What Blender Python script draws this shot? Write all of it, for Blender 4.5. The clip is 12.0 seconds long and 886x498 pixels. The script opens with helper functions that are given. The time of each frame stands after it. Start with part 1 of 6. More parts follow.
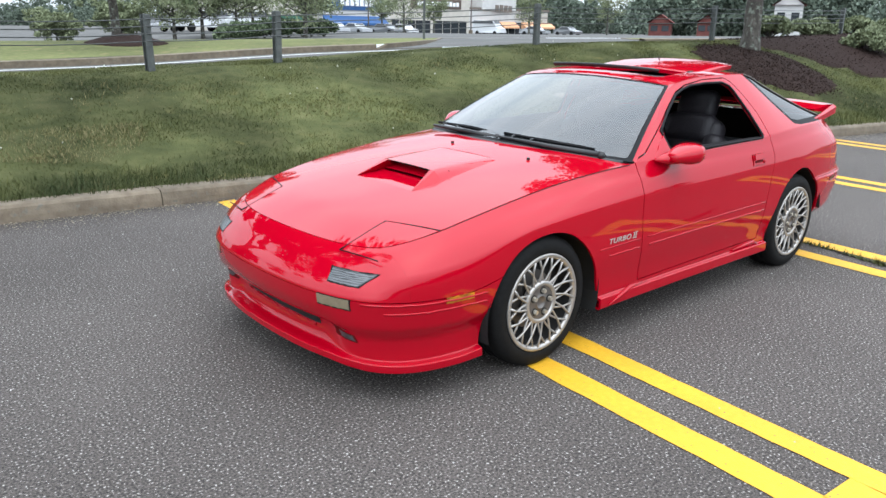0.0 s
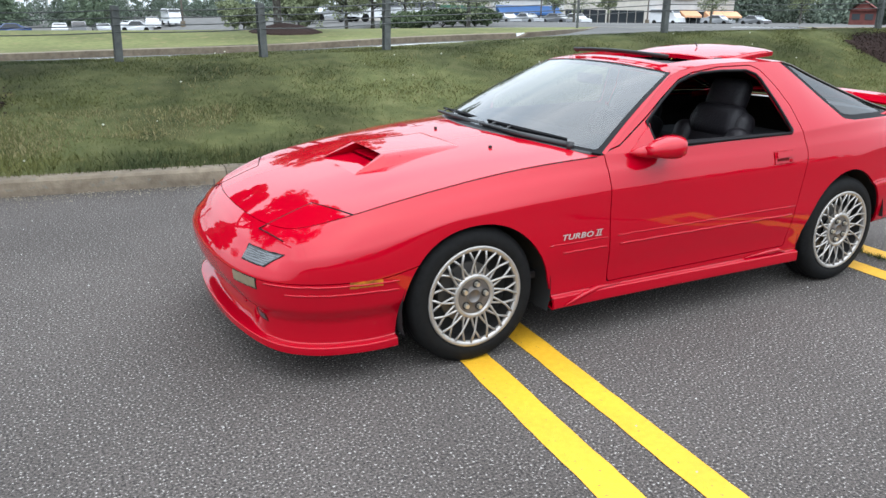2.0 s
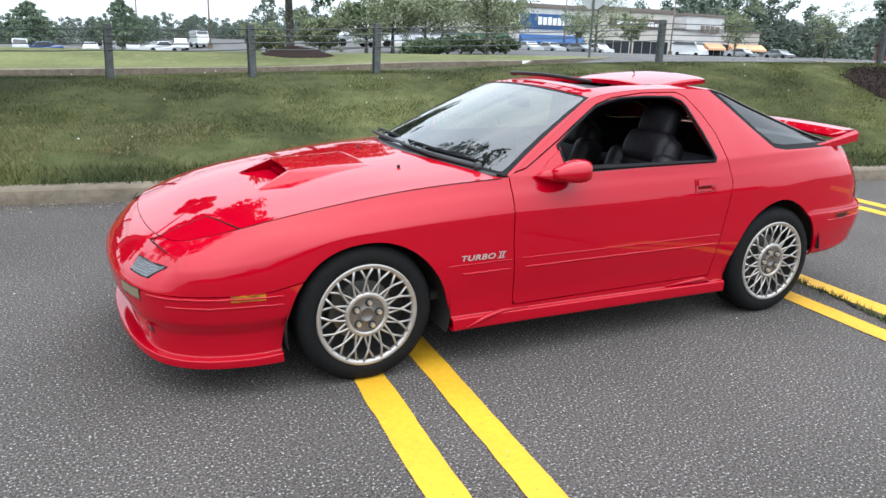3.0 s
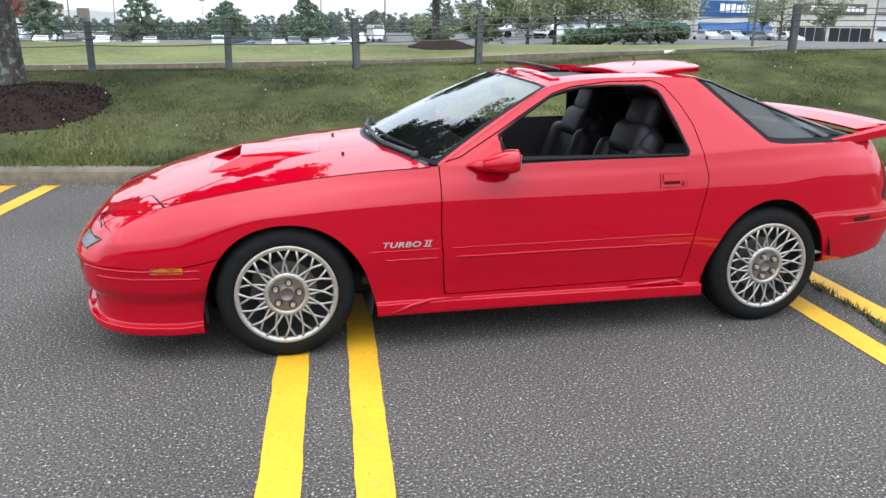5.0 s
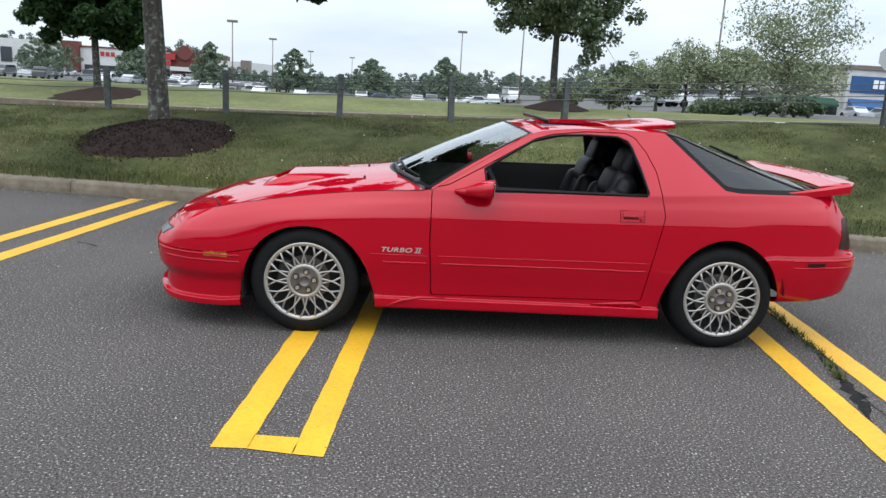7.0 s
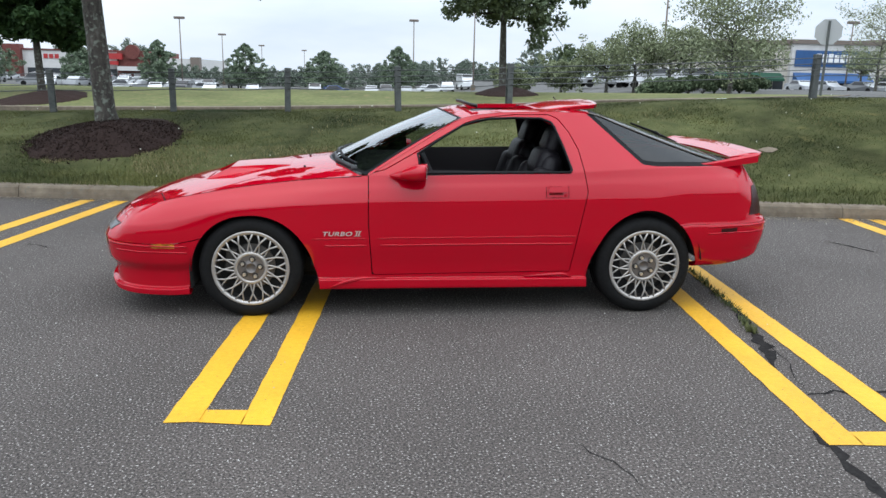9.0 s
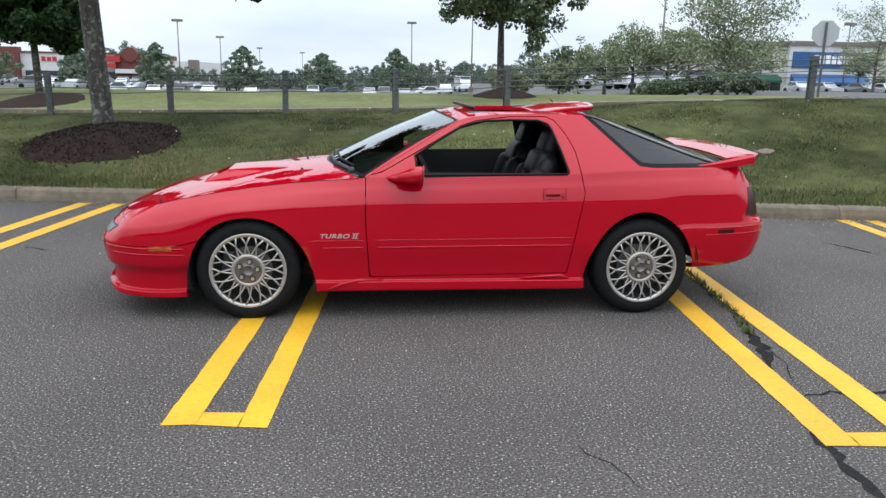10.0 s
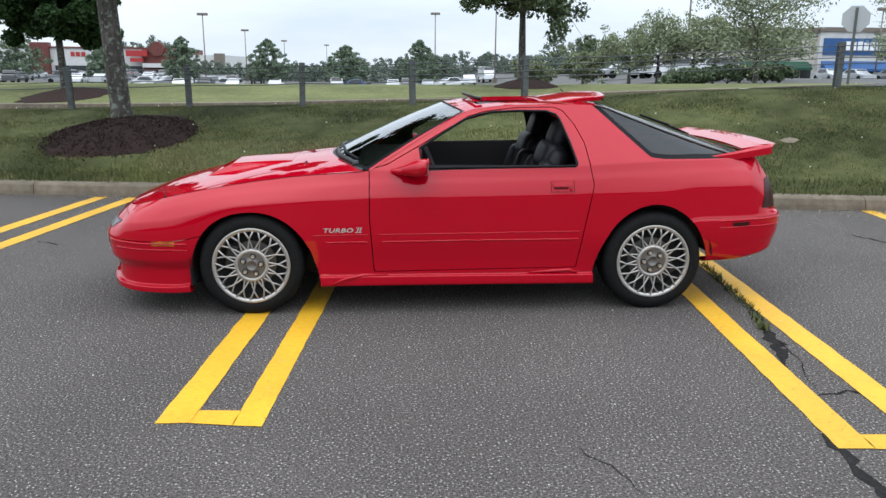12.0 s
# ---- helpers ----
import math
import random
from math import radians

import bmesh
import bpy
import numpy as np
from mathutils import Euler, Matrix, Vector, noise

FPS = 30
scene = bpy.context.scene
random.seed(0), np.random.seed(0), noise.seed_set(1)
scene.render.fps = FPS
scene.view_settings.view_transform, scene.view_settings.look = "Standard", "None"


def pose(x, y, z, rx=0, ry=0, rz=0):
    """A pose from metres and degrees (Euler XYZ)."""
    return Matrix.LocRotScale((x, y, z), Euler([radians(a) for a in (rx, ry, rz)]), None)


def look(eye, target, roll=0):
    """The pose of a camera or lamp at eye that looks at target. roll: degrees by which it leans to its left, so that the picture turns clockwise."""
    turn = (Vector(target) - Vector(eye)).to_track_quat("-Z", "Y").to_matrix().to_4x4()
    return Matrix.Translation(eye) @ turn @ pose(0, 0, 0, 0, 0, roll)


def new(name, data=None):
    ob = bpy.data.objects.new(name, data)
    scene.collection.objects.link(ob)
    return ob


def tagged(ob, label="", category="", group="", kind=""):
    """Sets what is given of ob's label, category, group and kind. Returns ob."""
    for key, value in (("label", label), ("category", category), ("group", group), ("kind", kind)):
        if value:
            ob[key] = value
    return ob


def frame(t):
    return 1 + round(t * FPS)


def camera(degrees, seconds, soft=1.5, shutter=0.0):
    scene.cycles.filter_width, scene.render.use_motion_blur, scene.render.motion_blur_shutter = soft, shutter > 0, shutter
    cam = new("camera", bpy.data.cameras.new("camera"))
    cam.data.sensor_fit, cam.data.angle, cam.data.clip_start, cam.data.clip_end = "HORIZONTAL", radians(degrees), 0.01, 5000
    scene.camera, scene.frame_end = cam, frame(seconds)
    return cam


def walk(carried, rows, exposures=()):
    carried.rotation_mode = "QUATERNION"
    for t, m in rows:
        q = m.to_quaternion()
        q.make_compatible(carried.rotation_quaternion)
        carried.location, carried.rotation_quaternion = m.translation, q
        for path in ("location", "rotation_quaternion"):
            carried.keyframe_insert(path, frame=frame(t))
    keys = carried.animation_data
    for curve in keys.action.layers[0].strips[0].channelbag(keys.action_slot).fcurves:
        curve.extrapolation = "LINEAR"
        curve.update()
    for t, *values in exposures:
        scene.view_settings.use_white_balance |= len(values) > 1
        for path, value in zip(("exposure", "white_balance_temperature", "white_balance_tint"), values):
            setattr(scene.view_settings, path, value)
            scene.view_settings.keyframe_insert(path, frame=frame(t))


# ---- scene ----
cam = camera(61.0, 12.0)
PATH = [
    (0, (-2.434, -2.908, 1.491), (-1.168, -1.468, 0.921), 1.1),
    (0.5, (-2.232, -3.125, 1.48), (-1.17, -1.53, 0.905), 1.5),
    (1, (-2.023, -3.271, 1.486), (-0.98, -1.675, 0.882), 1.0),
    (1.5, (-1.784, -3.32, 1.478), (-0.8, -1.69, 0.867), 1.5),
    (2, (-1.556, -3.423, 1.47), (-0.654, -1.742, 0.87), 0.8),
    (2.5, (-1.305, -3.603, 1.484), (-0.456, -1.882, 0.922), 1.9),
    (3, (-1.069, -3.664, 1.452), (-0.209, -1.94, 0.915), 2.0),
    (3.2, (-0.96, -3.674, 1.444), (-0.202, -1.909, 0.887), 1.6),
    (4.8, (-0.135, -4.02, 1.458), (0.301, -2.161, 0.864), 2.2),
    (5, (-0.05, -4.054, 1.466), (0.39, -2.187, 0.898), 1.0),
    (5.5, (0.092, -4.205, 1.472), (0.208, -2.303, 0.867), 1.2),
    (6, (0.241, -4.438, 1.487), (0.17, -2.477, 1.099), -1.1),
    (6.5, (0.359, -4.699, 1.47), (0.492, -2.751, 1.041), 1.8),
    (7, (0.532, -4.988, 1.45), (0.647, -3.038, 1.02), 3.4),
    (7.5, (0.63, -5.163, 1.483), (0.767, -3.218, 1.037), 2.3),
    (7.7, (0.649, -5.189, 1.48), (0.792, -3.241, 1.048), 1.9),
    (9.5, (0.666, -5.264, 1.459), (0.89, -3.331, 1.0), 1.2),
    (10, (0.67, -5.264, 1.462), (0.887, -3.327, 1.013), 1.1),
    (10.5, (0.67, -5.273, 1.466), (0.896, -3.337, 1.016), 0.8),
    (11, (0.673, -5.265, 1.462), (0.892, -3.331, 1.005), 0.6),
    (11.5, (0.681, -5.236, 1.454), (0.893, -3.304, 0.984), 0.3),
    (12, (0.794, -5.19, 1.46), (0.945, -3.252, 0.988), 0.5),
]
walk(cam, [(t, look(eye, target, roll)) for t, eye, target, roll in PATH], [(0, 0.19), (5.5, 0.19), (6.0, -0.10), (7.0, -0.24), (12, -0.24)])

# ---- light ----
world = bpy.data.worlds.new("overcast_sky")
scene.world = world
world.use_nodes = True
wn, wl = world.node_tree.nodes, world.node_tree.links
wn.clear()
sky = wn.new("ShaderNodeTexSky")
sky.sky_type = "NISHITA"
sky.sun_disc = False
sky.sun_elevation, sky.sun_rotation = radians(77), radians(207)
sky.dust_density, sky.air_density = 3.0, 1.0
coord = wn.new("ShaderNodeTexCoord")
stretch = wn.new("ShaderNodeMapping")
stretch.inputs["Scale"].default_value = (1.2, 1.2, 5.0)
cloud = wn.new("ShaderNodeTexNoise")
cloud.inputs["Scale"].default_value = 2.2
cloud.inputs["Detail"].default_value = 7.0
cloud.inputs["Roughness"].default_value = 0.55
tone = wn.new("ShaderNodeValToRGB")
tone.color_ramp.elements[0].position, tone.color_ramp.elements[0].color = 0.30, (0.725, 0.85, 0.99, 1)
tone.color_ramp.elements[1].position, tone.color_ramp.elements[1].color = 0.66, (0.97, 1.07, 1.175, 1)
gain = wn.new("ShaderNodeMixRGB")
gain.blend_type = "MULTIPLY"
gain.inputs["Fac"].default_value = 1.0
gain.inputs["Color2"].default_value = (0.10, 0.10, 0.10, 1)
blend = wn.new("ShaderNodeMixRGB")
blend.inputs["Fac"].default_value = 0.86
# an overcast sky is about twice as bright overhead as at the horizon
split = wn.new("ShaderNodeSeparateXYZ")
rise = wn.new("ShaderNodeMapRange")
rise.inputs["From Min"].default_value, rise.inputs["From Max"].default_value = 0.05, 0.9
rise.inputs["To Min"].default_value, rise.inputs["To Max"].default_value = 0.97, 2.6
back = wn.new("ShaderNodeBackground")
wout = wn.new("ShaderNodeOutputWorld")
wl.new(coord.outputs["Generated"], stretch.inputs["Vector"])
wl.new(stretch.outputs["Vector"], cloud.inputs["Vector"])
wl.new(cloud.outputs["Fac"], tone.inputs["Fac"])
wl.new(sky.outputs["Color"], gain.inputs["Color1"])
wl.new(gain.outputs["Color"], blend.inputs["Color1"])
wl.new(tone.outputs["Color"], blend.inputs["Color2"])
wl.new(blend.outputs["Color"], back.inputs["Color"])
wl.new(coord.outputs["Generated"], split.inputs["Vector"])
wl.new(split.outputs["Z"], rise.inputs["Value"])
# and brighter on the side where the veiled sun stands
towards = wn.new("ShaderNodeMapRange")
towards.inputs["From Min"].default_value, towards.inputs["From Max"].default_value = -0.9, 0.7
towards.inputs["To Min"].default_value, towards.inputs["To Max"].default_value = 1.45, 1.34
strong = wn.new("ShaderNodeMath")
strong.operation = "MULTIPLY"
wl.new(split.outputs["Y"], towards.inputs["Value"])
wl.new(rise.outputs["Result"], strong.inputs[0])
wl.new(towards.outputs["Result"], strong.inputs[1])
wl.new(strong.outputs["Value"], back.inputs["Strength"])
wl.new(back.outputs["Background"], wout.inputs["Surface"])

sun_data = bpy.data.lights.new("sun", "SUN")
sun_data.energy, sun_data.angle, sun_data.color = 0.7, radians(110), (1.0, 0.97, 0.92)
sun = new("sun", sun_data)
sun.matrix_world = look((0, 0, 30), (3, 6, 0))

# ---- materials ----


def material(name, colour, rough=0.6, metal=0.0, coat=0.0, spec=0.5):
    m = bpy.data.materials.new(name)
    m.use_nodes = True
    b = m.node_tree.nodes["Principled BSDF"]
    b.inputs["Base Color"].default_value = (*colour, 1)
    b.inputs["Roughness"].default_value = rough
    b.inputs["Metallic"].default_value = metal
    b.inputs["Coat Weight"].default_value = coat
    b.inputs["Coat Roughness"].default_value = 0.02
    b.inputs["Coat IOR"].default_value = 1.5
    b.inputs["Specular IOR Level"].default_value = spec
    return m


def node(m, kind, **inputs):
    n = m.node_tree.nodes.new(kind)
    for k, v in inputs.items():
        n.inputs[k.replace("_", " ")].default_value = v
    return n


def wire(m, a, out, b, into):
    m.node_tree.links.new(a.outputs[out], b.inputs[into])


def bsdf(m):
    return m.node_tree.nodes["Principled BSDF"]


def mottled(name, stops, scale, rough=0.8, detail=6.0, bump=0.0, bump_scale=None, spots=None, per_object=0.0, stretch_by=(1, 1, 1), coat=0.0, second=None):
    """Two scales of noise over a colour ramp, bump and optional sharp specks (colour, scale, threshold)."""
    m = material(name, stops[0][1], rough, coat=coat)
    geo = node(m, "ShaderNodeNewGeometry")
    mp = node(m, "ShaderNodeMapping", Scale=stretch_by)
    wire(m, geo, "Position", mp, "Vector")
    n1 = node(m, "ShaderNodeTexNoise", Scale=scale, Detail=detail, Roughness=0.6)
    wire(m, mp, "Vector", n1, "Vector")
    ramp = node(m, "ShaderNodeValToRGB")
    el = ramp.color_ramp.elements
    while len(el) < len(stops):
        el.new(0.5)
    for e, (p, c) in zip(el, stops):
        e.position, e.color = p, (*c, 1)
    wire(m, n1, "Fac", ramp, "Fac")
    colour, out = ramp, "Color"
    if second:
        n2 = node(m, "ShaderNodeTexNoise", Scale=second[0], Detail=4.0)
        wire(m, geo, "Position", n2, "Vector")
        r2 = node(m, "ShaderNodeValToRGB")
        r2.color_ramp.elements[0].position, r2.color_ramp.elements[0].color = 0.35, (*[second[1]] * 3, 1)
        r2.color_ramp.elements[1].position, r2.color_ramp.elements[1].color = 0.65, (*[second[2]] * 3, 1)
        wire(m, n2, "Fac", r2, "Fac")
        mx = node(m, "ShaderNodeMixRGB", Fac=1.0)
        mx.blend_type = "MULTIPLY"
        wire(m, colour, out, mx, "Color1")
        wire(m, r2, "Color", mx, "Color2")
        colour, out = mx, "Color"
    if spots:
        for c, sc, lo, hi in spots:
            v = node(m, "ShaderNodeTexNoise", Scale=sc, Detail=2.0)
            wire(m, geo, "Position", v, "Vector")
            r3 = node(m, "ShaderNodeValToRGB")
            r3.color_ramp.elements[0].position, r3.color_ramp.elements[0].color = lo, (0, 0, 0, 1)
            r3.color_ramp.elements[1].position, r3.color_ramp.elements[1].color = hi, (1, 1, 1, 1)
            wire(m, v, "Fac", r3, "Fac")
            mx = node(m, "ShaderNodeMixRGB", Color2=(*c, 1))
            wire(m, r3, "Color", mx, "Fac")
            wire(m, colour, out, mx, "Color1")
            colour, out = mx, "Color"
    if per_object:
        info = node(m, "ShaderNodeObjectInfo")
        hsv = node(m, "ShaderNodeHueSaturation")
        rng = node(m, "ShaderNodeMapRange")
        rng.inputs["To Min"].default_value, rng.inputs["To Max"].default_value = 1 - per_object, 1 + per_object
        wire(m, info, "Random", rng, "Value")
        wire(m, rng, "Result", hsv, "Value")
        wire(m, colour, out, hsv, "Color")
        colour, out = hsv, "Color"
    wire(m, colour, out, bsdf(m), "Base Color")
    if bump:
        nb = node(m, "ShaderNodeTexNoise", Scale=bump_scale or scale * 4, Detail=5.0)
        wire(m, geo, "Position", nb, "Vector")
        bp = node(m, "ShaderNodeBump", Strength=bump, Distance=0.01)
        wire(m, nb, "Fac", bp, "Height")
        wire(m, bp, "Normal", bsdf(m), "Normal")
    return m


ASPHALT = mottled("parking_asphalt", [(0.38, (0.037, 0.0325, 0.030)), (0.62, (0.152, 0.132, 0.120))], 95, 0.85, bump=0.8, bump_scale=170,
                  spots=[((0.44, 0.42, 0.39), 95, 0.638, 0.675), ((0.018, 0.017, 0.016), 110, 0.60, 0.66)], second=(0.7, 0.86, 1.08))
bsdf(ASPHALT).inputs["Specular IOR Level"].default_value = 0.2
ROAD = mottled("road_asphalt", [(0.3, (0.10, 0.099, 0.097)), (0.7, (0.155, 0.153, 0.148))], 30, 0.9, second=(0.5, 0.85, 1.1))
bsdf(ROAD).inputs["Specular IOR Level"].default_value = 0.0
YELLOW = mottled("yellow_road_paint", [(0.3, (0.62, 0.325, 0.010)), (0.7, (0.72, 0.385, 0.018))], 35, 0.6, bump=0.3, bump_scale=160,
                 spots=[((0.10, 0.09, 0.06), 60, 0.70, 0.74)], second=(1.7, 0.88, 1.05))
WHITE_LINE = mottled("white_road_paint", [(0.3, (0.6, 0.6, 0.58)), (0.7, (0.75, 0.75, 0.72))], 12, 0.7)
CONCRETE = mottled("kerb_concrete", [(0.3, (0.115, 0.088, 0.060)), (0.7, (0.195, 0.158, 0.114))], 9, 0.9, bump=0.5, bump_scale=60,
                   spots=[((0.13, 0.115, 0.09), 22, 0.60, 0.70)], per_object=0.06, second=(2.1, 0.8, 1.1))
GRASS = mottled("lawn_grass", [(0.25, (0.048, 0.057, 0.022)), (0.5, (0.076, 0.083, 0.033)), (0.75, (0.108, 0.106, 0.048))], 5, 0.9, bump=0.8, bump_scale=40,
                spots=[((0.13, 0.115, 0.045), 3.2, 0.66, 0.82)], second=(0.62, 0.50, 1.25))
VERGE = mottled("mown_grass", [(0.3, (0.080, 0.094, 0.034)), (0.7, (0.145, 0.150, 0.060))], 7, 0.95, second=(0.35, 0.75, 1.2), spots=[((0.17, 0.15, 0.07), 3.0, 0.58, 0.7)])
bsdf(GRASS).inputs["Specular IOR Level"].default_value = 0.05
bsdf(VERGE).inputs["Specular IOR Level"].default_value = 0.1
MULCH = mottled("bark_mulch", [(0.3, (0.026, 0.017, 0.015)), (0.7, (0.043, 0.028, 0.024))], 26, 0.95, bump=1.0, bump_scale=60)
bsdf(MULCH).inputs["Specular IOR Level"].default_value = 0.05
BARK = mottled("tree_bark", [(0.3, (0.035, 0.029, 0.024)), (0.55, (0.075, 0.066, 0.056)), (0.75, (0.14, 0.135, 0.115))], 16, 0.95, bump=1.0, bump_scale=45,
               spots=[((0.17, 0.19, 0.155), 13, 0.54, 0.66), ((0.028, 0.024, 0.02), 20, 0.60, 0.70)], stretch_by=(1, 1, 0.35), second=(5, 0.7, 1.1))
PAINT = material("red_car_paint", (0.380, 0.0004, 0.0105), 0.6, 0.0, 1.0, 0.0)
bsdf(PAINT).inputs["Coat IOR"].default_value = 1.43
# darker matt copy of the body red, for painted shade in edges and recesses
DEEP_RED = material("shaded_red_paint", (0.10, 0.002, 0.003), 0.8, spec=0.1)
RUBBER = mottled("tyre_rubber", [(0.3, (0.005, 0.005, 0.005)), (0.7, (0.010, 0.010, 0.010))], 40, 0.7)
bsdf(RUBBER).inputs["Specular IOR Level"].default_value = 0.15
BLACK = material("black_plastic", (0.012, 0.012, 0.013), 0.45)
SEAL = material("window_rubber", (0.006, 0.006, 0.007), 0.55, spec=0.12)
# black of the wheel houses, also painted in for shade in gaps and recesses
CAVITY = material("wheel_house_and_shade_black", (0.008, 0.008, 0.008), 0.9)
ALLOY = mottled("alloy_wheel", [(0.3, (0.37, 0.345, 0.32)), (0.7, (0.45, 0.425, 0.395))], 20, 0.42)
bsdf(ALLOY).inputs["Metallic"].default_value = 0.7
HUB = material("hub_grey", (0.15, 0.135, 0.125), 0.45, 0.6)
# alloy darkened in its colour to stand for the shade inside the wheel
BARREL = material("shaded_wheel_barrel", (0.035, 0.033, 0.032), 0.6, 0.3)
NUT = material("wheel_nut_steel", (0.62, 0.57, 0.48), 0.35, 0.8)
CHROME = material("chrome", (0.8, 0.8, 0.8), 0.12, 1.0)
LEATHER = mottled("black_leather", [(0.3, (0.009, 0.008, 0.010)), (0.7, (0.015, 0.013, 0.016))], 30, 0.5, bump=0.3, bump_scale=90)
bsdf(LEATHER).inputs["Specular IOR Level"].default_value = 0.3
CABIN = material("cabin_trim", (0.022, 0.019, 0.021), 0.75)
AMBER = mottled("amber_lens", [(0.42, (0.20, 0.055, 0.006)), (0.58, (0.50, 0.17, 0.010))], 14, 0.25, coat=0.5)
CREAM = mottled("cream_lens", [(0.3, (0.17, 0.135, 0.085)), (0.7, (0.23, 0.19, 0.125))], 40, 0.35, coat=0.15)
CLEAR = mottled("lamp_lens", [(0.40, (0.015, 0.016, 0.017)), (0.60, (0.055, 0.058, 0.062))], 16, 0.3, coat=0.25, stretch_by=(1, 1, 3))
LENS_RIB = material("ribbed_lamp_glass", (0.115, 0.122, 0.128), 0.3, coat=0.2)
RUBY = material("tail_lamp_lens", (0.030, 0.004, 0.004), 0.3, coat=0.0, spec=0.3)
BADGE = material("silver_decal", (0.42, 0.37, 0.34), 0.45, 0.2)


def glass(name, tint, ior=1.52, gain=1.7):
    """Thin pane: tinted straight-through light under a clear reflecting face."""
    m = bpy.data.materials.new(name)
    m.use_nodes = True
    t = m.node_tree
    t.nodes.clear()
    out = t.nodes.new("ShaderNodeOutputMaterial")
    mix = t.nodes.new("ShaderNodeMixShader")
    fr = t.nodes.new("ShaderNodeFresnel")
    fr.inputs["IOR"].default_value = ior
    dbl = t.nodes.new("ShaderNodeMath")
    dbl.operation, dbl.use_clamp = "MULTIPLY", True
    dbl.inputs[1].default_value = gain
    tr = t.nodes.new("ShaderNodeBsdfTransparent")
    tr.inputs["Color"].default_value = (*tint, 1)
    gl = t.nodes.new("ShaderNodeBsdfGlossy")
    gl.inputs["Roughness"].default_value = 0.015
    t.links.new(fr.outputs["Fac"], dbl.inputs[0])
    t.links.new(dbl.outputs[0], mix.inputs["Fac"])
    t.links.new(tr.outputs[0], mix.inputs[1])
    t.links.new(gl.outputs[0], mix.inputs[2])
    t.links.new(mix.outputs[0], out.inputs["Surface"])
    return m


GLASS = glass("car_glass", (0.45, 0.50, 0.49), 1.62, 1.6)
HATCH_GLASS = glass("tinted_hatch_glass", (0.10, 0.115, 0.125), 1.5, 1.1)

# ---- mesh helpers ----


def mesh_object(name, verts, faces, mat, parent=None, label="", smooth=True, normals=None):
    me = bpy.data.meshes.new(name)
    if isinstance(faces, np.ndarray):
        k = faces.shape[1]
        me.vertices.add(len(verts))
        me.vertices.foreach_set("co", np.asarray(verts, np.float32).ravel())
        me.loops.add(faces.size)
        me.loops.foreach_set("vertex_index", faces.astype(np.int32).ravel())
        me.polygons.add(len(faces))
        me.polygons.foreach_set("loop_start", np.arange(0, faces.size, k, dtype=np.int32))
        me.update(calc_edges=True)
    else:
        me.from_pydata([tuple(map(float, v)) for v in verts], [], [list(map(int, f)) for f in faces])
        me.update()
    for m in (mat if isinstance(mat, (list, tuple)) else [mat]):
        me.materials.append(m)
    if smooth:
        me.polygons.foreach_set("use_smooth", [True] * len(me.polygons))
    if normals is not None and len(normals) == len(me.vertices):
        me.normals_split_custom_set_from_vertices([tuple(map(float, n)) for n in normals])
    ob = new(name, me)
    if parent:
        ob.parent = parent
    if label:
        tagged(ob, label)
    return ob


def part(name, bm, mat, parent=None, label="", smooth=False):
    me = bpy.data.meshes.new(name)
    bm.to_mesh(me)
    bm.free()
    me.materials.append(mat)
    if smooth:
        me.polygons.foreach_set("use_smooth", [True] * len(me.polygons))
    ob = new(name, me)
    if parent:
        ob.parent = parent
    if label:
        tagged(ob, label)
    return ob


def empty(name, m=None):
    ob = new(name)
    ob.empty_display_size = 0.1
    if m is not None:
        ob.matrix_world = m
    return ob


def box(sx, sy, sz, at=(0, 0, 0), bevel=0.0, bm=None, turn=None, rounds=2):
    bm = bm or bmesh.new()
    m = Matrix.Translation(at) @ (turn.to_4x4() if turn else Matrix()) @ Matrix.Diagonal((sx, sy, sz, 1))
    made = bmesh.ops.create_cube(bm, size=1, matrix=m)["verts"]
    if bevel:
        edges = list({e for v in made for e in v.link_edges})
        bmesh.ops.bevel(bm, geom=edges, offset=bevel, segments=rounds, affect="EDGES", profile=0.5)
    return bm


def rod(points, radius, sides=8, bm=None, closed=False, squash=1.0):
    """A tube through points; radius is a number or one per point."""
    bm = bm or bmesh.new()
    pts = [Vector(p) for p in points]
    n = len(pts)
    rad = radius if isinstance(radius, (list, tuple)) else [radius] * n
    rings, side = [], None
    for i, p in enumerate(pts):
        a = pts[(i - 1) % n] if closed or i else p
        b = pts[(i + 1) % n] if closed or i < n - 1 else p
        d = (b - a).normalized() if (b - a).length > 1e-9 else Vector((0, 0, 1))
        if side is None:
            side = d.orthogonal().normalized()
        side = (side - d * side.dot(d)).normalized()
        up = d.cross(side)
        rings.append([bm.verts.new(p + (side * math.cos(2 * math.pi * k / sides) + up * math.sin(2 * math.pi * k / sides) * squash) * rad[i]) for k in range(sides)])
    for i in range(n if closed else n - 1):
        r0, r1 = rings[i], rings[(i + 1) % n]
        for k in range(sides):
            bm.faces.new((r0[k], r0[(k + 1) % sides], r1[(k + 1) % sides], r1[k]))
    if not closed:
        bm.faces.new(rings[0][::-1])
        bm.faces.new(rings[-1])
    return bm


def lathe(profile, steps=48, axis="y", bm=None):
    """Turn (radius, along) pairs round the axis y."""
    bm = bm or bmesh.new()
    rings = []
    for r, a in profile:
        rings.append([bm.verts.new((r * math.cos(2 * math.pi * k / steps), a, r * math.sin(2 * math.pi * k / steps))) for k in range(steps)])
    for r0, r1 in zip(rings, rings[1:]):
        for k in range(steps):
            bm.faces.new((r0[k], r0[(k + 1) % steps], r1[(k + 1) % steps], r1[k]))
    return bm


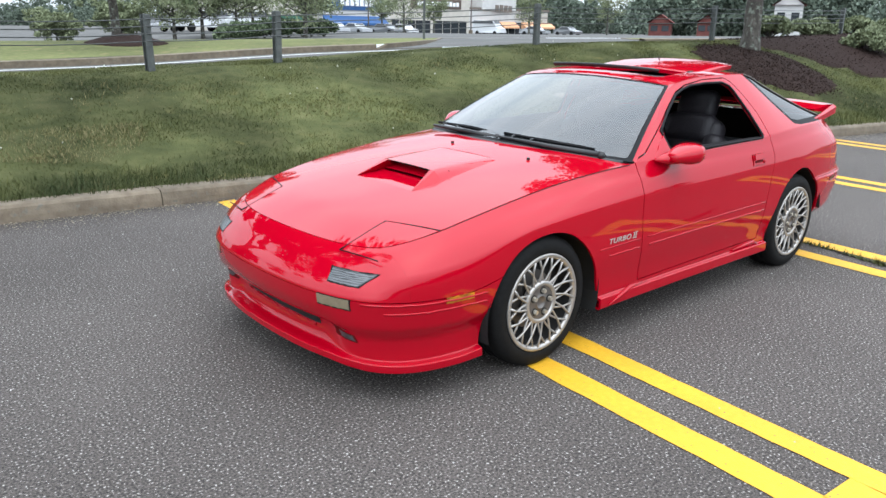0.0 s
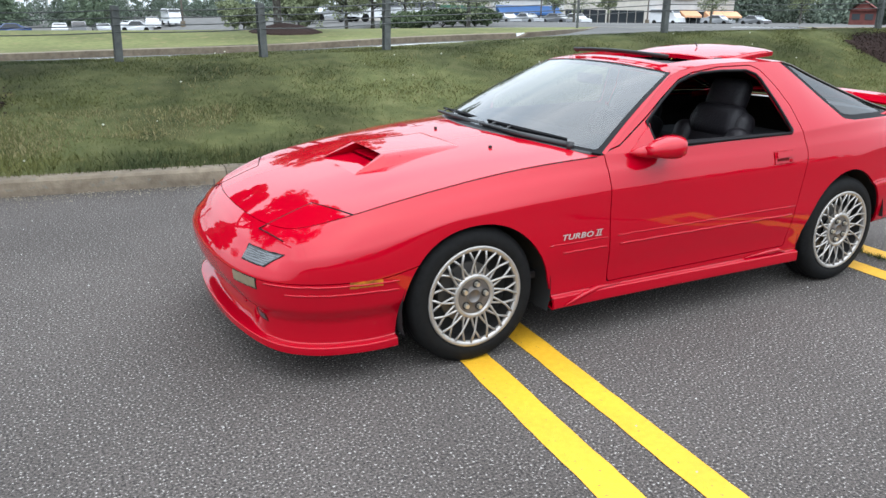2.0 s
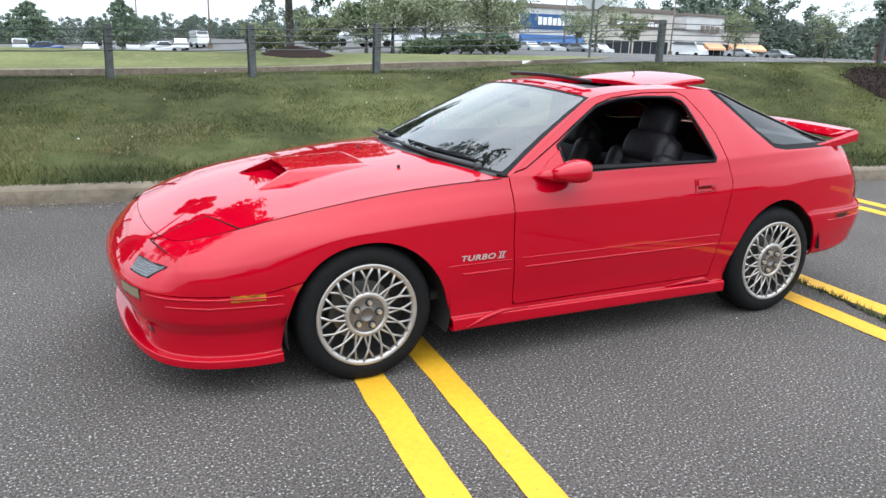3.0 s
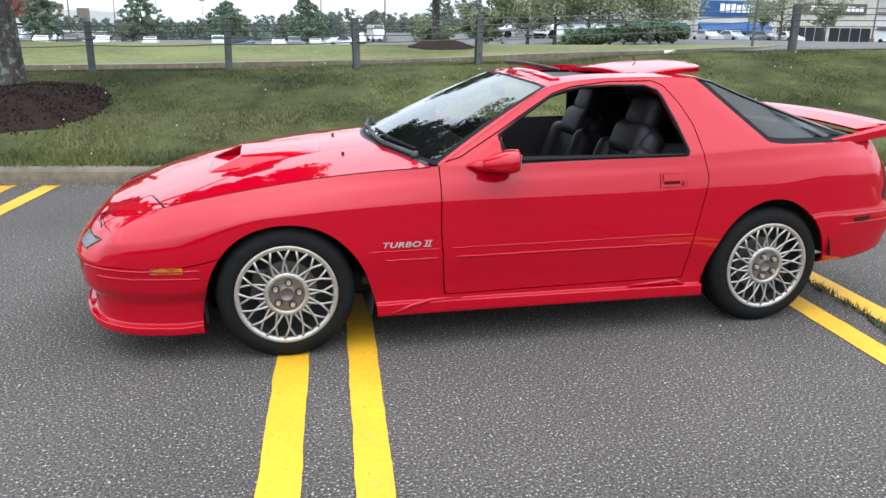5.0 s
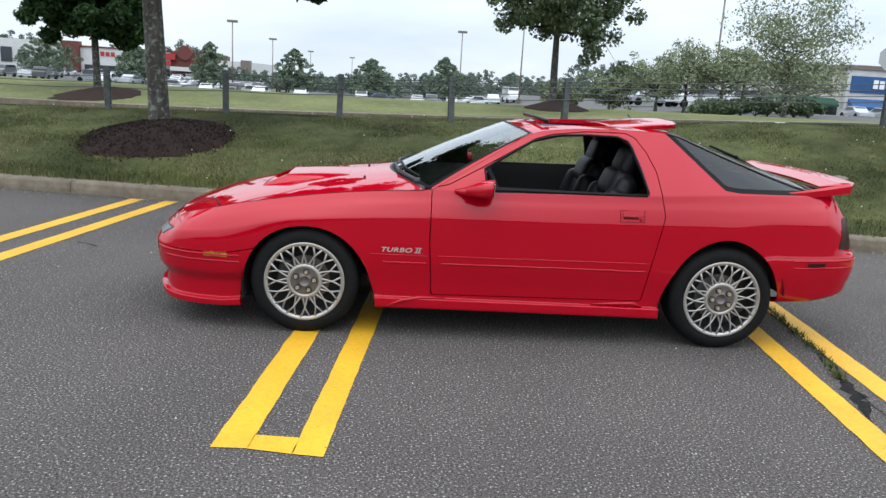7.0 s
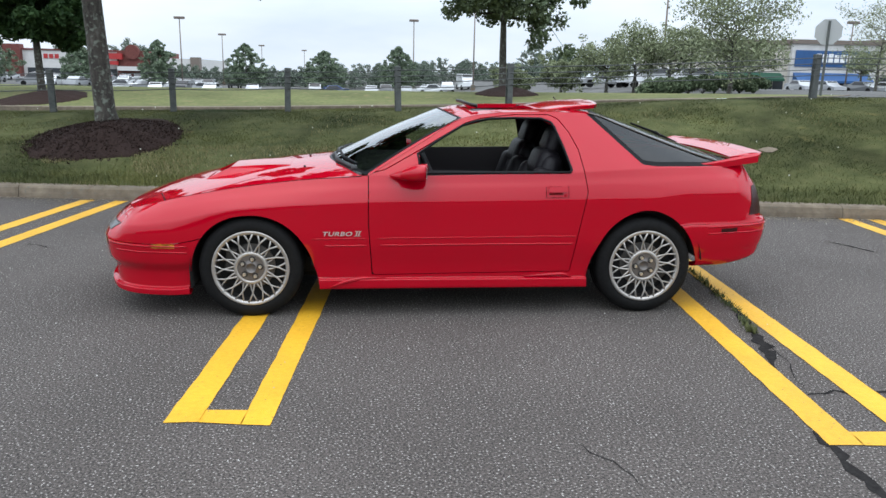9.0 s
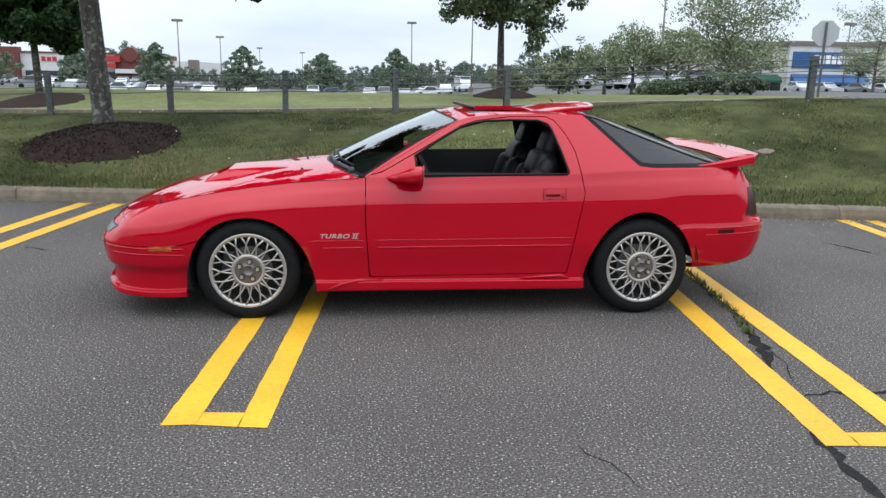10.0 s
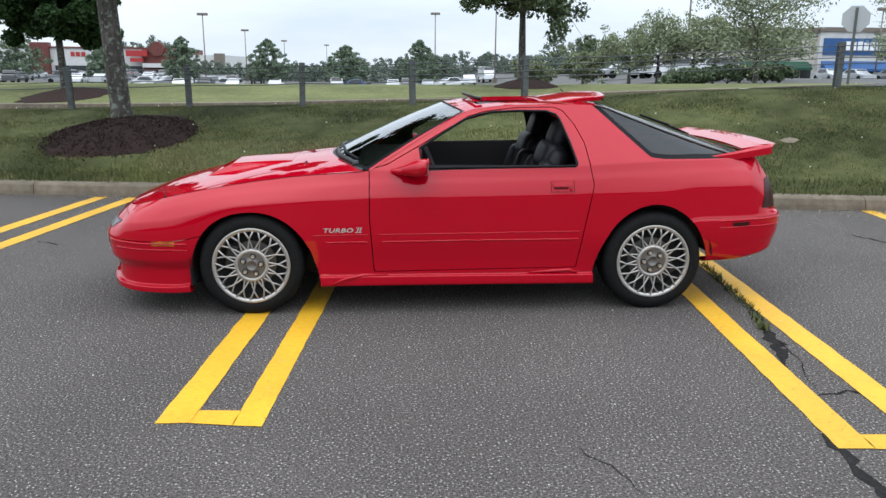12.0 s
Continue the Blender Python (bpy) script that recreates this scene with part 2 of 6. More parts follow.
def cspline(xs, ys, q):
    """Natural cubic spline."""
    xs, ys, q = np.asarray(xs, float), np.asarray(ys, float), np.asarray(q, float)
    n = len(xs)
    h = np.diff(xs)
    a, r = np.zeros((n, n)), np.zeros(n)
    a[0, 0] = a[-1, -1] = 1
    for i in range(1, n - 1):
        a[i, i - 1], a[i, i], a[i, i + 1] = h[i - 1], 2 * (h[i - 1] + h[i]), h[i]
        r[i] = 6 * ((ys[i + 1] - ys[i]) / h[i] - (ys[i] - ys[i - 1]) / h[i - 1])
    m = np.linalg.solve(a, r)
    i = np.clip(np.searchsorted(xs, q) - 1, 0, n - 2)
    d0, d1 = q - xs[i], xs[i + 1] - q
    return (m[i] * d1 ** 3 + m[i + 1] * d0 ** 3) / (6 * h[i]) + (ys[i] / h[i] - m[i] * h[i] / 6) * d1 + (ys[i + 1] / h[i] - m[i + 1] * h[i] / 6) * d0


def pchip(xs, ys, q):
    """Smooth curve through points with no overshoot."""
    xs, ys, q = np.asarray(xs, float), np.asarray(ys, float), np.asarray(q, float)
    h, d = np.diff(xs), np.diff(ys) / np.diff(xs)
    m = np.zeros(len(xs))
    m[0], m[-1] = d[0], d[-1]
    for i in range(1, len(xs) - 1):
        if d[i - 1] * d[i] > 0:
            w1, w2 = 2 * h[i] + h[i - 1], h[i] + 2 * h[i - 1]
            m[i] = (w1 + w2) / (w1 / d[i - 1] + w2 / d[i])
    q = np.clip(q, xs[0], xs[-1])
    i = np.clip(np.searchsorted(xs, q) - 1, 0, len(xs) - 2)
    t = (q - xs[i]) / h[i]
    return (ys[i] * (1 + 2 * t) * (1 - t) ** 2 + h[i] * m[i] * t * (1 - t) ** 2 + ys[i + 1] * t * t * (3 - 2 * t) + h[i] * m[i + 1] * t * t * (t - 1))


def ease(a, b, x):
    t = np.clip((np.asarray(x, float) - a) / (b - a), 0, 1)
    return t * t * (3 - 2 * t)

# ---- ground ----


def kerb_y(x):
    return pchip([-60, -12, -4.1, -1.9, 0, 5.1, 7.8, 10.9, 20, 60], [11.5, 4.95, 3.77, 3.46, 3.24, 2.5, 2.06, 1.47, 0.1, -6], x)


def crest_z(x):
    return pchip([-60, -8, -2.6, -0.6, 1.2, 3, 8, 12.8, 25, 60], [0.5, 0.62, 0.75, 0.80, 0.87, 0.94, 1.19, 1.29, 1.45, 1.55], x)


def road_z(x):
    return pchip([-60, -10, -3, 0.5, 3, 8, 14, 25, 60], [0.05, 0.22, 0.34, 0.45, 0.52, 0.78, 0.96, 1.1, 1.2], x)


def verge_z(x):
    return pchip([-60, -8, 2, 7.4, 11, 15, 25, 60], [0.62, 0.73, 0.78, 0.85, 0.90, 0.96, 1.05, 1.15], x)


def lot_z(x):
    return pchip([-150, -40, -24, 5, 14, 22, 40, 150], [-1.1, -1.15, -1.75, -1.75, -0.5, 0.6, 0.75, 0.75], x)


KROWS, KSHAPE = [0.14, 0.6, 1.3, 2.2, 3.1, 3.7, 4.1, 4.7, 5.3], [0.0, 0.09, 0.28, 0.55, 0.80, 0.94, 1.0, 1.0, 0.97]


def land(x, y):
    """Height of the lawn, road bed, verge and far lot beyond the kerb."""
    k, zc = y - kerb_y(x), crest_z(x)
    z = 0.135 + (zc - 0.135) * pchip(KROWS, KSHAPE, k)
    z = np.where(k > 5.3, zc - 0.02 + (road_z(x) - zc) * ease(4.9, 6.4, k), z)
    z = np.where(k > 12.3, road_z(x) + 0.12 + (verge_z(x) - road_z(x) - 0.12) * ease(12.3, 19, k), z)
    far = ease(21, 42, k)
    low = lot_z(x) - 0.6 * ease(5, 25, x) * ease(58, 92, k)
    return np.where(k > 21, verge_z(x) * (1 - far) + low * far, z)


def land_sheet(name, xs, ks, mat, lift=0.0, absolute=False, bumpy=0.0):
    verts, faces = [], []
    for x in xs:
        for k in ks:
            y = float(kerb_y(x)) + k
            z = float(land(x, y)) + lift
            if bumpy and k > 0.2:
                z += bumpy * (noise.noise((x * 1.3, y * 1.3, 0)) + 0.5 * noise.noise((x * 4, y * 4, 3)))
            verts.append((x, y, z))
    n = len(ks)
    for i in range(len(xs) - 1):
        for j in range(n - 1):
            faces.append((i * n + j, (i + 1) * n + j, (i + 1) * n + j + 1, i * n + j + 1))
    return mesh_object(name, verts, faces, mat)


near_x = list(np.arange(-14, 18.01, 0.25))
wide_x = [-900, -500, -300, -200, -150, -100, -75, -60, -50, -42, -35, -29, -24, -20, -17] + list(np.arange(-14, 18.1, 1.0)) + [20, 23, 27, 32, 38, 45, 53, 62, 75, 90, 110, 140, 200, 300, 500, 900]
tagged(land_sheet("lawn", near_x, list(np.arange(0.14, 6.21, 0.1)), GRASS, bumpy=0.025), "sloping green lawn with clover and dry patches above the kerb", "lawn", kind="structure")
tagged(land_sheet("lawn", [x for x in wide_x if x <= -14], [0.14, 1, 2, 3, 4, 4.7, 5.3, 5.8, 6.2], GRASS), "sloping green lawn above the kerb", "lawn", kind="structure")
tagged(land_sheet("lawn", [x for x in wide_x if x >= 18], [0.14, 1, 2, 3, 4, 4.7, 5.3, 5.8, 6.2], GRASS), "sloping green lawn above the kerb", "lawn", kind="structure")
tagged(land_sheet("road", wide_x, [6.2, 8, 10, 12.3], ROAD), "grey asphalt road behind the guard fence", "road", kind="structure")
tagged(land_sheet("road_line", wide_x, [11.62, 11.77], WHITE_LINE, 0.006), "white painted edge line on the road", "road marking", kind="structure")
VERGE_K = [12.5, 13, 14, 15, 16, 17, 18, 19, 21]


def verge_end(k):
    """The verge stops at a side street whose mouth widens towards the road."""
    return 11.2 + 0.85 * (k - 12.3) - 1.3 * math.exp(-(k - 12.3) / 0.8)


def verge_piece(name, mat, label, category, lo, hi, street=False):
    """A strip of the far verge whose ends follow the side street."""
    verts, faces, cols = [], [], 60
    ks = [12.29] + VERGE_K if street else VERGE_K
    for k in ks:
        x0, x1 = lo(k), hi(k)
        for i in range(cols + 1):
            x = x0 + (x1 - x0) * (i / cols) ** (1 if x1 - x0 < 60 else 2 if x0 > 0 else 0.35)
            y = float(kerb_y(x)) + k
            z = float(road_z(x)) + 0.001 + (float(verge_z(x)) - float(road_z(x)) - 0.02) * float(ease(12.3, 19, k)) if street else float(land(x, y))
            verts.append((x, y, z))
    for j in range(len(ks) - 1):
        for i in range(cols):
            a = j * (cols + 1) + i
            faces.append((a, a + 1, a + cols + 2, a + cols + 1))
    return tagged(mesh_object(name, verts, faces, mat), label, category, kind="structure")


verge_piece("verge", VERGE, "mown grass verge across the road", "lawn", lambda k: -900, verge_end)
verge_piece("side_street", ROAD, "grey asphalt mouth of a side street", "road", verge_end, lambda k: verge_end(k) + 10, True)
verge_piece("verge", VERGE, "mown grass verge beyond the side street", "lawn", lambda k: verge_end(k) + 10, lambda k: 900)
tagged(land_sheet("ground", wide_x, [21, 24, 28, 32, 36, 42, 60, 90, 130, 200, 300, 500, 900, 2500], ROAD), "grey asphalt car park reaching to the distant trees", "ground", kind="structure")

# low kerbs along both sides of the side street
for off, into, label in ((0.0, -0.14, "worn concrete kerb at the corner of the verge"), (10.0, 0.14, "worn concrete kerb across the side street")):
    verts, faces = [], []
    for k in np.linspace(12.3, 21, 36):
        x = verge_end(k) + off
        y = float(kerb_y(x)) + k
        z = float(land(x, y)) + 0.012
        verts += [(x + into, y, z - 0.03), (x + into, y, z), (x, y, z - 0.005), (x, y, z - 0.40)]
    for i in range(35):
        for j in range(3):
            faces.append((i * 4 + j, (i + 1) * 4 + j, (i + 1) * 4 + j + 1, i * 4 + j + 1))
    tagged(mesh_object("street_kerb", verts, faces, CONCRETE, smooth=False), label, "kerb", kind="structure")

# far kerb of the road
verts, faces = [], []
kerb_x = [x for x in wide_x if x < 9] + [9.4, 9.9] + [19.9] + [x for x in wide_x if x > 20]
for x in kerb_x:
    y0, zr = float(kerb_y(x)) + 12.3, float(road_z(x)) + 0.01
    for k, z in ((0, zr - 0.05), (0.02, zr + 0.11), (0.22, zr + 0.125), (0.24, zr + 0.05)):
        verts.append((x, y0 + k, z))
for i in range(len(kerb_x) - 1):
    if kerb_x[i] == 9.9:
        continue
    for j in range(3):
        faces.append((i * 4 + j, (i + 1) * 4 + j, (i + 1) * 4 + j + 1, i * 4 + j + 1))
tagged(mesh_object("far_kerb", verts, faces, CONCRETE, smooth=False), "worn concrete kerb across the road", "kerb", kind="structure")

# the car park under the car
verts, faces = [], []
px = sorted(set(wide_x))
py = [-400, -150, -60, -25, -12, -6, -3, -1, 1]
for x in px:
    for y in py:
        verts.append((x, min(y, float(kerb_y(x)) - 0.5) if y > -60 else y, 0.0))
    verts.append((x, float(kerb_y(x)) + 0.02, 0.0))
n = len(py) + 1
for i in range(len(px) - 1):
    for j in range(n - 1):
        faces.append((i * n + j, (i + 1) * n + j, (i + 1) * n + j + 1, i * n + j + 1))
tagged(mesh_object("parking_lot", verts, faces, ASPHALT, smooth=False), "dark grey asphalt of the parking lot", "pavement", kind="structure")


def kerb_stone(x0, x1):
    """One length of concrete kerb with a battered face and worn top edge."""
    verts, faces = [], []
    xs = np.linspace(x0 + 0.004, x1 - 0.004, 6)
    prof = [(-0.035, -0.02), (-0.028, 0.05), (-0.012, 0.112), (0.012, 0.132), (0.05, 0.139), (0.15, 0.141), (0.155, 0.09)]
    for x in xs:
        y0 = float(kerb_y(x))
        for a, z in prof:
            verts.append((x, y0 + a, z))
    m = len(prof)
    for i in range(5):
        for j in range(m - 1):
            faces.append((i * m + j, (i + 1) * m + j, (i + 1) * m + j + 1, i * m + j + 1))
    faces.append(tuple(range(m))[::-1])
    faces.append(tuple(5 * m + j for j in range(m)))
    return verts, faces


kerb = tagged(empty("kerb"), "weathered concrete kerb along the lawn", "kerb", kind="structure")
edges = [-14.3, -11.2, -8.2, -5.2, -3.2, -0.16, 2.9, 5.9, 8.9, 11.9, 14.9, 18]
for a, b in zip(edges, edges[1:]):
    mesh_object("kerb_stone", *kerb_stone(a, b), CONCRETE, kerb, smooth=False)


def stripe(name, corners, z=0.004):
    """A painted bar from four ground corners, with slightly ragged edges."""
    a, b, c, d = [Vector((*p, 0)) for p in corners]
    n = max(8, int((b - a).length / 0.05))
    verts, faces = [], []
    for i in range(n + 1):
        t = i / n
        for p, q, s in ((a, b, 1), (d, c, 2)):
            v = p.lerp(q, t)
            w = 0.006 * noise.noise((v.x * 9, v.y * 9, s * 7)) if 0 < i < n else 0
            verts.append((v.x + w, v.y, z))
    for i in range(n):
        faces.append((2 * i, 2 * i + 1, 2 * i + 3, 2 * i + 2))
    return tagged(mesh_object(name, verts, faces, YELLOW, smooth=False), "yellow painted double bay line on the asphalt", "road marking", "yellow bay lines", "structure")


def bay(xn, yn, xf, yf, width=0.455, bar=0.15):
    """A U-shaped pair of lines from its near closed end to the kerb."""
    stripe("bay_line", [(xn, yn), (xf, yf), (xf + bar, yf), (xn + bar, yn)])
    stripe("bay_line", [(xn + width - bar, yn - 0.03), (xf + width - bar, yf - 0.05), (xf + width, yf - 0.05), (xn + width, yn - 0.03)])
    stripe("bay_line", [(xn + bar, yn - 0.01), (xn + bar, yn + 0.155), (xn + width - bar, yn + 0.145), (xn + width - bar, yn - 0.025)])


stripe("bay_line", [(-0.176, -2.235), (0.262, 3.10), (0.418, 3.10), (-0.030, -2.235)])
stripe("bay_line", [(0.147, -2.27), (0.582, 3.05), (0.735, 3.05), (0.273, -2.287)])
stripe("bay_line", [(-0.031, -2.238), (-0.027, -2.118), (0.163, -2.133), (0.149, -2.27)])
stripe("bay_line", [(2.573, -2.61), (3.035, 2.72), (3.185, 2.72), (2.722, -2.62)])
stripe("bay_line", [(2.936, -2.64), (3.385, 2.67), (3.54, 2.67), (3.086, -2.65)])
stripe("bay_line", [(2.720, -2.622), (2.731, -2.503), (2.947, -2.515), (2.938, -2.645)])
bay(5.36, -2.9, 5.85, 2.36)
bay(8.15, -3.2, 8.72, 1.85)
bay(-3.26, -1.95, -2.46, 3.42, 0.53)
bay(11.0, -3.5, 11.6, 1.3)

# ---- fence ----
STEEL = mottled("weathered_steel", [(0.3, (0.055, 0.062, 0.060)), (0.7, (0.105, 0.112, 0.106))], 14, 0.6)
WIRE = material("galvanised_wire", (0.10, 0.105, 0.105), 0.5, 0.4)
POSTS = [(-6.50, 8.45), (-4.47, 8.14), (-2.44, 7.80), (-0.545, 7.46), (1.24, 7.02), (3.02, 6.93), (7.92, 6.47), (12.60, 5.77), (17.3, 5.1)]


def fence_post():
    bm = box(0.055, 0.075, 1.00, (0, 0, 0.20), 0.006)
    box(0.095, 0.012, 0.995, (0, -0.04, 0.20), 0.004, bm)
    box(0.095, 0.012, 0.995, (0, 0.04, 0.20), 0.004, bm)
    return bm


cable_fence = tagged(empty("cable_fence"), "steel guard fence of I-section posts and four wire cables", "fence")
post_mesh = None
tops = []
for i, (x, y) in enumerate(POSTS):
    z = float(land(x, y))
    if post_mesh is None:
        ob = part("post", fence_post(), STEEL, cable_fence)
        post_mesh = ob.data
    else:
        ob = new("post", post_mesh)
        ob.parent = cable_fence
    ob.matrix_world = pose(x, y, z, 1.5 * math.sin(i * 3.1), 1.2 * math.cos(i * 2.3), 7)
    tops.append((x, y - 0.05, z))
for drop in (0.02, 0.11, 0.20, 0.29):
    pts = []
    ends = [(-13.5, 9.6, float(land(-13.5, 9.6)) - 0.55 + 0.3)] + tops
    for (a, b) in zip(ends, ends[1:]):
        for s in (0, 0.33, 0.67):
            sag = -0.02 * 4 * s * (1 - s)
            pts.append(tuple(a[j] + (b[j] - a[j]) * s + (sag if j == 2 else 0) for j in range(3)))
    pts.append(ends[-1])
    pts = [(x, y, z + 0.66 - drop) for x, y, z in pts]
    part("cable", rod(pts, 0.0075, 5), WIRE, cable_fence, smooth=True)

# ---- trees ----


def leaf_material(name, dark, light):
    m = material(name, dark, 0.6, spec=0.15)
    geo = node(m, "ShaderNodeNewGeometry")
    ramp = node(m, "ShaderNodeValToRGB")
    ramp.color_ramp.elements[0].color = (*dark, 1)
    ramp.color_ramp.elements[1].color = (*light, 1)
    wire(m, geo, "Random Per Island", ramp, "Fac")
    wire(m, ramp, "Color", bsdf(m), "Base Color")
    return m


LEAF_DARK = leaf_material("maple_leaves", (0.018, 0.042, 0.014), (0.045, 0.085, 0.028))
LEAF_MID = leaf_material("mid_green_leaves", (0.065, 0.095, 0.052), (0.14, 0.175, 0.095))
LEAF_STREET = leaf_material("street_tree_leaves", (0.085, 0.115, 0.065), (0.17, 0.21, 0.12))
LEAF_PALE = leaf_material("pale_spring_leaves", (0.13, 0.155, 0.085), (0.25, 0.28, 0.16))
# distance haze is mixed into this leaf colour as a paler, greyer green
LEAF_FAR = leaf_material("hazed_far_wood_leaves", (0.078, 0.105, 0.082), (0.15, 0.182, 0.135))


def leaf_cloud(rng, centres, per, spread, size):
    """Many small folded leaves scattered round centres."""
    c = np.repeat(np.array([q[0] for q in centres], float), per, axis=0)
    r = np.repeat(np.array([q[1] for q in centres], float), per)
    n = len(c)
    d = rng.normal(size=(n, 3))
    d *= ((rng.random(n) ** 0.45) * r * spread / np.linalg.norm(d, axis=1))[:, None]
    p = c + d * (1, 1, 0.75)
    a, b = rng.normal(size=(n, 3)), rng.normal(size=(n, 3))
    a /= np.linalg.norm(a, axis=1, keepdims=True)
    b -= a * (a * b).sum(1, keepdims=True)
    b /= np.linalg.norm(b, axis=1, keepdims=True)
    s = (size * (0.6 + 0.8 * rng.random(n)))[:, None]
    up = np.cross(a, b) * s * 0.2
    v = np.stack([p - a * s, p + b * s * 0.55 + up, p + a * s, p - b * s * 0.55 + up], axis=1).reshape(-1, 3)
    i = np.arange(n)[:, None] * 4
    f = np.concatenate([i, i + 1, i + 2, i, i + 2, i + 3], axis=1).reshape(-1, 3)
    return v, f


def tree(name, base, height, trunk_r, crown_lo, crown_r, leaf, label, seed, n_limbs=9, per=260, leaf_size=0.07, upright=0.6, lean=(0, 0), clump=0.75, shape="round", extra=()):
    rng = np.random.default_rng(seed)
    root = tagged(empty(name, pose(*base)), label, "tree")
    top = Vector((lean[0], lean[1], height * 0.9))
    bm = bmesh.new()
    pts = [Vector((0, 0, -0.25)), Vector((0, 0, 0.0)), Vector((lean[0] * 0.05, lean[1] * 0.05, 0.25))] + [top * t + Vector((rng.normal() * 0.05, rng.normal() * 0.05, 0)) * (t * height * 0.25) for t in (0.25, 0.4, 0.55, 0.7, 0.85, 1.0)]
    rad = [trunk_r * 1.5, trunk_r * 1.3, trunk_r * 1.03] + [trunk_r * f for f in (0.92, 0.78, 0.55, 0.36, 0.2, 0.06)]
    rod(pts, rad, 14, bm)
    centres = []
    for i in range(n_limbs):
        t = crown_lo / height + (0.92 - crown_lo / height) * (i + 0.3) / n_limbs
        a = i * 2.4 + rng.random() * 0.8
        s = top * min(t / 0.9, 0.98)
        rel = (t * height - crown_lo) / max(0.1, height - crown_lo)
        if shape == "cone":
            reach = crown_r * (1.05 - 0.9 * rel)
        elif shape == "vase":
            reach = crown_r * (0.5 + 0.6 * rel)
        else:
            reach = crown_r * math.sqrt(max(0.1, 1 - (2 * rel - 0.85) ** 2 * 0.75))
        rise = reach * upright * (0.4 + 0.6 * rng.random()) * (1 if shape != "cone" else 0.5)
        e = s + Vector((math.cos(a) * reach, math.sin(a) * reach, rise))
        mid = s.lerp(e, 0.5) + Vector((0, 0, -0.08 * reach))
        rr = trunk_r * (0.5 - 0.32 * rel)
        rod([s, mid, e], [rr, rr * 0.6, rr * 0.15], 7, bm)
        for f in (0.38, 0.6, 0.8, 1.0):
            p = s.lerp(e, f)
            centres.append((tuple(p + Vector(rng.normal(size=3) * 0.10 * crown_r)), crown_r * 0.30 * clump))
            if f > 0.5:
                for _ in range(2):
                    q = p + Vector(rng.normal(size=3)) * crown_r * 0.24
                    rod([p, p.lerp(q, 0.5) + Vector((0, 0, 0.03)), q], [rr * 0.22, rr * 0.14, rr * 0.05], 5, bm)
                    centres.append((tuple(q), crown_r * 0.24 * clump))
    for h0, end, rad_, fs in extra:
        s, e = top * (h0 / (height * 0.9)), Vector(end)
        rod([s, s.lerp(e, 0.5) + Vector((0, 0, 0.25)), e], [trunk_r * 0.5, trunk_r * 0.3, trunk_r * 0.08], 8, bm)
        for f in fs:
            p = s.lerp(e, f) + Vector((0, 0, 0.15 * (1 - f)))
            # uneven sprays round each fork
            for _ in range(5):
                d = Vector(rng.normal(size=3)).normalized() * rad_ * 0.85
                rod([p, p + d * 0.5, p + d], [trunk_r * 0.07, trunk_r * 0.05, trunk_r * 0.02], 4, bm)
                centres.append((tuple(p + d * 0.8), rad_ * 0.42))
    part("trunk", bm, BARK, root, smooth=True)
    v, f = leaf_cloud(rng, centres, per, 1.15, leaf_size)
    mesh_object("crown", v, f, leaf, root, smooth=False)
    return root


def on_land(x, y, lift=0.0):
    return (x, y, float(land(x, y)) + lift)


MULCH_CHIP = leaf_material("mulch_chips", (0.020, 0.013, 0.011), (0.044, 0.029, 0.025))
bsdf(MULCH_CHIP).inputs["Specular IOR Level"].default_value = 0.05


def mulch_bed(x, y, rx, ry, label, h=0.10, chips=0):
    verts, faces = [(x, y, float(land(x, y)) + h + 0.03)], []
    rings, seg = 22, 90
    for r in range(1, rings + 1):
        for s in range(seg):
            a = 2 * math.pi * s / seg
            f = r / rings
            ca, sa = math.cos(a), math.sin(a)
            wob = 1 + 0.12 * noise.noise((ca * 1.6, sa * 1.6, x)) + 0.07 * noise.noise((ca * 6, sa * 6, x)) + 0.10 * noise.noise((ca * 17, sa * 17, x))
            X, Y = x + rx * f * wob * ca, y + ry * f * wob * sa
            lump = 0.035 * noise.noise((X * 4, Y * 4, 1)) + 0.022 * noise.noise((X * 13, Y * 13, 2))
            Z = float(land(X, Y)) + 0.014 + h * (1 - f ** 1.5) + lump * (1.1 - f) * 0.8 - (0.05 if r == rings else 0)
            verts.append((X, Y, Z))
    for s in range(seg):
        faces.append((0, 1 + s, 1 + (s + 1) % seg))
    for r in range(rings - 1):
        for s in range(seg):
            a, b = 1 + r * seg + s, 1 + r * seg + (s + 1) % seg
            faces.append((a, a + seg, b + seg, b))
    bed = tagged(mesh_object("mulch_bed", verts, faces, MULCH), label, "mulch bed", kind="structure")
    if chips:
        g = np.random.default_rng(int(abs(x) * 100))
        a, q = g.uniform(0, 6.283, chips), 1.0 * np.sqrt(g.random(chips)) + 0.10 * np.abs(g.normal(size=chips)) * (g.random(chips) < 0.3)
        X, Y = x + rx * q * np.cos(a), y + ry * q * np.sin(a)
        Z = land(X, Y) + 0.022 + h * np.clip(1 - q ** 1.5, 0, 1)
        v, f = leaf_cloud(g, [((X[i], Y[i], Z[i]), 0.010) for i in range(chips)], 1, 1.0, 0.015)
        tagged(mesh_object("mulch_chips", v, f, MULCH_CHIP, smooth=False), "loose dark bark chips on the mulch", "mulch", kind="stuff")
    return bed


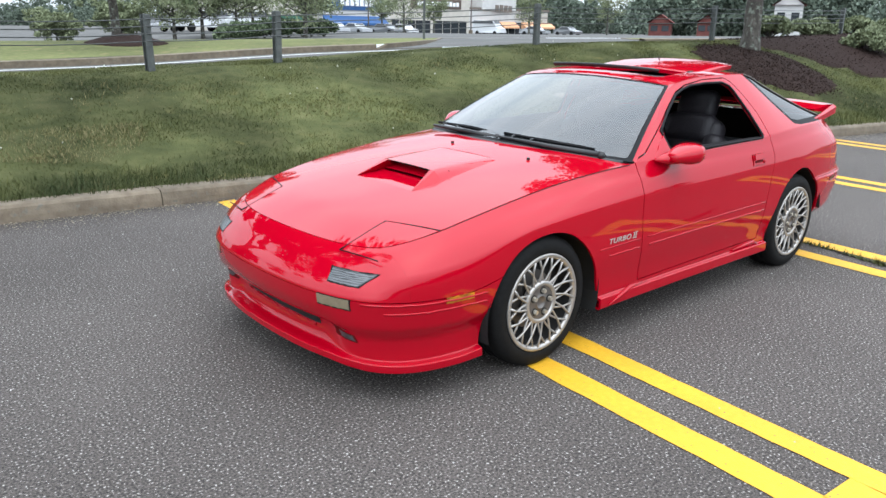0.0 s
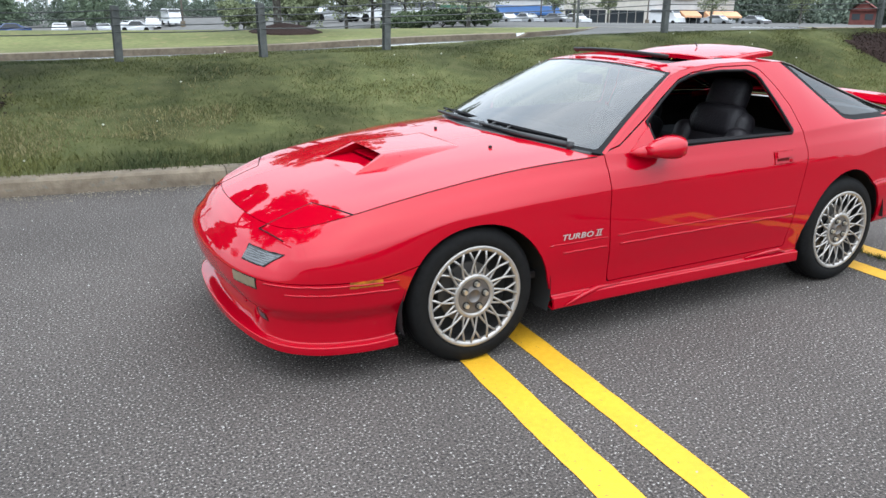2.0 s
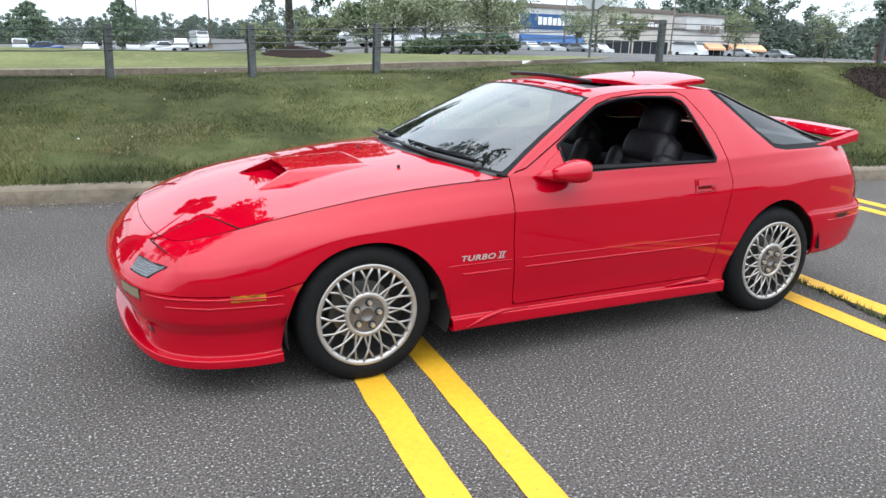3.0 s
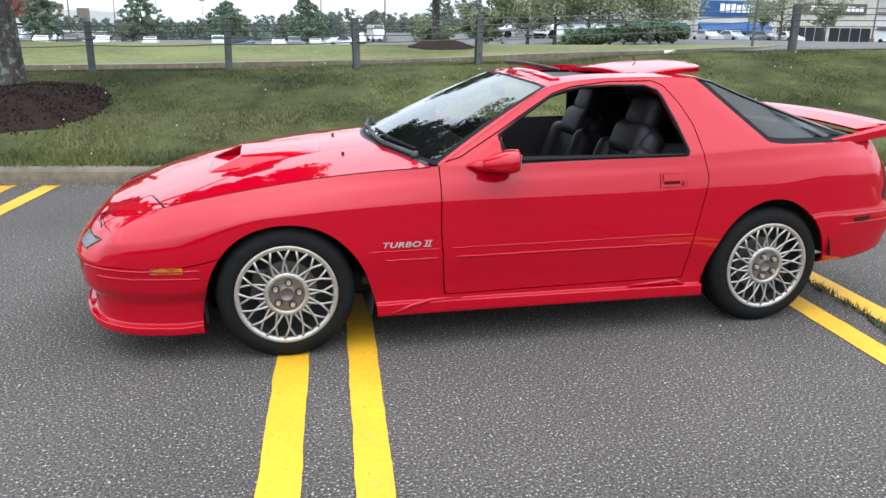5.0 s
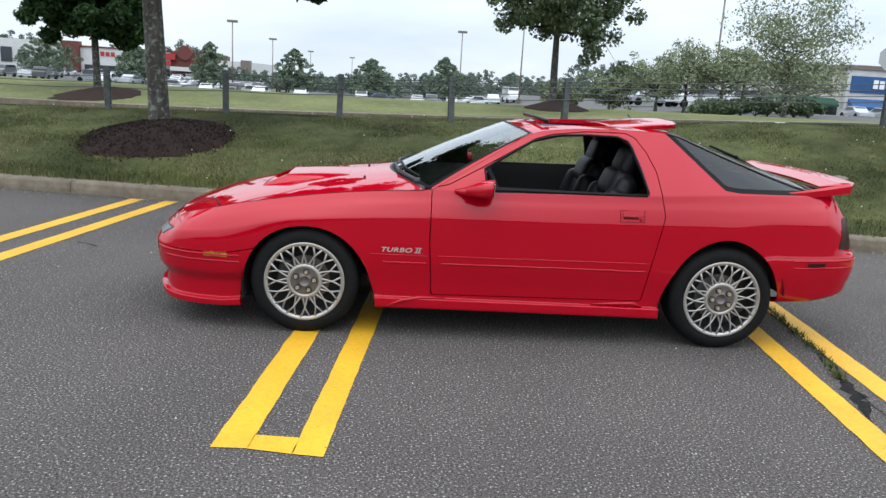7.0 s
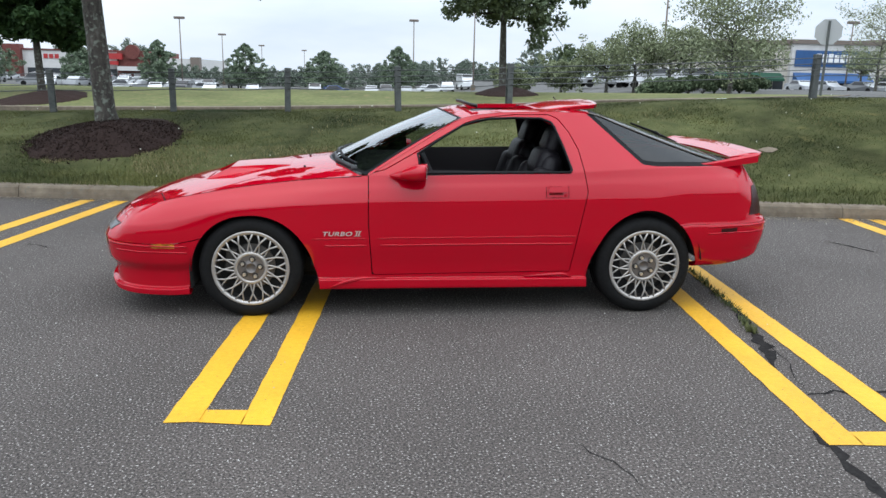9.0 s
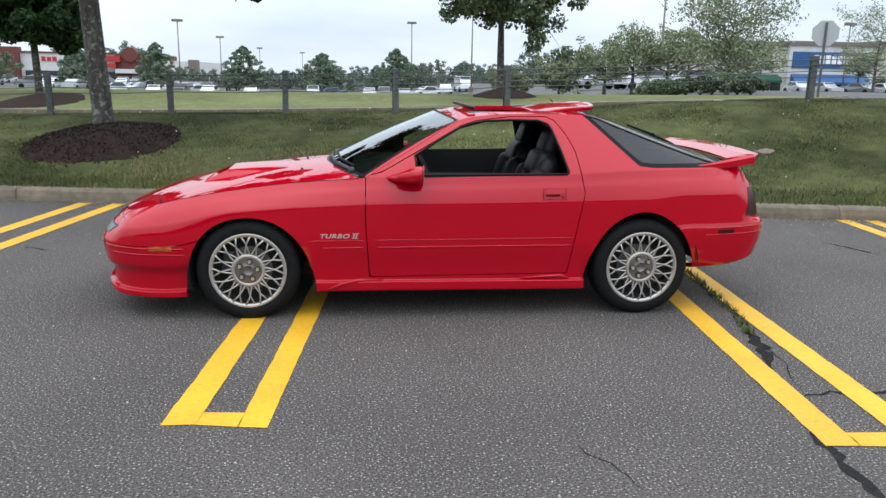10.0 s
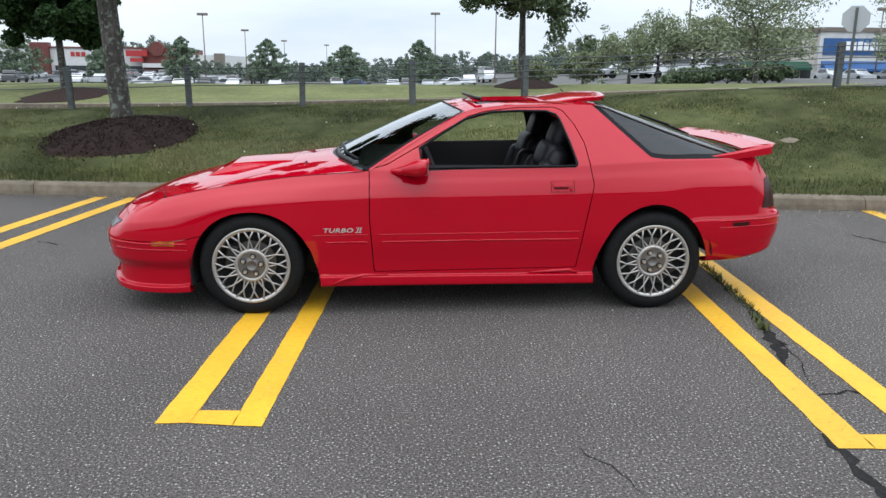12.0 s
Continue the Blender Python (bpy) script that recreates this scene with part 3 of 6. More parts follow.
mulch_bed(-2.90, 5.80, 1.04, 1.06, "mound of dark bark mulch round a tree on the lawn", 0.20, 5000)
mulch_bed(-8.95, 19.15, 1.15, 2.15, "dark bark mulch round a tree on the verge", 0.22)
mulch_bed(5.5, 20.2, 1.15, 1.6, "dark bark mulch round a tree on the verge", 0.26)
mulch_bed(11.35, 3.95, 1.2, 1.25, "dark bark mulch bed round a tree near the kerb", 0.08, 5000)
mulch_bed(18.3, 4.6, 5.7, 2.8, "dark bark mulch bed with shrubs", 0.10, 9000)

tree("lawn_tree", on_land(-3.0, 6.23, 0.06), 9.0, 0.138, 3.5, 3.6, LEAF_DARK, "tall tree with lichened grey bark and dark green leaves", 3, 18, 230, 0.08, 0.45, (-0.58, 0.1), clump=0.62, extra=((2.3, (2.25, -0.3, 2.16), 0.36, (0.9, 1.0)), (1.75, (0.9, 0.4, 3.6), 0.5, (0.9, 1.0)), (2.7, (2.7, -1.4, 3.9), 0.75, (0.5, 0.65, 0.8, 1.0)), (2.9, (2.6, 0.6, 3.9), 0.75, (0.4, 0.6, 0.8, 1.0)), (3.0, (1.0, -2.4, 3.9), 0.75, (0.5, 0.75, 1.0))))
tree("verge_tree", on_land(-9.70, 21.0, 0.05), 7.0, 0.115, 1.7, 1.75, LEAF_DARK, "dense dark green tree on the mulched verge", 5, 24, 330, 0.10, 0.2)
tree("verge_tree", on_land(5.5, 21.0, 0.05), 6.0, 0.13, 2.45, 2.3, LEAF_STREET, "young street tree with an open green crown", 8, 22, 115, 0.085, 0.22, clump=0.62)
tree("lawn_tree", on_land(12.2, 4.7, 0.03), 7.5, 0.16, 3.2, 3.0, LEAF_DARK, "tree with grey bark standing in a mulch bed", 11, 12, 300, 0.08, 0.5)

# ---- the red sports car: front axle at x = 0, nose towards -x, ground at z = 0 ----
PLAN_X = [-0.972, -0.962, -0.925, -0.840, -0.70, -0.46, -0.2, 0.2, 0.7, 1.4, 2.0, 2.45, 2.80, 3.06, 3.22, 3.31, 3.36, 3.375]
PLAN_Y = [0.0, 0.25, 0.48, 0.665, 0.772, 0.828, 0.846, 0.850, 0.845, 0.846, 0.850, 0.852, 0.838, 0.800, 0.745, 0.62, 0.32, 0.0]
step = np.r_[0, np.cumsum(np.hypot(np.diff(PLAN_X), np.diff(PLAN_Y)))]


def plan(s):
    """Plan outline of the body's widest line: place and outward normal."""
    # mirrored neighbours at both ends keep the outline square to the centre line
    ss = np.r_[-step[2], -step[1], step, 2 * step[-1] - step[-2], 2 * step[-1] - step[-3]]
    xx = np.r_[PLAN_X[2], PLAN_X[1], PLAN_X, PLAN_X[-2], PLAN_X[-3]]
    yy = np.r_[-PLAN_Y[2], -PLAN_Y[1], PLAN_Y, -PLAN_Y[-2], -PLAN_Y[-3]]
    x, y = cspline(ss, xx, s), cspline(ss, yy, s)
    e = 1e-3
    dx, dy = cspline(ss, xx, s + e) - cspline(ss, xx, s - e), cspline(ss, yy, s + e) - cspline(ss, yy, s - e)
    q = np.hypot(dx, dy)
    return x, y, -dy / q, dx / q


def hood_edge(x):
    return pchip([-1.0, -0.82, -0.73, -0.5, -0.25, 0.0, 0.35, 0.7], [0.53, 0.575, 0.605, 0.688, 0.745, 0.787, 0.832, 0.858], x)


def hood_mid(x):
    return pchip([-0.95, -0.82, -0.6, -0.41, -0.2, 0.0, 0.2, 0.46, 0.8], [0.57, 0.622, 0.706, 0.756, 0.802, 0.838, 0.866, 0.896, 0.93], x)


def top_height(x, y):
    """Height of the bonnet, and of the tail deck behind the hatch."""
    f = 1 - np.clip(np.abs(y) / 0.74, 0, 1) ** 2.3
    return np.where(np.asarray(x) > 2.0, 0.925 + 0.01 * f, hood_edge(x) + (hood_mid(x) - hood_edge(x)) * f)


def belt_z(x):
    return pchip([0.6, 0.70, 1.0, 1.5, 1.93, 2.4, 2.75, 3.2], [0.852, 0.858, 0.862, 0.873, 0.89, 0.914, 0.921, 0.925], x)


# rows of the section, bottom to top: height and inset for front, side and rear
LOW = [((0.142, 0.11), (0.181, 0.07), (0.27, 0.22)), ((0.133, 0.045), (0.175, 0.016), (0.283, 0.10)), ((0.140, 0.026), (0.190, 0.002), (0.302, 0.055)),
       ((0.170, 0.024), (0.232, 0.002), (0.33, 0.035)), ((0.183, 0.052), (0.246, 0.021), (0.39, 0.022)), ((0.27, 0.050), (0.32, 0.017), (0.43, 0.012)),
       ((0.338, 0.012), (0.41, 0.005), (0.50, 0.002)), ((0.40, 0.004), (0.47, 0.001), (0.555, 0.0)), ((0.452, 0.0), (0.53, 0.002), (0.588, 0.012))]
HIGH = [((0.18, 0.08), (0.22, 0.03), (0.05, 0.12)), ((0.40, 0.26), (0.53, 0.08), (0.16, 0.17)), ((0.48, 0.34), (0.58, 0.13), (0.32, 0.24)), ((0.70, 0.56), (0.77, 0.46), (0.58, 0.42)),
        ((0.88, 0.80), (0.88, 0.74), (0.88, 0.80)), ((1.0, 1.0), (1.0, 1.0), (1.0, 1.0))]
WING = [(0.26, 0.02), (0.48, 0.10), (0.60, 0.22), (0.78, 0.48), (0.92, 0.78), (1.0, 1.0)]
NROW = len(LOW) + len(HIGH)


def belt_surface(n_u=330, n_v=84):
    s = np.linspace(0, step[-1], n_u)
    bx, by, nx, ny = plan(s)
    wf = 1 - ease(-0.50, -0.05, bx)
    wr_low = ease(2.40, 2.72, bx)
    wr = ease(3.02, 3.24, bx)
    ws, ws_low = 1 - wf - wr, 1 - wf - wr_low
    d_top = pchip([-0.9, -0.7, -0.45, 0.0, 0.4, 0.7, 1.0, 2.0, 2.6, 2.9, 3.1, 3.3], [0.155, 0.145, 0.125, 0.125, 0.105, 0.080, 0.060, 0.056, 0.085, 0.11, 0.15, 0.19], bx)
    ex, ey = bx - nx * d_top, by - ny * d_top
    mid = (ex > 0.70) & (ex < 3.0)
    z_top = np.where(mid, belt_z(ex), top_height(ex, ey))
    rows_z, rows_d = [], []
    for (fz, fd), (sz, sd), (rz, rd) in LOW:
        rows_z.append(wf * fz + ws_low * sz + wr_low * rz)
        rows_d.append(wf * fd + ws_low * sd + wr_low * rd)
    # the air intake is set back below the bumper, and the tail rises underneath
    mouth_in = (1 - ease(0.38, 0.60, by)) * (bx < -0.4)
    for j, deep in ((4, 0.030), (5, 0.055), (6, 0.016)):
        rows_d[j] = rows_d[j] + deep * mouth_in
    lip_up = (1 - ease(0.40, 0.82, by)) * (bx < -0.4)
    for j, up in ((0, 0.026), (1, 0.026), (2, 0.026), (3, 0.024), (4, 0.020), (5, 0.008)):
        rows_z[j] = rows_z[j] + up * lip_up
    tail_up = ease(2.95, 3.37, bx)
    for j in range(6):
        rows_z[j] = rows_z[j] + 0.075 * tail_up * (1 - j / 6)
    z0, d0 = rows_z[-1], rows_d[-1]
    upright = ease(0.65, 0.93, np.abs(ny))
    for ((fz, fd), (sz, sd), (rz, rd)), (uz, ud) in zip(HIGH, WING):
        fz, fd = fz + (uz - fz) * upright, fd + (ud - fd) * upright
        a, b = wf * fz + ws * sz + wr * rz, wf * fd + ws * sd + wr * rd
        rows_z.append(z0 + (z_top - z0) * a)
        rows_d.append(d0 + (d_top - d0) * b)
    rows_z, rows_d = np.array(rows_z), np.array(rows_d)
    v = np.linspace(0, NROW - 1, n_v)
    grid = np.zeros((n_u, n_v, 3))
    for i in range(n_u):
        z = pchip(np.arange(NROW), rows_z[:, i], v)
        d = pchip(np.arange(NROW), rows_d[:, i], v)
        grid[i, :, 0], grid[i, :, 1], grid[i, :, 2] = bx[i] - nx[i] * d, by[i] - ny[i] * d, z
    return s, v, grid


def roof_rail(x):
    """Upper edge of the side: along the windscreen, the roof and the hatch glass."""
    z = pchip([0.70, 0.9, 1.1, 1.27, 1.36, 1.6, 1.85, 2.05, 2.12, 2.3, 2.54, 2.8, 3.0], [0.8585, 0.975, 1.092, 1.187, 1.212, 1.235, 1.241, 1.238, 1.228, 1.163, 1.075, 0.985, 0.928], x)
    y = pchip([0.70, 1.0, 1.3, 1.6, 2.05, 2.3, 2.54, 2.8, 3.0], [0.765, 0.655, 0.548, 0.535, 0.535, 0.560, 0.598, 0.650, 0.690], x)
    return y, z


def normals_of(g):
    du, dv = np.gradient(g, axis=0), np.gradient(g, axis=1)
    n = np.cross(du, dv)
    q = np.linalg.norm(n, axis=2, keepdims=True)
    return n / np.maximum(q, 1e-12)


S_U, S_V, BELT = belt_surface()
BELT_N = normals_of(BELT)
if BELT_N[160, 40, 1] < 0:
    BELT_N = -BELT_N
# the greenhouse side carries on from the belt
ecol = BELT[:, -1, :]
sel = np.where((ecol[:, 0] >= 0.70) & (ecol[:, 0] <= 3.0))[0]
W = np.linspace(0, 1, 40)
UPPER = np.zeros((len(sel), 40, 3))
for a, i in enumerate(sel):
    x, y0, z0 = BELT[i, -1]
    yr, zr = [float(q) for q in roof_rail(x)]
    yr = min(yr, y0)
    h = max(zr - z0, 0.0)
    UPPER[a, :, 0] = x
    UPPER[a, :, 1] = y0 + (yr - y0) * W + 0.11 * h * W * (1 - W) * 1.0
    UPPER[a, :, 2] = z0 + h * W
joined = np.concatenate([BELT[sel][:, -4:-1], UPPER], axis=1)
JN = normals_of(joined)
if JN[len(sel) // 2, 20, 1] < 0:
    JN = -JN
UPPER_N = JN[:, 3:]
UPPER_N[np.abs(np.linalg.norm(UPPER_N, axis=2) - 1) > 0.01] = (0, 0.9, 0.4)
BELT_N[sel, -1] = UPPER_N[:, 0]
BELT_N[sel, -2] = JN[:, 2]


class Skin:
    """Polygons with carried normals and surface coordinates, which can be cut along any curve."""

    def __init__(self, v, f):
        self.v, self.f = v, f

    @classmethod
    def grid(cls, g, n, a, b):
        nu, nv = g.shape[:2]
        A, B = np.meshgrid(a, b, indexing="ij")
        v = np.concatenate([g, n, A[..., None], B[..., None]], axis=2).reshape(-1, 8)
        f = [(i * nv + j, (i + 1) * nv + j, (i + 1) * nv + j + 1, i * nv + j + 1) for i in range(nu - 1) for j in range(nv - 1)]
        return cls(v, f)

    def cut(self, field):
        """The part where field(v) < 0, and the rest."""
        val = field(self.v)
        val = np.where(np.abs(val) < 1e-7, 1e-7, val)
        extra, cache, neg, pos = [], {}, [], []
        n = len(self.v)
        for f in self.f:
            vals = [val[i] for i in f]
            if all(q < 0 for q in vals):
                neg.append(f)
                continue
            if all(q > 0 for q in vals):
                pos.append(f)
                continue
            a, b = [], []
            for k in range(len(f)):
                i, j = f[k], f[(k + 1) % len(f)]
                (a if val[i] < 0 else b).append(i)
                if (val[i] < 0) != (val[j] < 0):
                    key = (min(i, j), max(i, j))
                    if key not in cache:
                        p, q = key
                        t = val[p] / (val[p] - val[q])
                        cache[key] = n + len(extra)
                        extra.append(self.v[p] * (1 - t) + self.v[q] * t)
                    a.append(cache[key])
                    b.append(cache[key])
            if len(a) > 2:
                neg.append(tuple(a))
            if len(b) > 2:
                pos.append(tuple(b))
        v = np.concatenate([self.v, np.array(extra)]) if extra else self.v
        return Skin(v, neg), Skin(v, pos)

    def tidy(self):
        used = sorted({i for f in self.f for i in f})
        to = {u: k for k, u in enumerate(used)}
        return Skin(self.v[used], [tuple(to[i] for i in f) for f in self.f])

    def out(self, name, mat, parent, side=1, label="", flange=0.012, offset=0.0):
        """Builds the mesh on the left (side=-1) or right, with its edges folded inwards."""
        s = self.tidy()
        if not s.f:
            return None
        p, nn = s.v[:, :3].copy(), s.v[:, 3:6].copy()
        nn /= np.maximum(np.linalg.norm(nn, axis=1, keepdims=True), 1e-9)
        p = p + nn * offset
        faces = list(s.f)
        if flange:
            count = {}
            for f in faces:
                for k in range(len(f)):
                    e = (f[k], f[(k + 1) % len(f)])
                    count[tuple(sorted(e))] = count.get(tuple(sorted(e)), []) + [e]
            base = len(p)
            addv, addn, done = [], [], []
            for es in count.values():
                if len(es) == 1:
                    i, j = es[0]
                    q = base + len(addv)
                    addv += [p[i], p[j], p[j] - nn[j] * flange, p[i] - nn[i] * flange]
                    w = np.cross(p[j] - p[i], nn[i])
                    w /= max(np.linalg.norm(w), 1e-9)
                    addn += [w] * 4
                    done.append((q, q + 3, q + 2, q + 1))
            if addv:
                p, nn = np.concatenate([p, np.array(addv)]), np.concatenate([nn, np.array(addn)])
                faces += done
        # wind the faces so that they look along the carried normals
        a = np.array([f[:3] for f in faces])
        w = np.cross(p[a[:, 1]] - p[a[:, 0]], p[a[:, 2]] - p[a[:, 0]])
        flip = (w * nn[a].mean(axis=1)).sum(axis=1) < 0
        faces = [f[::-1] if flip[k] else f for k, f in enumerate(faces)]
        if side < 0:
            p = p * (1, -1, 1)
            nn = nn * (1, -1, 1)
            faces = [f[::-1] for f in faces]
        return mesh_object(name, p, faces, mat, parent, label, True, nn)


def inside(poly, r=0.0, ax=(0, 2)):
    """Signed distance to a polygon in two axes, grown by r: round corners."""
    P = np.array(poly, float)

    def field(v):
        q = v[:, list(ax)]
        d = np.full(len(q), 1e9)
        sign = np.ones(len(q))
        for k in range(len(P)):
            a, b = P[k], P[k - 1]
            e, w = b - a, q - a
            t = np.clip((w @ e) / (e @ e), 0, 1)
            d = np.minimum(d, np.hypot(*(w - t[:, None] * e).T))
            c1, c2, c3 = q[:, 1] >= a[1], q[:, 1] < b[1], e[0] * w[:, 1] > e[1] * w[:, 0]
            flip = (c1 & c2 & c3) | (~c1 & ~c2 & ~c3)
            sign = np.where(flip, -sign, sign)
        return sign * d - r
    return field


def shift(field, d):
    return lambda v: field(v) + d


def circle(cx, cz, r):
    return lambda v: np.hypot(v[:, 0] - cx, v[:, 2] - cz) - r


def line(coef):
    return lambda v: coef[0] * v[:, 0] + coef[1] * v[:, 2] + coef[2]


GAP = 0.0028


def arch(cx, cz, angles, radii):
    """Wheel opening as a radius that changes with the angle from the rear horizontal."""
    def field(v):
        a = np.degrees(np.arctan2(v[:, 2] - cz, v[:, 0] - cx))
        a = np.where(a < -90, a + 360, a)
        return np.hypot(v[:, 0] - cx, v[:, 2] - cz) - pchip(angles, radii, a)
    return field


ARCH_F = arch(0.018, 0.285, [-60, -17, 9, 45, 90, 135, 170, 195, 240], [0.46, 0.404, 0.356, 0.342, 0.344, 0.362, 0.364, 0.396, 0.47])
ARCH_R = arch(2.424, 0.300, [-60, -20, 3, 29, 60, 90, 120, 151, 192, 205, 240], [0.46, 0.368, 0.352, 0.338, 0.350, 0.364, 0.352, 0.340, 0.380, 0.40, 0.46])
DOOR = inside([(0.700, 0.868), (0.699, 0.58), (0.722, 0.262), (1.945, 0.278), (1.975, 0.47), (2.034, 0.78), (1.993, 1.02), (1.945, 1.12), (1.885, 1.20), (1.83, 1.223), (1.6, 1.219), (1.4, 1.195), (1.30, 1.165), (1.0, 1.0), (0.80, 0.893)])
WINDOW = inside([(1.035, 0.882), (1.02, 0.975), (1.29, 1.132), (1.45, 1.172), (1.6, 1.181), (1.78, 1.178), (1.835, 1.15), (1.918, 0.908)], 0.02)
QUARTER = inside([(2.02, 1.30), (2.115, 1.222), (2.40, 0.955), (2.48, 0.945), (3.10, 0.945), (3.10, 1.30)], 0.018)

car = tagged(empty("sports_car"), "glossy red two-door sports coupe with raised sunroof on yellow lines", "car")

skin = Skin.grid(BELT, BELT_N, S_U, S_V)
_, skin = skin.cut(lambda v: np.where(v[:, 0] < 1.2, ARCH_F(v), ARCH_R(v)))
upper = Skin.grid(UPPER, UPPER_N, np.arange(len(sel)), 100 + W)
# lower body pieces
BUMPER_TOP = 8.0
front, rest = skin.cut(lambda v: v[:, 0] - 0.018)
f_bumper, above = front.cut(lambda v: v[:, 7] - BUMPER_TOP + 0.03)
_, above = above.cut(lambda v: v[:, 7] - BUMPER_TOP - 0.06)
f_bumper, behind_arch = f_bumper.cut(lambda v: v[:, 0] + 0.2)
nose_raw, fender_a = above.cut(lambda v: v[:, 0] + 0.715 - GAP * 0.5)
nose, _ = nose_raw.cut(lambda v: v[:, 7] - (NROW - 1) + 0.07)
_, fender_a = fender_a.cut(lambda v: v[:, 0] + 0.715 + GAP * 0.5 - 0.003)
back, sides = rest.cut(lambda v: 2.60 - v[:, 0])
r_bumper, quarter_b = back.cut(lambda v: v[:, 7] - 7.55)
_, quarter_b = quarter_b.cut(lambda v: v[:, 7] - 7.62)
r_bumper, more = r_bumper.cut(lambda v: 2.62 - v[:, 0])
skirt, sides = sides.cut(lambda v: v[:, 7] - 4.0)
_, sides = sides.cut(lambda v: v[:, 7] - 4.05)
door_low, sides = sides.cut(shift(DOOR, GAP))
_, sides = sides.cut(shift(DOOR, -GAP))
fender_b, quarter_a = sides.cut(lambda v: v[:, 0] - 1.0)
door_up, pillar = upper.cut(shift(DOOR, GAP))
_, pillar = pillar.cut(shift(DOOR, -GAP))
_, door_up = door_up.cut(WINDOW)
quarter_glass, pillar = pillar.cut(QUARTER)
quarter_seal, quarter_glass = quarter_glass.cut(lambda v: -QUARTER(v) - 0.026)


def merge(*skins):
    vs, fs, n = [], [], 0
    for s in skins:
        vs.append(s.v)
        fs += [tuple(i + n for i in f) for f in s.f]
        n += len(s.v)
    return Skin(np.concatenate(vs), fs)


doors = {}
for sgn in (-1, 1):
    merge(pillar, quarter_a, quarter_b).out("side_lining", CABIN, car, sgn, flange=0, offset=-0.018)
    door_up.out("window_frame_lining", CABIN, car, sgn, flange=0, offset=-0.014)
    f_bumper.out("front_bumper", PAINT, car, sgn)
    nose.out("nose_panel", PAINT, car, sgn)
    merge(fender_a, behind_arch, fender_b).out("front_wing", PAINT, car, sgn)
    doors[sgn] = merge(door_low, door_up).out("door", PAINT, car, sgn)
    skirt.out("side_skirt", PAINT, car, sgn)
    merge(quarter_a, quarter_b, more, pillar).out("rear_quarter_panel", PAINT, car, sgn)
    r_bumper.out("rear_bumper", PAINT, car, sgn)
    g = quarter_glass.out("quarter_window", HATCH_GLASS, car, sgn, flange=0, offset=-0.002)
    quarter_seal.out("quarter_window_surround", SEAL, g, sgn, flange=0, offset=-0.003)


def on_belt(x, z, front=False):
    """Surface place and normal of the body side nearest to x, z (or y, z at the front)."""
    q = np.concatenate([BELT.reshape(-1, 3), UPPER.reshape(-1, 3)])
    n = np.concatenate([BELT_N.reshape(-1, 3), UPPER_N.reshape(-1, 3)])
    a = 1 if front else 0
    ok = (q[:, 0] < 0) if front else (q[:, 1] > 0.35)
    d = np.where(ok, (q[:, a] - x) ** 2 + (q[:, 2] - z) ** 2, 9)
    k = np.argsort(d)[:4]
    w = 1 / (d[k] + 1e-6)
    w /= w.sum()
    nn = (n[k] * w[:, None]).sum(0)
    return (q[k] * w[:, None]).sum(0), nn / np.linalg.norm(nn)


def patch(name, corners, mat, parent, side, proud=0.004, label="", front=False, nu=12, nv=6, depth=0.010):
    """A lens or plate that follows the body over four corners given in (x, z), or (y, z) at the front."""
    c = np.array(corners, float)
    top, low = [], []
    for i in range(nu):
        for j in range(nv):
            u, v = i / (nu - 1), j / (nv - 1)
            q = (c[0] * (1 - u) + c[1] * u) * (1 - v) + (c[3] * (1 - u) + c[2] * u) * v
            p, n = on_belt(q[0], q[1], front)
            if side < 0:
                p, n = p * (1, -1, 1), n * (1, -1, 1)
            top.append(p + n * proud)
            low.append(p - n * depth)
    faces = []
    for i in range(nu - 1):
        for j in range(nv - 1):
            f = (i * nv + j, (i + 1) * nv + j, (i + 1) * nv + j + 1, i * nv + j + 1)
            faces.append(f)
    rim = [i * nv for i in range(nu)] + [(nu - 1) * nv + j for j in range(1, nv)] + [i * nv + nv - 1 for i in range(nu - 2, -1, -1)] + [j for j in range(nv - 2, 0, -1)]
    N = nu * nv
    for a, b in zip(rim, rim[1:] + rim[:1]):
        faces.append((a, b, b + N, a + N))
    ob = mesh_object(name, top + low, faces, mat, parent, label, smooth=False)
    bm = bmesh.new()
    bm.from_mesh(ob.data)
    bmesh.ops.recalc_face_normals(bm, faces=bm.faces)
    p0 = Vector(top[N // 2])
    f0 = min(bm.faces, key=lambda f: (f.calc_center_median() - p0).length)
    out = Vector((p0.x - 1.2, p0.y, 0)) if front else Vector((0, p0.y, 0))
    if f0.normal.dot(out) < 0:
        bmesh.ops.reverse_faces(bm, faces=bm.faces)
    bm.to_mesh(ob.data)
    bm.free()
    return ob


# ---- bonnet ----
ed = BELT[:, -1, :]
hs = np.where(ed[:, 0] <= 0.69)[0]
hx, hy = ed[hs, 0], ed[hs, 1]


def cowl_x(y):
    return 0.455 + 0.235 * (np.abs(y) / 0.765) ** 2.0


def cowl_z(y):
    return 0.897 - 0.036 * (np.abs(y) / 0.765) ** 2


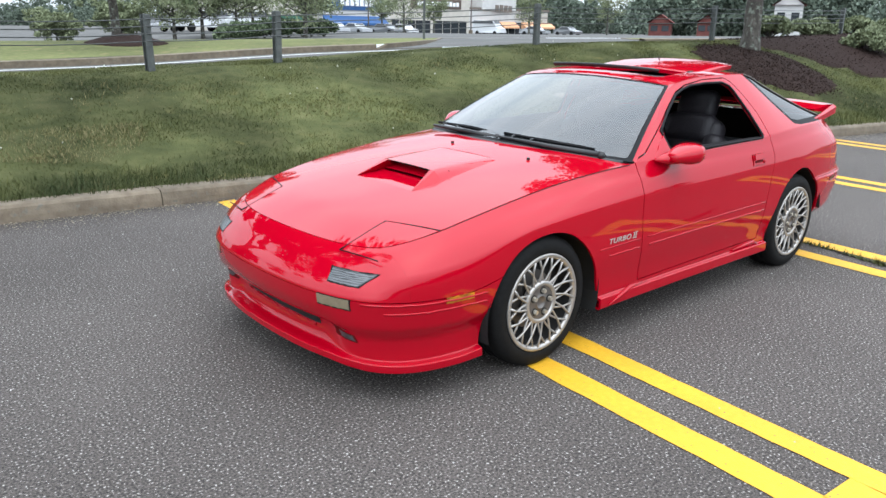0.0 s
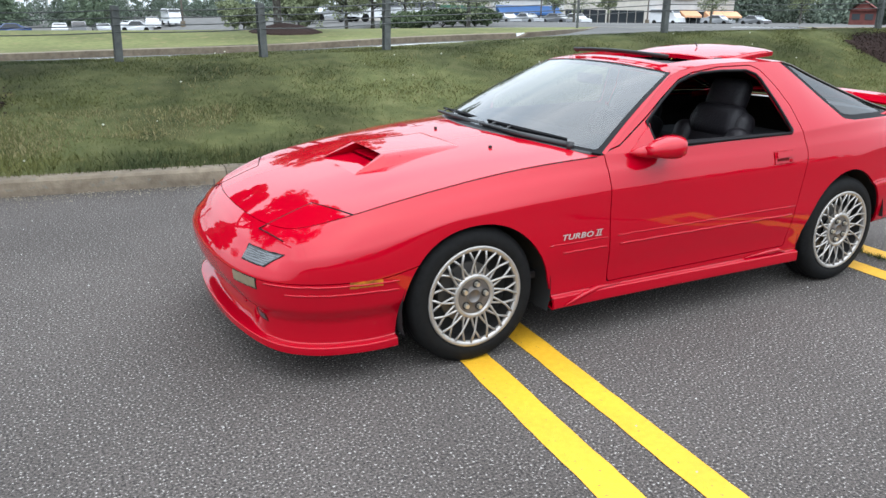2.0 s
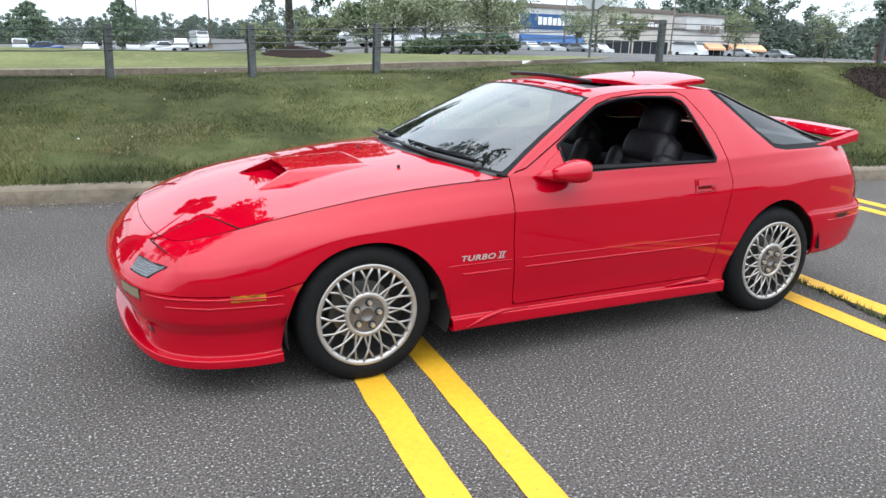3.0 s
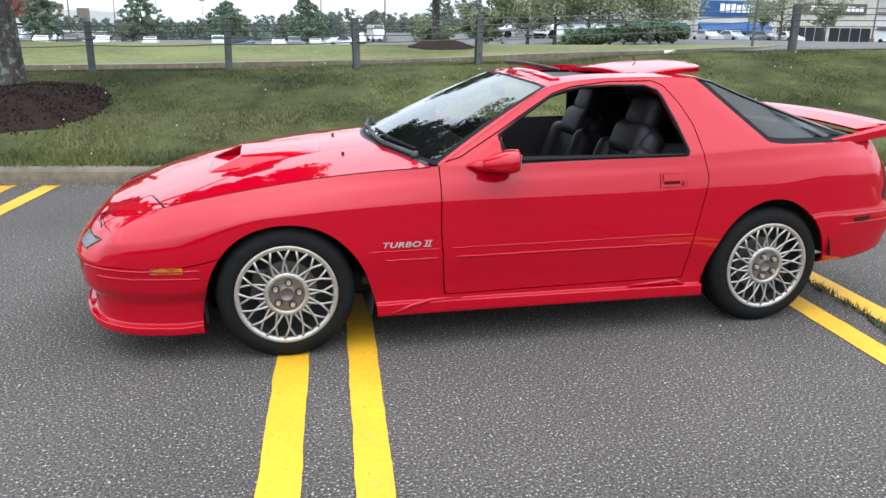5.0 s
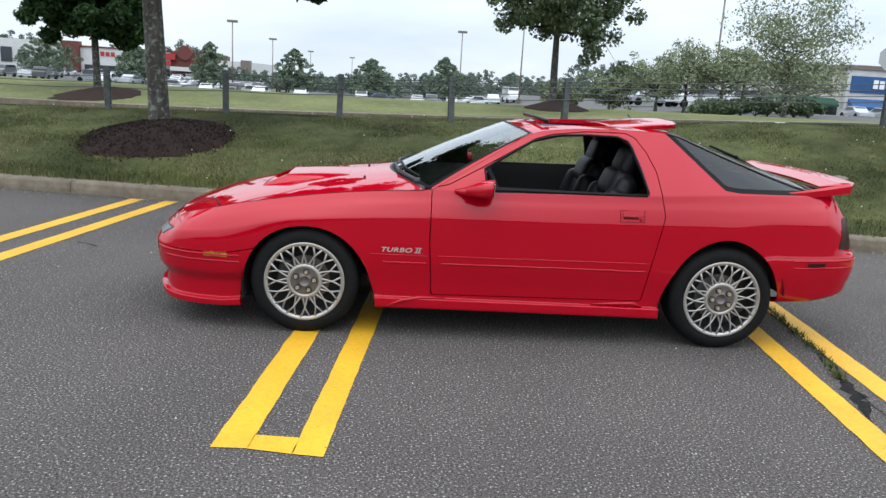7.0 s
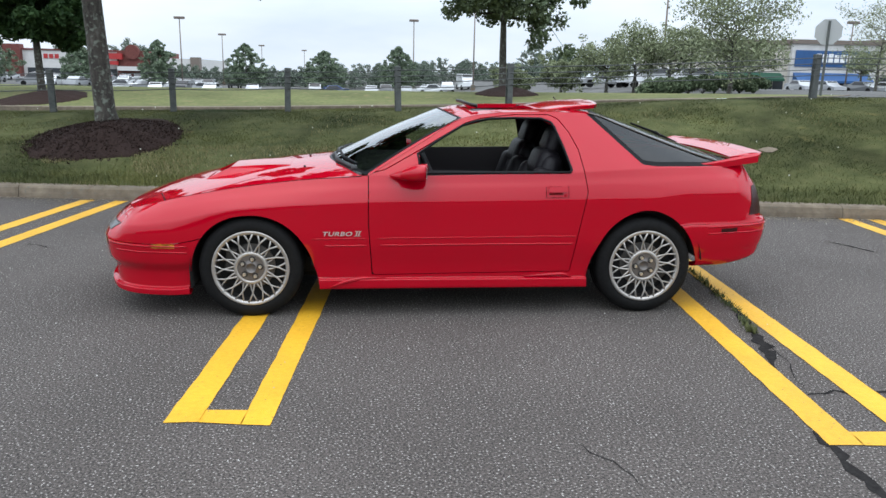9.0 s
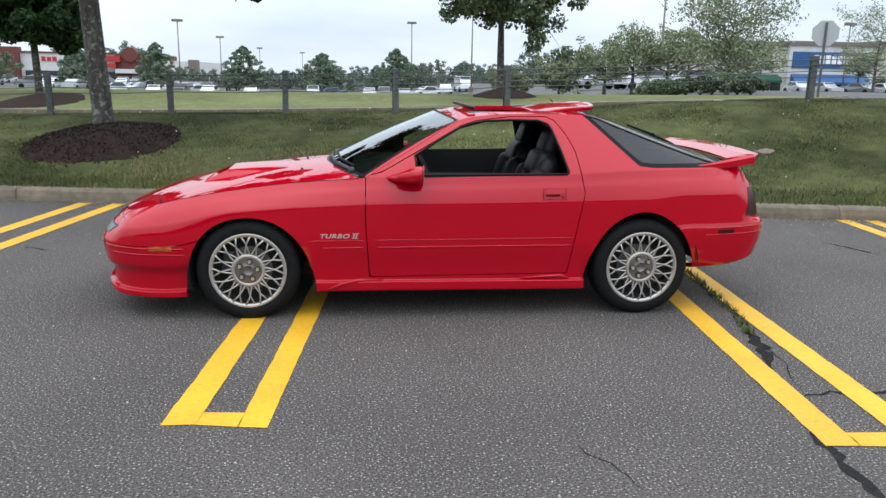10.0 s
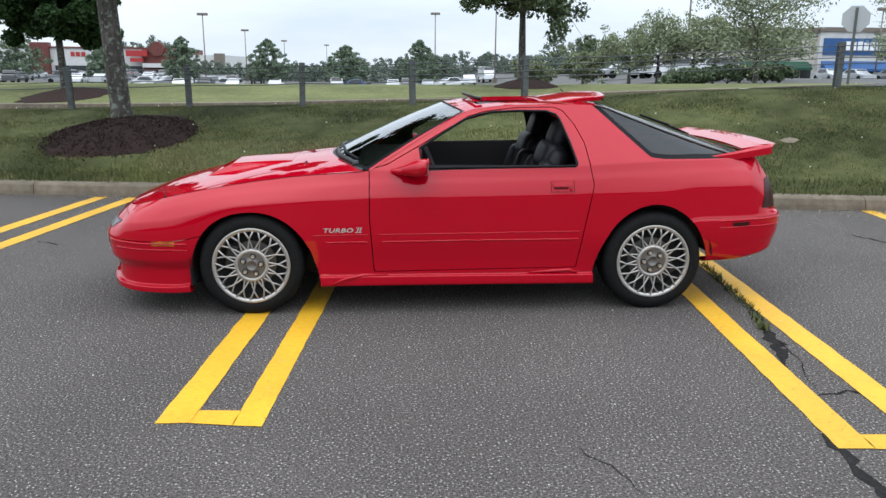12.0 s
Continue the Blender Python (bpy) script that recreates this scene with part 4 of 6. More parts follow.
NB, MB = 91, 90
BONNET = np.zeros((NB, MB, 3))
for i, fy in enumerate(np.linspace(-1, 1, NB)):
    # each line runs from the nose edge to the cowl
    ay = abs(fy)
    k = ay * 0.62
    x0 = float(np.interp(k, hy[hx < -0.3], hx[hx < -0.3]))
    for j, t in enumerate(np.linspace(0, 1, MB)):
        xr = float(cowl_x(ay * 0.757)) - 0.012
        x = x0 + (xr - x0) * t
        side_x = hx[np.argmax(hy > 0.62)]
        wid = float(np.interp(x, hx, hy)) if x > side_x else 0.62
        y = fy * (0.62 if x <= side_x else wid)
        BONNET[i, j] = (x, y, float(top_height(x, y)))
BONNET_N = normals_of(BONNET)
if BONNET_N[45, 45, 2] < 0:
    BONNET_N = -BONNET_N
bon = Skin.grid(BONNET, BONNET_N, np.arange(NB), np.arange(MB))
LID = inside([(-0.585, 0.435), (-0.500, 0.705), (-0.700, 0.700), (-0.775, 0.640), (-0.815, 0.43)], 0.0, (0, 1))
mouth = inside([(-0.335, -0.30), (-0.335, 0.13), (-0.185, 0.13), (-0.185, -0.30)], 0.0, (0, 1))
lids = {}
lid_l, bon = bon.cut(shift(lambda v: LID(v * np.array([1, -1, 1, 1, 1, 1, 1, 1])), GAP))
_, bon = bon.cut(shift(lambda v: LID(v * np.array([1, -1, 1, 1, 1, 1, 1, 1])), -GAP))
lid_r, bon = bon.cut(shift(LID, GAP))
_, bon = bon.cut(shift(LID, -GAP))
_, bon = bon.cut(mouth)
_, under = Skin.grid(BONNET, BONNET_N, np.arange(NB), np.arange(MB)).cut(shift(mouth, -0.01))
bon, _ = bon.cut(lambda v: 0.0045 - np.abs(np.abs(v[:, 1]) - np.interp(v[:, 0], hx, hy)))
edge_gap = lambda v: 0.0045 - np.abs(np.abs(v[:, 1]) - np.interp(v[:, 0], hx, hy))
lid_l, _ = lid_l.cut(edge_gap)
lid_r, _ = lid_r.cut(edge_gap)
bonnet = bon.out("bonnet", PAINT, car, flange=0.004)
lid_l.out("headlamp_lid", PAINT, car, flange=0.004)
lid_r.out("headlamp_lid", PAINT, car, flange=0.004)
for s_ in (-1, 1):
    run = [(x, s_ * float(np.interp(x, hx, hy)), float(top_height(x, np.interp(x, hx, hy))) - 0.003) for x in np.linspace(-0.70, 0.66, 60)]
    # thin black rod added in the shut line to stand for its shade
    part("bonnet_gap_shade", rod(run, 0.0030, 6), SEAL, bonnet, smooth=True)
    loop_ = [(-0.500, 0.690), (-0.585, 0.435), (-0.815, 0.43), (-0.775, 0.635)]
    run = []
    for (xa, ya), (xb_, yb_) in zip(loop_, loop_[1:]):
        for t in np.linspace(0, 1, 12):
            x, y = xa + (xb_ - xa) * t, ya + (yb_ - ya) * t
            run.append((x, s_ * y, float(top_height(x, y)) - 0.0012))
    # the same black line of painted shade round the headlamp lid
    part("lid_gap_shade", rod(run, 0.0028, 6), SEAL, bonnet, smooth=True)
# black sheet added below the skin so that the open gaps look shaded
under.out("bonnet_shade_sheet", CAVITY, bonnet, flange=0, offset=-0.007)

# bonnet scoop: a raised mouth set a little towards the driver
SC_Y0, SC_Y1 = -0.30, 0.13


def scoop():
    verts, faces = [], []
    nx_, ny_ = 24, 18
    for i in range(nx_):
        t = i / (nx_ - 1)
        x = -0.185 + 0.40 * t
        lift = 0.040 * (1 - t) ** 1.1 + 0.001
        for j in range(ny_):
            s = j / (ny_ - 1)
            flare = 0.035 * (1 - t) + 0.03 * t
            y = SC_Y0 - flare + (SC_Y1 - SC_Y0 + 2 * flare) * s
            edge = min(1.0, min(s, 1 - s) / 0.115)
            z = float(top_height(x, y)) + lift * edge ** 1.2 - (0.006 if j in (0, ny_ - 1) or i == nx_ - 1 else 0)
            verts.append((x, y, z))
    for i in range(nx_ - 1):
        for j in range(ny_ - 1):
            faces.append((i * ny_ + j, (i + 1) * ny_ + j, (i + 1) * ny_ + j + 1, i * ny_ + j + 1))
    ob = mesh_object("bonnet_scoop", verts, faces, PAINT, bonnet)
    xf, xb = -0.335, -0.11
    ramp = [(xf, SC_Y0, -0.001), (xf, SC_Y1, -0.001), (-0.19, SC_Y1 - 0.012, -0.012), (-0.19, SC_Y0 + 0.012, -0.012), (xb, SC_Y1 - 0.014, -0.034), (xb, SC_Y0 + 0.014, -0.034)]
    pts = [(x, y, float(top_height(x, y)) + d) for x, y, d in ramp]
    mesh_object("scoop_ramp", pts, [(0, 3, 2, 1), (3, 5, 4, 2)], PAINT, ob, smooth=False)
    # back wall coloured black for the shade deep in the scoop
    mesh_object("scoop_throat", [pts[5], pts[4], (xb, SC_Y1, pts[4][2] + 0.058), (xb, SC_Y0, pts[5][2] + 0.058)], [(0, 1, 2, 3)], CAVITY, ob, smooth=False)
    for s, y in ((0, SC_Y0), (1, SC_Y1)):
        row = [verts[j] for j in ((0, 1, 2, 3) if not s else (ny_ - 1, ny_ - 2, ny_ - 3, ny_ - 4))]
        tip = (xf - 0.004, y, float(top_height(xf, y)) + 0.0015)
        low = (pts[3], pts[5]) if not s else (pts[2], pts[4])
        fan = [tip] + row + list(low) + [(xb, low[1][1], low[1][2] + 0.056)]
        mesh_object("scoop_cheek", fan, [(0, 1, 2), (0, 2, 3), (0, 3, 4), (0, 4, 5), (4, 7, 6, 5)], PAINT, ob, smooth=False)


scoop()

# ---- windscreen, roof, hatch ----


def sheet(fn, nu, nv, name, mat, parent, label="", up=True, thick=0.0, normals=True):
    g = np.array([[fn(u, v) for v in np.linspace(0, 1, nv)] for u in np.linspace(-1, 1, nu)], float)
    n = normals_of(g)
    if (n[nu // 2, nv // 2, 2] < 0) == up:
        n = -n
    return Skin.grid(g, n, np.linspace(-1, 1, nu), np.linspace(0, 1, nv))


def screen_fn(u, v):
    yb, yt = 0.757, 0.538
    y = u * (yb + (yt - yb) * v)
    x0, z0 = float(cowl_x(u * yb)), float(cowl_z(u * yb))
    x1, z1 = 1.195 + 0.085 * u * u, 1.229 - 0.034 * u * u
    bow = 0.012 * 4 * v * (1 - v)
    return (x0 + (x1 - x0) * v - bow * 0.4, y, z0 + (z1 - z0) * v + bow)


screen = sheet(screen_fn, 41, 25, "windscreen", GLASS, car)
band = lambda v: np.maximum(np.abs(v[:, 6]) - 0.968, np.maximum(0.03 - v[:, 7], v[:, 7] - 0.982))
pane, border = screen.cut(band)
ws = pane.out("windscreen", GLASS, car, 1, flange=0)
border.out("windscreen_seal", SEAL, ws, 1, flange=0.004, offset=0.001)


for sgn in (-1, 1):
    strip = []
    for v in np.linspace(0.02, 1.0, 24):
        gx, gy, gz = screen_fn(1.0, v)
        yr, zr = roof_rail(gx)
        strip += [(gx, sgn * (gy - 0.004), gz + 0.001), (gx, sgn * (float(yr) + 0.003), float(zr) + 0.001)]
    mesh_object("pillar_trim", strip, [(2 * k, 2 * k + 1, 2 * k + 3, 2 * k + 2)[::sgn] for k in range(23)], PAINT, car)


def roof_fn(u, v):
    yr0 = 0.538
    x0, x1 = 1.197 + 0.085 * u * u, 2.15 - 0.05 * u * u
    x = x0 + (x1 - x0) * v
    yr, zr = roof_rail(min(max(x, 1.28), 2.06))
    y = u * (float(yr) + 0.002)
    crown = 0.028 + 0.012 * math.sin(math.pi * v)
    zc = pchip([1.19, 1.35, 1.6, 1.9, 2.06, 2.16], [1.231, 1.248, 1.263, 1.264, 1.256, 1.243], x)
    z = float(zr) * (abs(u) ** 2.4) + float(zc) * (1 - abs(u) ** 2.4)
    if x < 1.28:
        z = min(z, 1.231 - 0.034 * u * u + 0.05 * (x - x0))
    return (x, y, z)


roof = sheet(roof_fn, 61, 61, "roof", PAINT, car)
HOLE = inside([(1.395, -0.385), (1.395, 0.385), (1.92, 0.385), (1.92, -0.385)], 0.03, (0, 1))
_, roof = roof.cut(HOLE)
rf = roof.out("roof", PAINT, car, 1, flange=0.03)
roof.out("headlining", CABIN, rf, 1, flange=0, offset=-0.02)


def sunroof_panel():
    verts, faces = [], []
    nu, nv = 17, 15
    for i in range(nu):
        for j in range(nv):
            u, v = -1 + 2 * i / (nu - 1), j / (nv - 1)
            x = 1.80 + 0.425 * v - 0.03 * u * u * v
            round_ = 0.03 * max(0, abs(u) - 0.85) / 0.15 if v > 0.9 else 0
            y = u * 0.415
            z = 1.262 + 0.052 * v + 0.018 * math.sin(math.pi * (0.15 + 0.7 * v)) - 0.024 * u * u - 0.016
            verts.append((x - round_, y, z))
    n = nu * nv
    verts += [(x, y * 0.985, z - 0.022) for x, y, z in verts]
    for i in range(nu - 1):
        for j in range(nv - 1):
            a = i * nv + j
            faces.append((a, a + nv, a + nv + 1, a + 1))
            faces.append((a + n, a + 1 + n, a + nv + 1 + n, a + nv + n))
    rim = [i * nv for i in range(nu)] + [(nu - 1) * nv + j for j in range(1, nv)] + [i * nv + nv - 1 for i in range(nu - 2, -1, -1)] + [j for j in range(nv - 2, 0, -1)]
    for a, b in zip(rim, rim[1:] + rim[:1]):
        faces.append((a, a + n, b + n, b))
    ob = mesh_object("sunroof_panel", verts, faces, PAINT, car, "red sunroof panel tilted up and slid back", smooth=False)
    ob.data.polygons.foreach_set("use_smooth", [k < (nu - 1) * (nv - 1) * 2 for k in range(len(ob.data.polygons))])
    part("sunroof_seal", rod([(1.82, -0.40, 1.236), (2.0, -0.405, 1.252), (2.18, -0.395, 1.268)], 0.007, 6), SEAL, ob)
    part("sunroof_seal", rod([(1.82, 0.40, 1.236), (2.0, 0.405, 1.252), (2.18, 0.395, 1.268)], 0.007, 6), SEAL, ob)
    for s in (-1, 1):
        part("sunroof_arm", box(0.30, 0.018, 0.03, (1.95, s * 0.33, 1.235), 0.004), BLACK, ob)
    part("interior_lining", box(0.46, 0.72, 0.012, (1.69, 0, 1.205), 0.004), CABIN, ob)
    part("wind_deflector", rod([(1.40, -0.385, 1.262), (1.362, -0.36, 1.270), (1.345, -0.2, 1.276), (1.342, 0, 1.279), (1.345, 0.2, 1.276), (1.362, 0.36, 1.270), (1.40, 0.385, 1.262)], 0.009, 8, squash=1.5), BLACK, car, smooth=True)
    part("aerial_nub", rod([(2.02, 0.02, 1.295), (2.0, 0.02, 1.318)], 0.004, 6), BLACK, ob)


sunroof_panel()


def hatch_fn(u, v):
    x0, x1 = 2.158 - 0.05 * u * u, 3.045 - 0.045 * u * u
    x = x0 + (x1 - x0) * v
    yr, zr = [float(q) for q in roof_rail(min(x, 3.0))]
    y = u * (yr - 0.004)
    zc = float(pchip([2.1, 2.16, 2.4, 2.7, 3.05], [1.250, 1.243, 1.172, 1.073, 0.955], x))
    f = abs(u) ** 2.6
    return (x, y, zr * f + zc * (1 - f) + 0.003)


hatch = sheet(hatch_fn, 41, 31, "hatch", HATCH_GLASS, car)
pane, border = hatch.cut(lambda v: np.maximum(np.abs(v[:, 6]) - 0.945, np.maximum(0.05 - v[:, 7], v[:, 7] - 0.94)))
hg = pane.out("rear_hatch_glass", HATCH_GLASS, car, 1, flange=0)
border.out("hatch_seal", SEAL, hg, 1, flange=0.005, offset=0.0005)
for s in (-1, 1):
    pts = []
    for x in np.linspace(2.09, 2.99, 12):
        yr, zr = roof_rail(x)
        pts.append((x, s * float(yr), float(zr) + 0.003))
    part("bright_trim", rod(pts, 0.004, 6), HUB, car, smooth=True)
# hatch wiper
wip = part("rear_wiper", rod([(2.98, 0.30, 0.985), (2.86, 0.12, 1.04), (2.72, -0.10, 1.095)], [0.013, 0.010, 0.006], 7), BLACK, car, smooth=True)
part("wiper_blade", rod([(2.98, 0.14, 1.0), (2.74, 0.0, 1.085), (2.52, -0.14, 1.152)], [0.007, 0.010, 0.007], 6), SEAL, wip)

# tail deck between hatch and tail
verts, faces = [], []
for x in (2.99, 3.06, 3.12, 3.17):
    for u in np.linspace(-1, 1, 21):
        y = u * float(np.interp(x, ed[:, 0][ed[:, 0] > 2.5], ed[:, 1][ed[:, 0] > 2.5]))
        verts.append((min(x, 3.185 - 0.06 * u * u), y, 0.928 + 0.008 * (1 - u * u)))
for i in range(3):
    for j in range(20):
        faces.append((i * 21 + j, (i + 1) * 21 + j, (i + 1) * 21 + j + 1, i * 21 + j + 1))
mesh_object("tail_deck", verts, faces, PAINT, car)


def spoiler():
    """Loop-shaped tail wing: two legs along the hatch and a raised blade."""
    bm = bmesh.new()
    path = []
    for t in np.linspace(0, 1, 12):
        path.append((2.74 + 0.44 * t, 0.715 - 0.055 * t, 0.928 + 0.062 * t ** 1.3, 0.006 + 0.045 * t, 0.008 + 0.012 * t))
    rings = []
    for s in (1, -1):
        seq = path if s > 0 else path[::-1]
        for x, y, z, c, h in seq:
            rings.append((Vector((x, s * y, z)), c, h, s))
        if s > 0:
            for u in np.linspace(0.60, -0.60, 25):
                rings.append((Vector((3.200 + 0.03 * (1 - (u / 0.62) ** 2), u, 0.992 + 0.012 * (1 - (u / 0.6) ** 2))), 0.165, 0.018, 0))
    loops = []
    for p, c, h, s in rings:
        if s:
            prof = [(0.0, -c * 0.5, -0.02 - h), (0.0, -c * 0.5, h * 0.2), (0.0, 0.0, h), (0.0, c * 0.5, h * 0.4), (0.0, c * 0.5, -0.02 - h)]
            q = [Vector((p.x + a, p.y - s * b, p.z + d)) for a, b, d in prof]
            loops.append(q[::-1])
        else:
            loops.append([Vector((p.x + a, p.y, p.z + d)) for a, d in ((-c, -h * 1.6), (-c * 1.04, -h * 0.9), (-c * 0.3, h * 0.5), (0.045, h * 0.8), (0.03, -h * 0.5))])
    prev = None
    first = None
    for lp in loops:
        ring = [bm.verts.new(q) for q in lp]
        if prev:
            for k in range(5):
                bm.faces.new((prev[k], prev[(k + 1) % 5], ring[(k + 1) % 5], ring[k]))
        else:
            bm.faces.new(ring[::-1])
        prev = ring
    bm.faces.new(prev)
    bmesh.ops.recalc_face_normals(bm, faces=bm.faces)
    ob = part("rear_spoiler", bm, PAINT, car, "red loop-shaped tail spoiler")


spoiler()


def wheel(x, side, steer=0):
    """Tyre, cross-laced alloy rim, brake disc and nuts; built facing -y, turned for the far side."""
    root = empty("wheel")
    root.parent = car
    R = 0.309
    tyre = [(0.218, -0.088), (0.226, -0.100), (0.245, -0.106), (0.275, -0.104), (0.296, -0.090), (0.305, -0.076), (R, -0.05), (R, -0.032), (R - 0.006, -0.030), (R - 0.006, -0.024), (R, -0.022), (R, 0.022), (R - 0.006, 0.024), (R - 0.006, 0.030), (R, 0.032), (R, 0.06), (0.298, 0.09), (0.27, 0.10), (0.22, 0.09)]
    part("tyre", lathe(tyre, 72), RUBBER, root, smooth=True)
    rim = [(0.2235, -0.094), (0.2285, -0.102), (0.2275, -0.107), (0.2200, -0.108), (0.2080, -0.104), (0.2050, -0.096), (0.2050, -0.088)]
    r_ob = part("rim", lathe(rim, 72), ALLOY, root, smooth=True)
    # dark colour gives the barrel its shade behind the spokes
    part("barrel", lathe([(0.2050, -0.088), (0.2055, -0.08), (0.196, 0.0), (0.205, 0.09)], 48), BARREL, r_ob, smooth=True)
    bm = bmesh.new()
    n = 16
    for i in range(n):
        for d in (-1, 1):
            pts = []
            for f, turn in ((0, 1.9), (0.15, 4.9), (0.35, 8.3), (0.65, 12.5), (1.0, 18.4)):
                a, r = 2 * math.pi * i / n + d * math.radians(turn), 0.086 + 0.125 * f
                pts.append(Vector((math.cos(a) * r, -0.087 - 0.014 * f + 0.002 * d, math.sin(a) * r)))
            rod(pts, [0.0070, 0.0060, 0.0052, 0.0052, 0.0060], 6, bm)
    part("spokes", bm, ALLOY, r_ob, smooth=True)
    hub = [(0.0, -0.089), (0.026, -0.089), (0.028, -0.094), (0.031, -0.094), (0.033, -0.0905), (0.060, -0.0905), (0.076, -0.0915), (0.080, -0.0905)]
    part("hub", lathe(hub, 40), HUB, r_ob, smooth=True)
    part("hub_ring", lathe([(0.0785, -0.088), (0.081, -0.0965), (0.086, -0.099), (0.096, -0.098), (0.101, -0.092), (0.102, -0.07)], 48), ALLOY, r_ob, smooth=True)
    bm = bmesh.new()
    for i in range(5):
        a = 2 * math.pi * i / 5 + 0.3
        bmesh.ops.create_cone(bm, cap_ends=True, segments=6, radius1=0.013, radius2=0.010, depth=0.020, matrix=Matrix.Translation((math.cos(a) * 0.055, -0.098, math.sin(a) * 0.055)) @ Matrix.Rotation(math.pi / 2, 4, "X"))
        part("wheel_nut", bm, NUT, r_ob)
        bm = bmesh.new()
        # flat black disc painted in as the shade of the nut's recess
        bmesh.ops.create_cone(bm, cap_ends=True, segments=20, radius1=0.0175, radius2=0.0175, depth=0.003, matrix=Matrix.Translation((math.cos(a) * 0.055, -0.0910, math.sin(a) * 0.055)) @ Matrix.Rotation(math.pi / 2, 4, "X"))
        part("nut_recess_shade", bm, CAVITY, r_ob)
        bm = bmesh.new()
    bm.free()
    disc = [(0.06, -0.03), (0.135, -0.03), (0.138, -0.02), (0.138, -0.005), (0.06, -0.005)]
    part("brake_disc", lathe(disc, 40), material("brake_steel", (0.16, 0.15, 0.14), 0.45, 0.7), root, smooth=False)
    part("brake_caliper", box(0.07, 0.08, 0.15, (0.125 if x > 1 else -0.125, -0.02, 0.02), 0.012), material("caliper_grey", (0.05, 0.045, 0.04), 0.6, 0.5), root)
    # added black disc that fills the spoke gaps with shade
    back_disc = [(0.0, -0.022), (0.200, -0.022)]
    part("spoke_gap_shade", lathe(back_disc, 40), CAVITY, root)
    root.matrix_world = pose(x, side * 0.722, R - 0.004, 0, 17 * x + 9, 0 if side < 0 else 180)
    return root


for wx in (0.0, 2.43):
    for s in (-1, 1):
        wheel(wx, s)

# wheel houses, floor and inner shell
for cx, cz, r, a0 in ((0.018, 0.285, 0.372, -0.3), (2.424, 0.300, 0.376, 0.12)):
    for s in (-1, 1):
        bm = bmesh.new()
        rows = []
        for yy in (0.835, 0.50):
            rows.append([bm.verts.new((cx + r * math.cos(a), s * yy, cz + r * math.sin(a))) for a in np.linspace(a0, math.pi + 0.25, 30)])
        for k in range(29):
            bm.faces.new((rows[0][k], rows[0][k + 1], rows[1][k + 1], rows[1][k]))
        bm.faces.new(rows[1])
        part("wheel_house", bm, CAVITY, car, smooth=False)
bm = box(2.9, 1.25, 0.10, (1.15, 0, 0.28), 0.02)
box(0.5, 0.9, 0.08, (2.9, 0, 0.36), 0.02, bm)
box(1.55, 1.56, 0.08, (1.22, 0, 0.25), 0.02, bm)
box(0.40, 1.20, 0.04, (-0.52, 0, 0.16), 0.01, bm)
part("underbody", bm, CAVITY, car)

# ---- doors' details ----
for s in (-1, 1):
    d = doors[s]
    loop = []
    W_PTS = [(1.015, 0.875), (1.000, 0.985), (1.15, 1.072), (1.283, 1.150), (1.36, 1.175), (1.45, 1.192), (1.6, 1.201), (1.78, 1.198), (1.835, 1.178), (1.858, 1.15), (1.90, 1.03), (1.936, 0.905), (1.92, 0.889)]
    for k, (a, b) in enumerate(W_PTS):
        p, n = on_belt(a, b)
        loop.append((p[0], s * (p[1] + 0.001), p[2]))
    dense = []
    for a, b in zip(loop, loop[1:] + loop[:1]):
        for t in np.linspace(0, 1, 6)[:-1]:
            dense.append(tuple(np.array(a) * (1 - t) + np.array(b) * t))
    part("window_seal", rod(dense, 0.008, 6, closed=True), SEAL, d, smooth=True)
    # inner door card up to the sill
    verts = []
    for x in np.linspace(0.76, 1.96, 16):
        for z, inset in ((0.28, 0.09), (0.55, 0.10), (0.76, 0.085), (0.875, 0.045)):
            p, n = on_belt(x, min(z, 0.872))
            verts.append((x, s * (p[1] - inset), z + 0.015))
    faces = [(i * 4 + j, (i + 1) * 4 + j, (i + 1) * 4 + j + 1, i * 4 + j + 1) for i in range(15) for j in range(3)]
    part_ob = mesh_object("door_card", verts, faces, CABIN, d)
    # handle in its dish
    # dark red plate whose rim paints the shade line round the handle
    patch("handle_edge_shade", [(1.7755, 0.7415), (1.9155, 0.7435), (1.9155, 0.8065), (1.7755, 0.8045)], DEEP_RED, d, s, 0.0010, depth=0.001)
    patch("handle_plate", [(1.778, 0.744), (1.913, 0.746), (1.913, 0.804), (1.778, 0.802)], PAINT, d, s, 0.0045, depth=0.001)
    h = patch("handle", [(1.785, 0.770), (1.906, 0.773), (1.906, 0.800), (1.785, 0.797)], PAINT, d, s, 0.013, depth=0.001)
    # dark red strip painted as the shade under the handle
    patch("handle_slot_shade", [(1.792, 0.756), (1.878, 0.758), (1.878, 0.770), (1.792, 0.768)], DEEP_RED, h, s, 0.0070, depth=0.001)
    bm = bmesh.new()
    p, nn = on_belt(1.894, 0.758)
    bmesh.ops.create_cone(bm, cap_ends=True, segments=18, radius1=0.009, radius2=0.008, depth=0.008, matrix=Matrix.Translation((p[0], s * (p[1] + 0.006), p[2])) @ Matrix.Rotation(math.pi / 2, 4, "X"))
    part("key_lock", bm, PAINT, h)
    # rub strips
    for z0, z1, xa, xb, r in ((0.449, 0.459, 0.770, 1.950, 0.0048), (0.492, 0.504, 0.752, 1.968, 0.003)):
        line_ = []
        for x in np.linspace(xa, xb, 30):
            p, nn = on_belt(x, z0 + (z1 - z0) * (x - xa) / (xb - xa))
            line_.append((p[0], s * (p[1] + 0.001), p[2]))
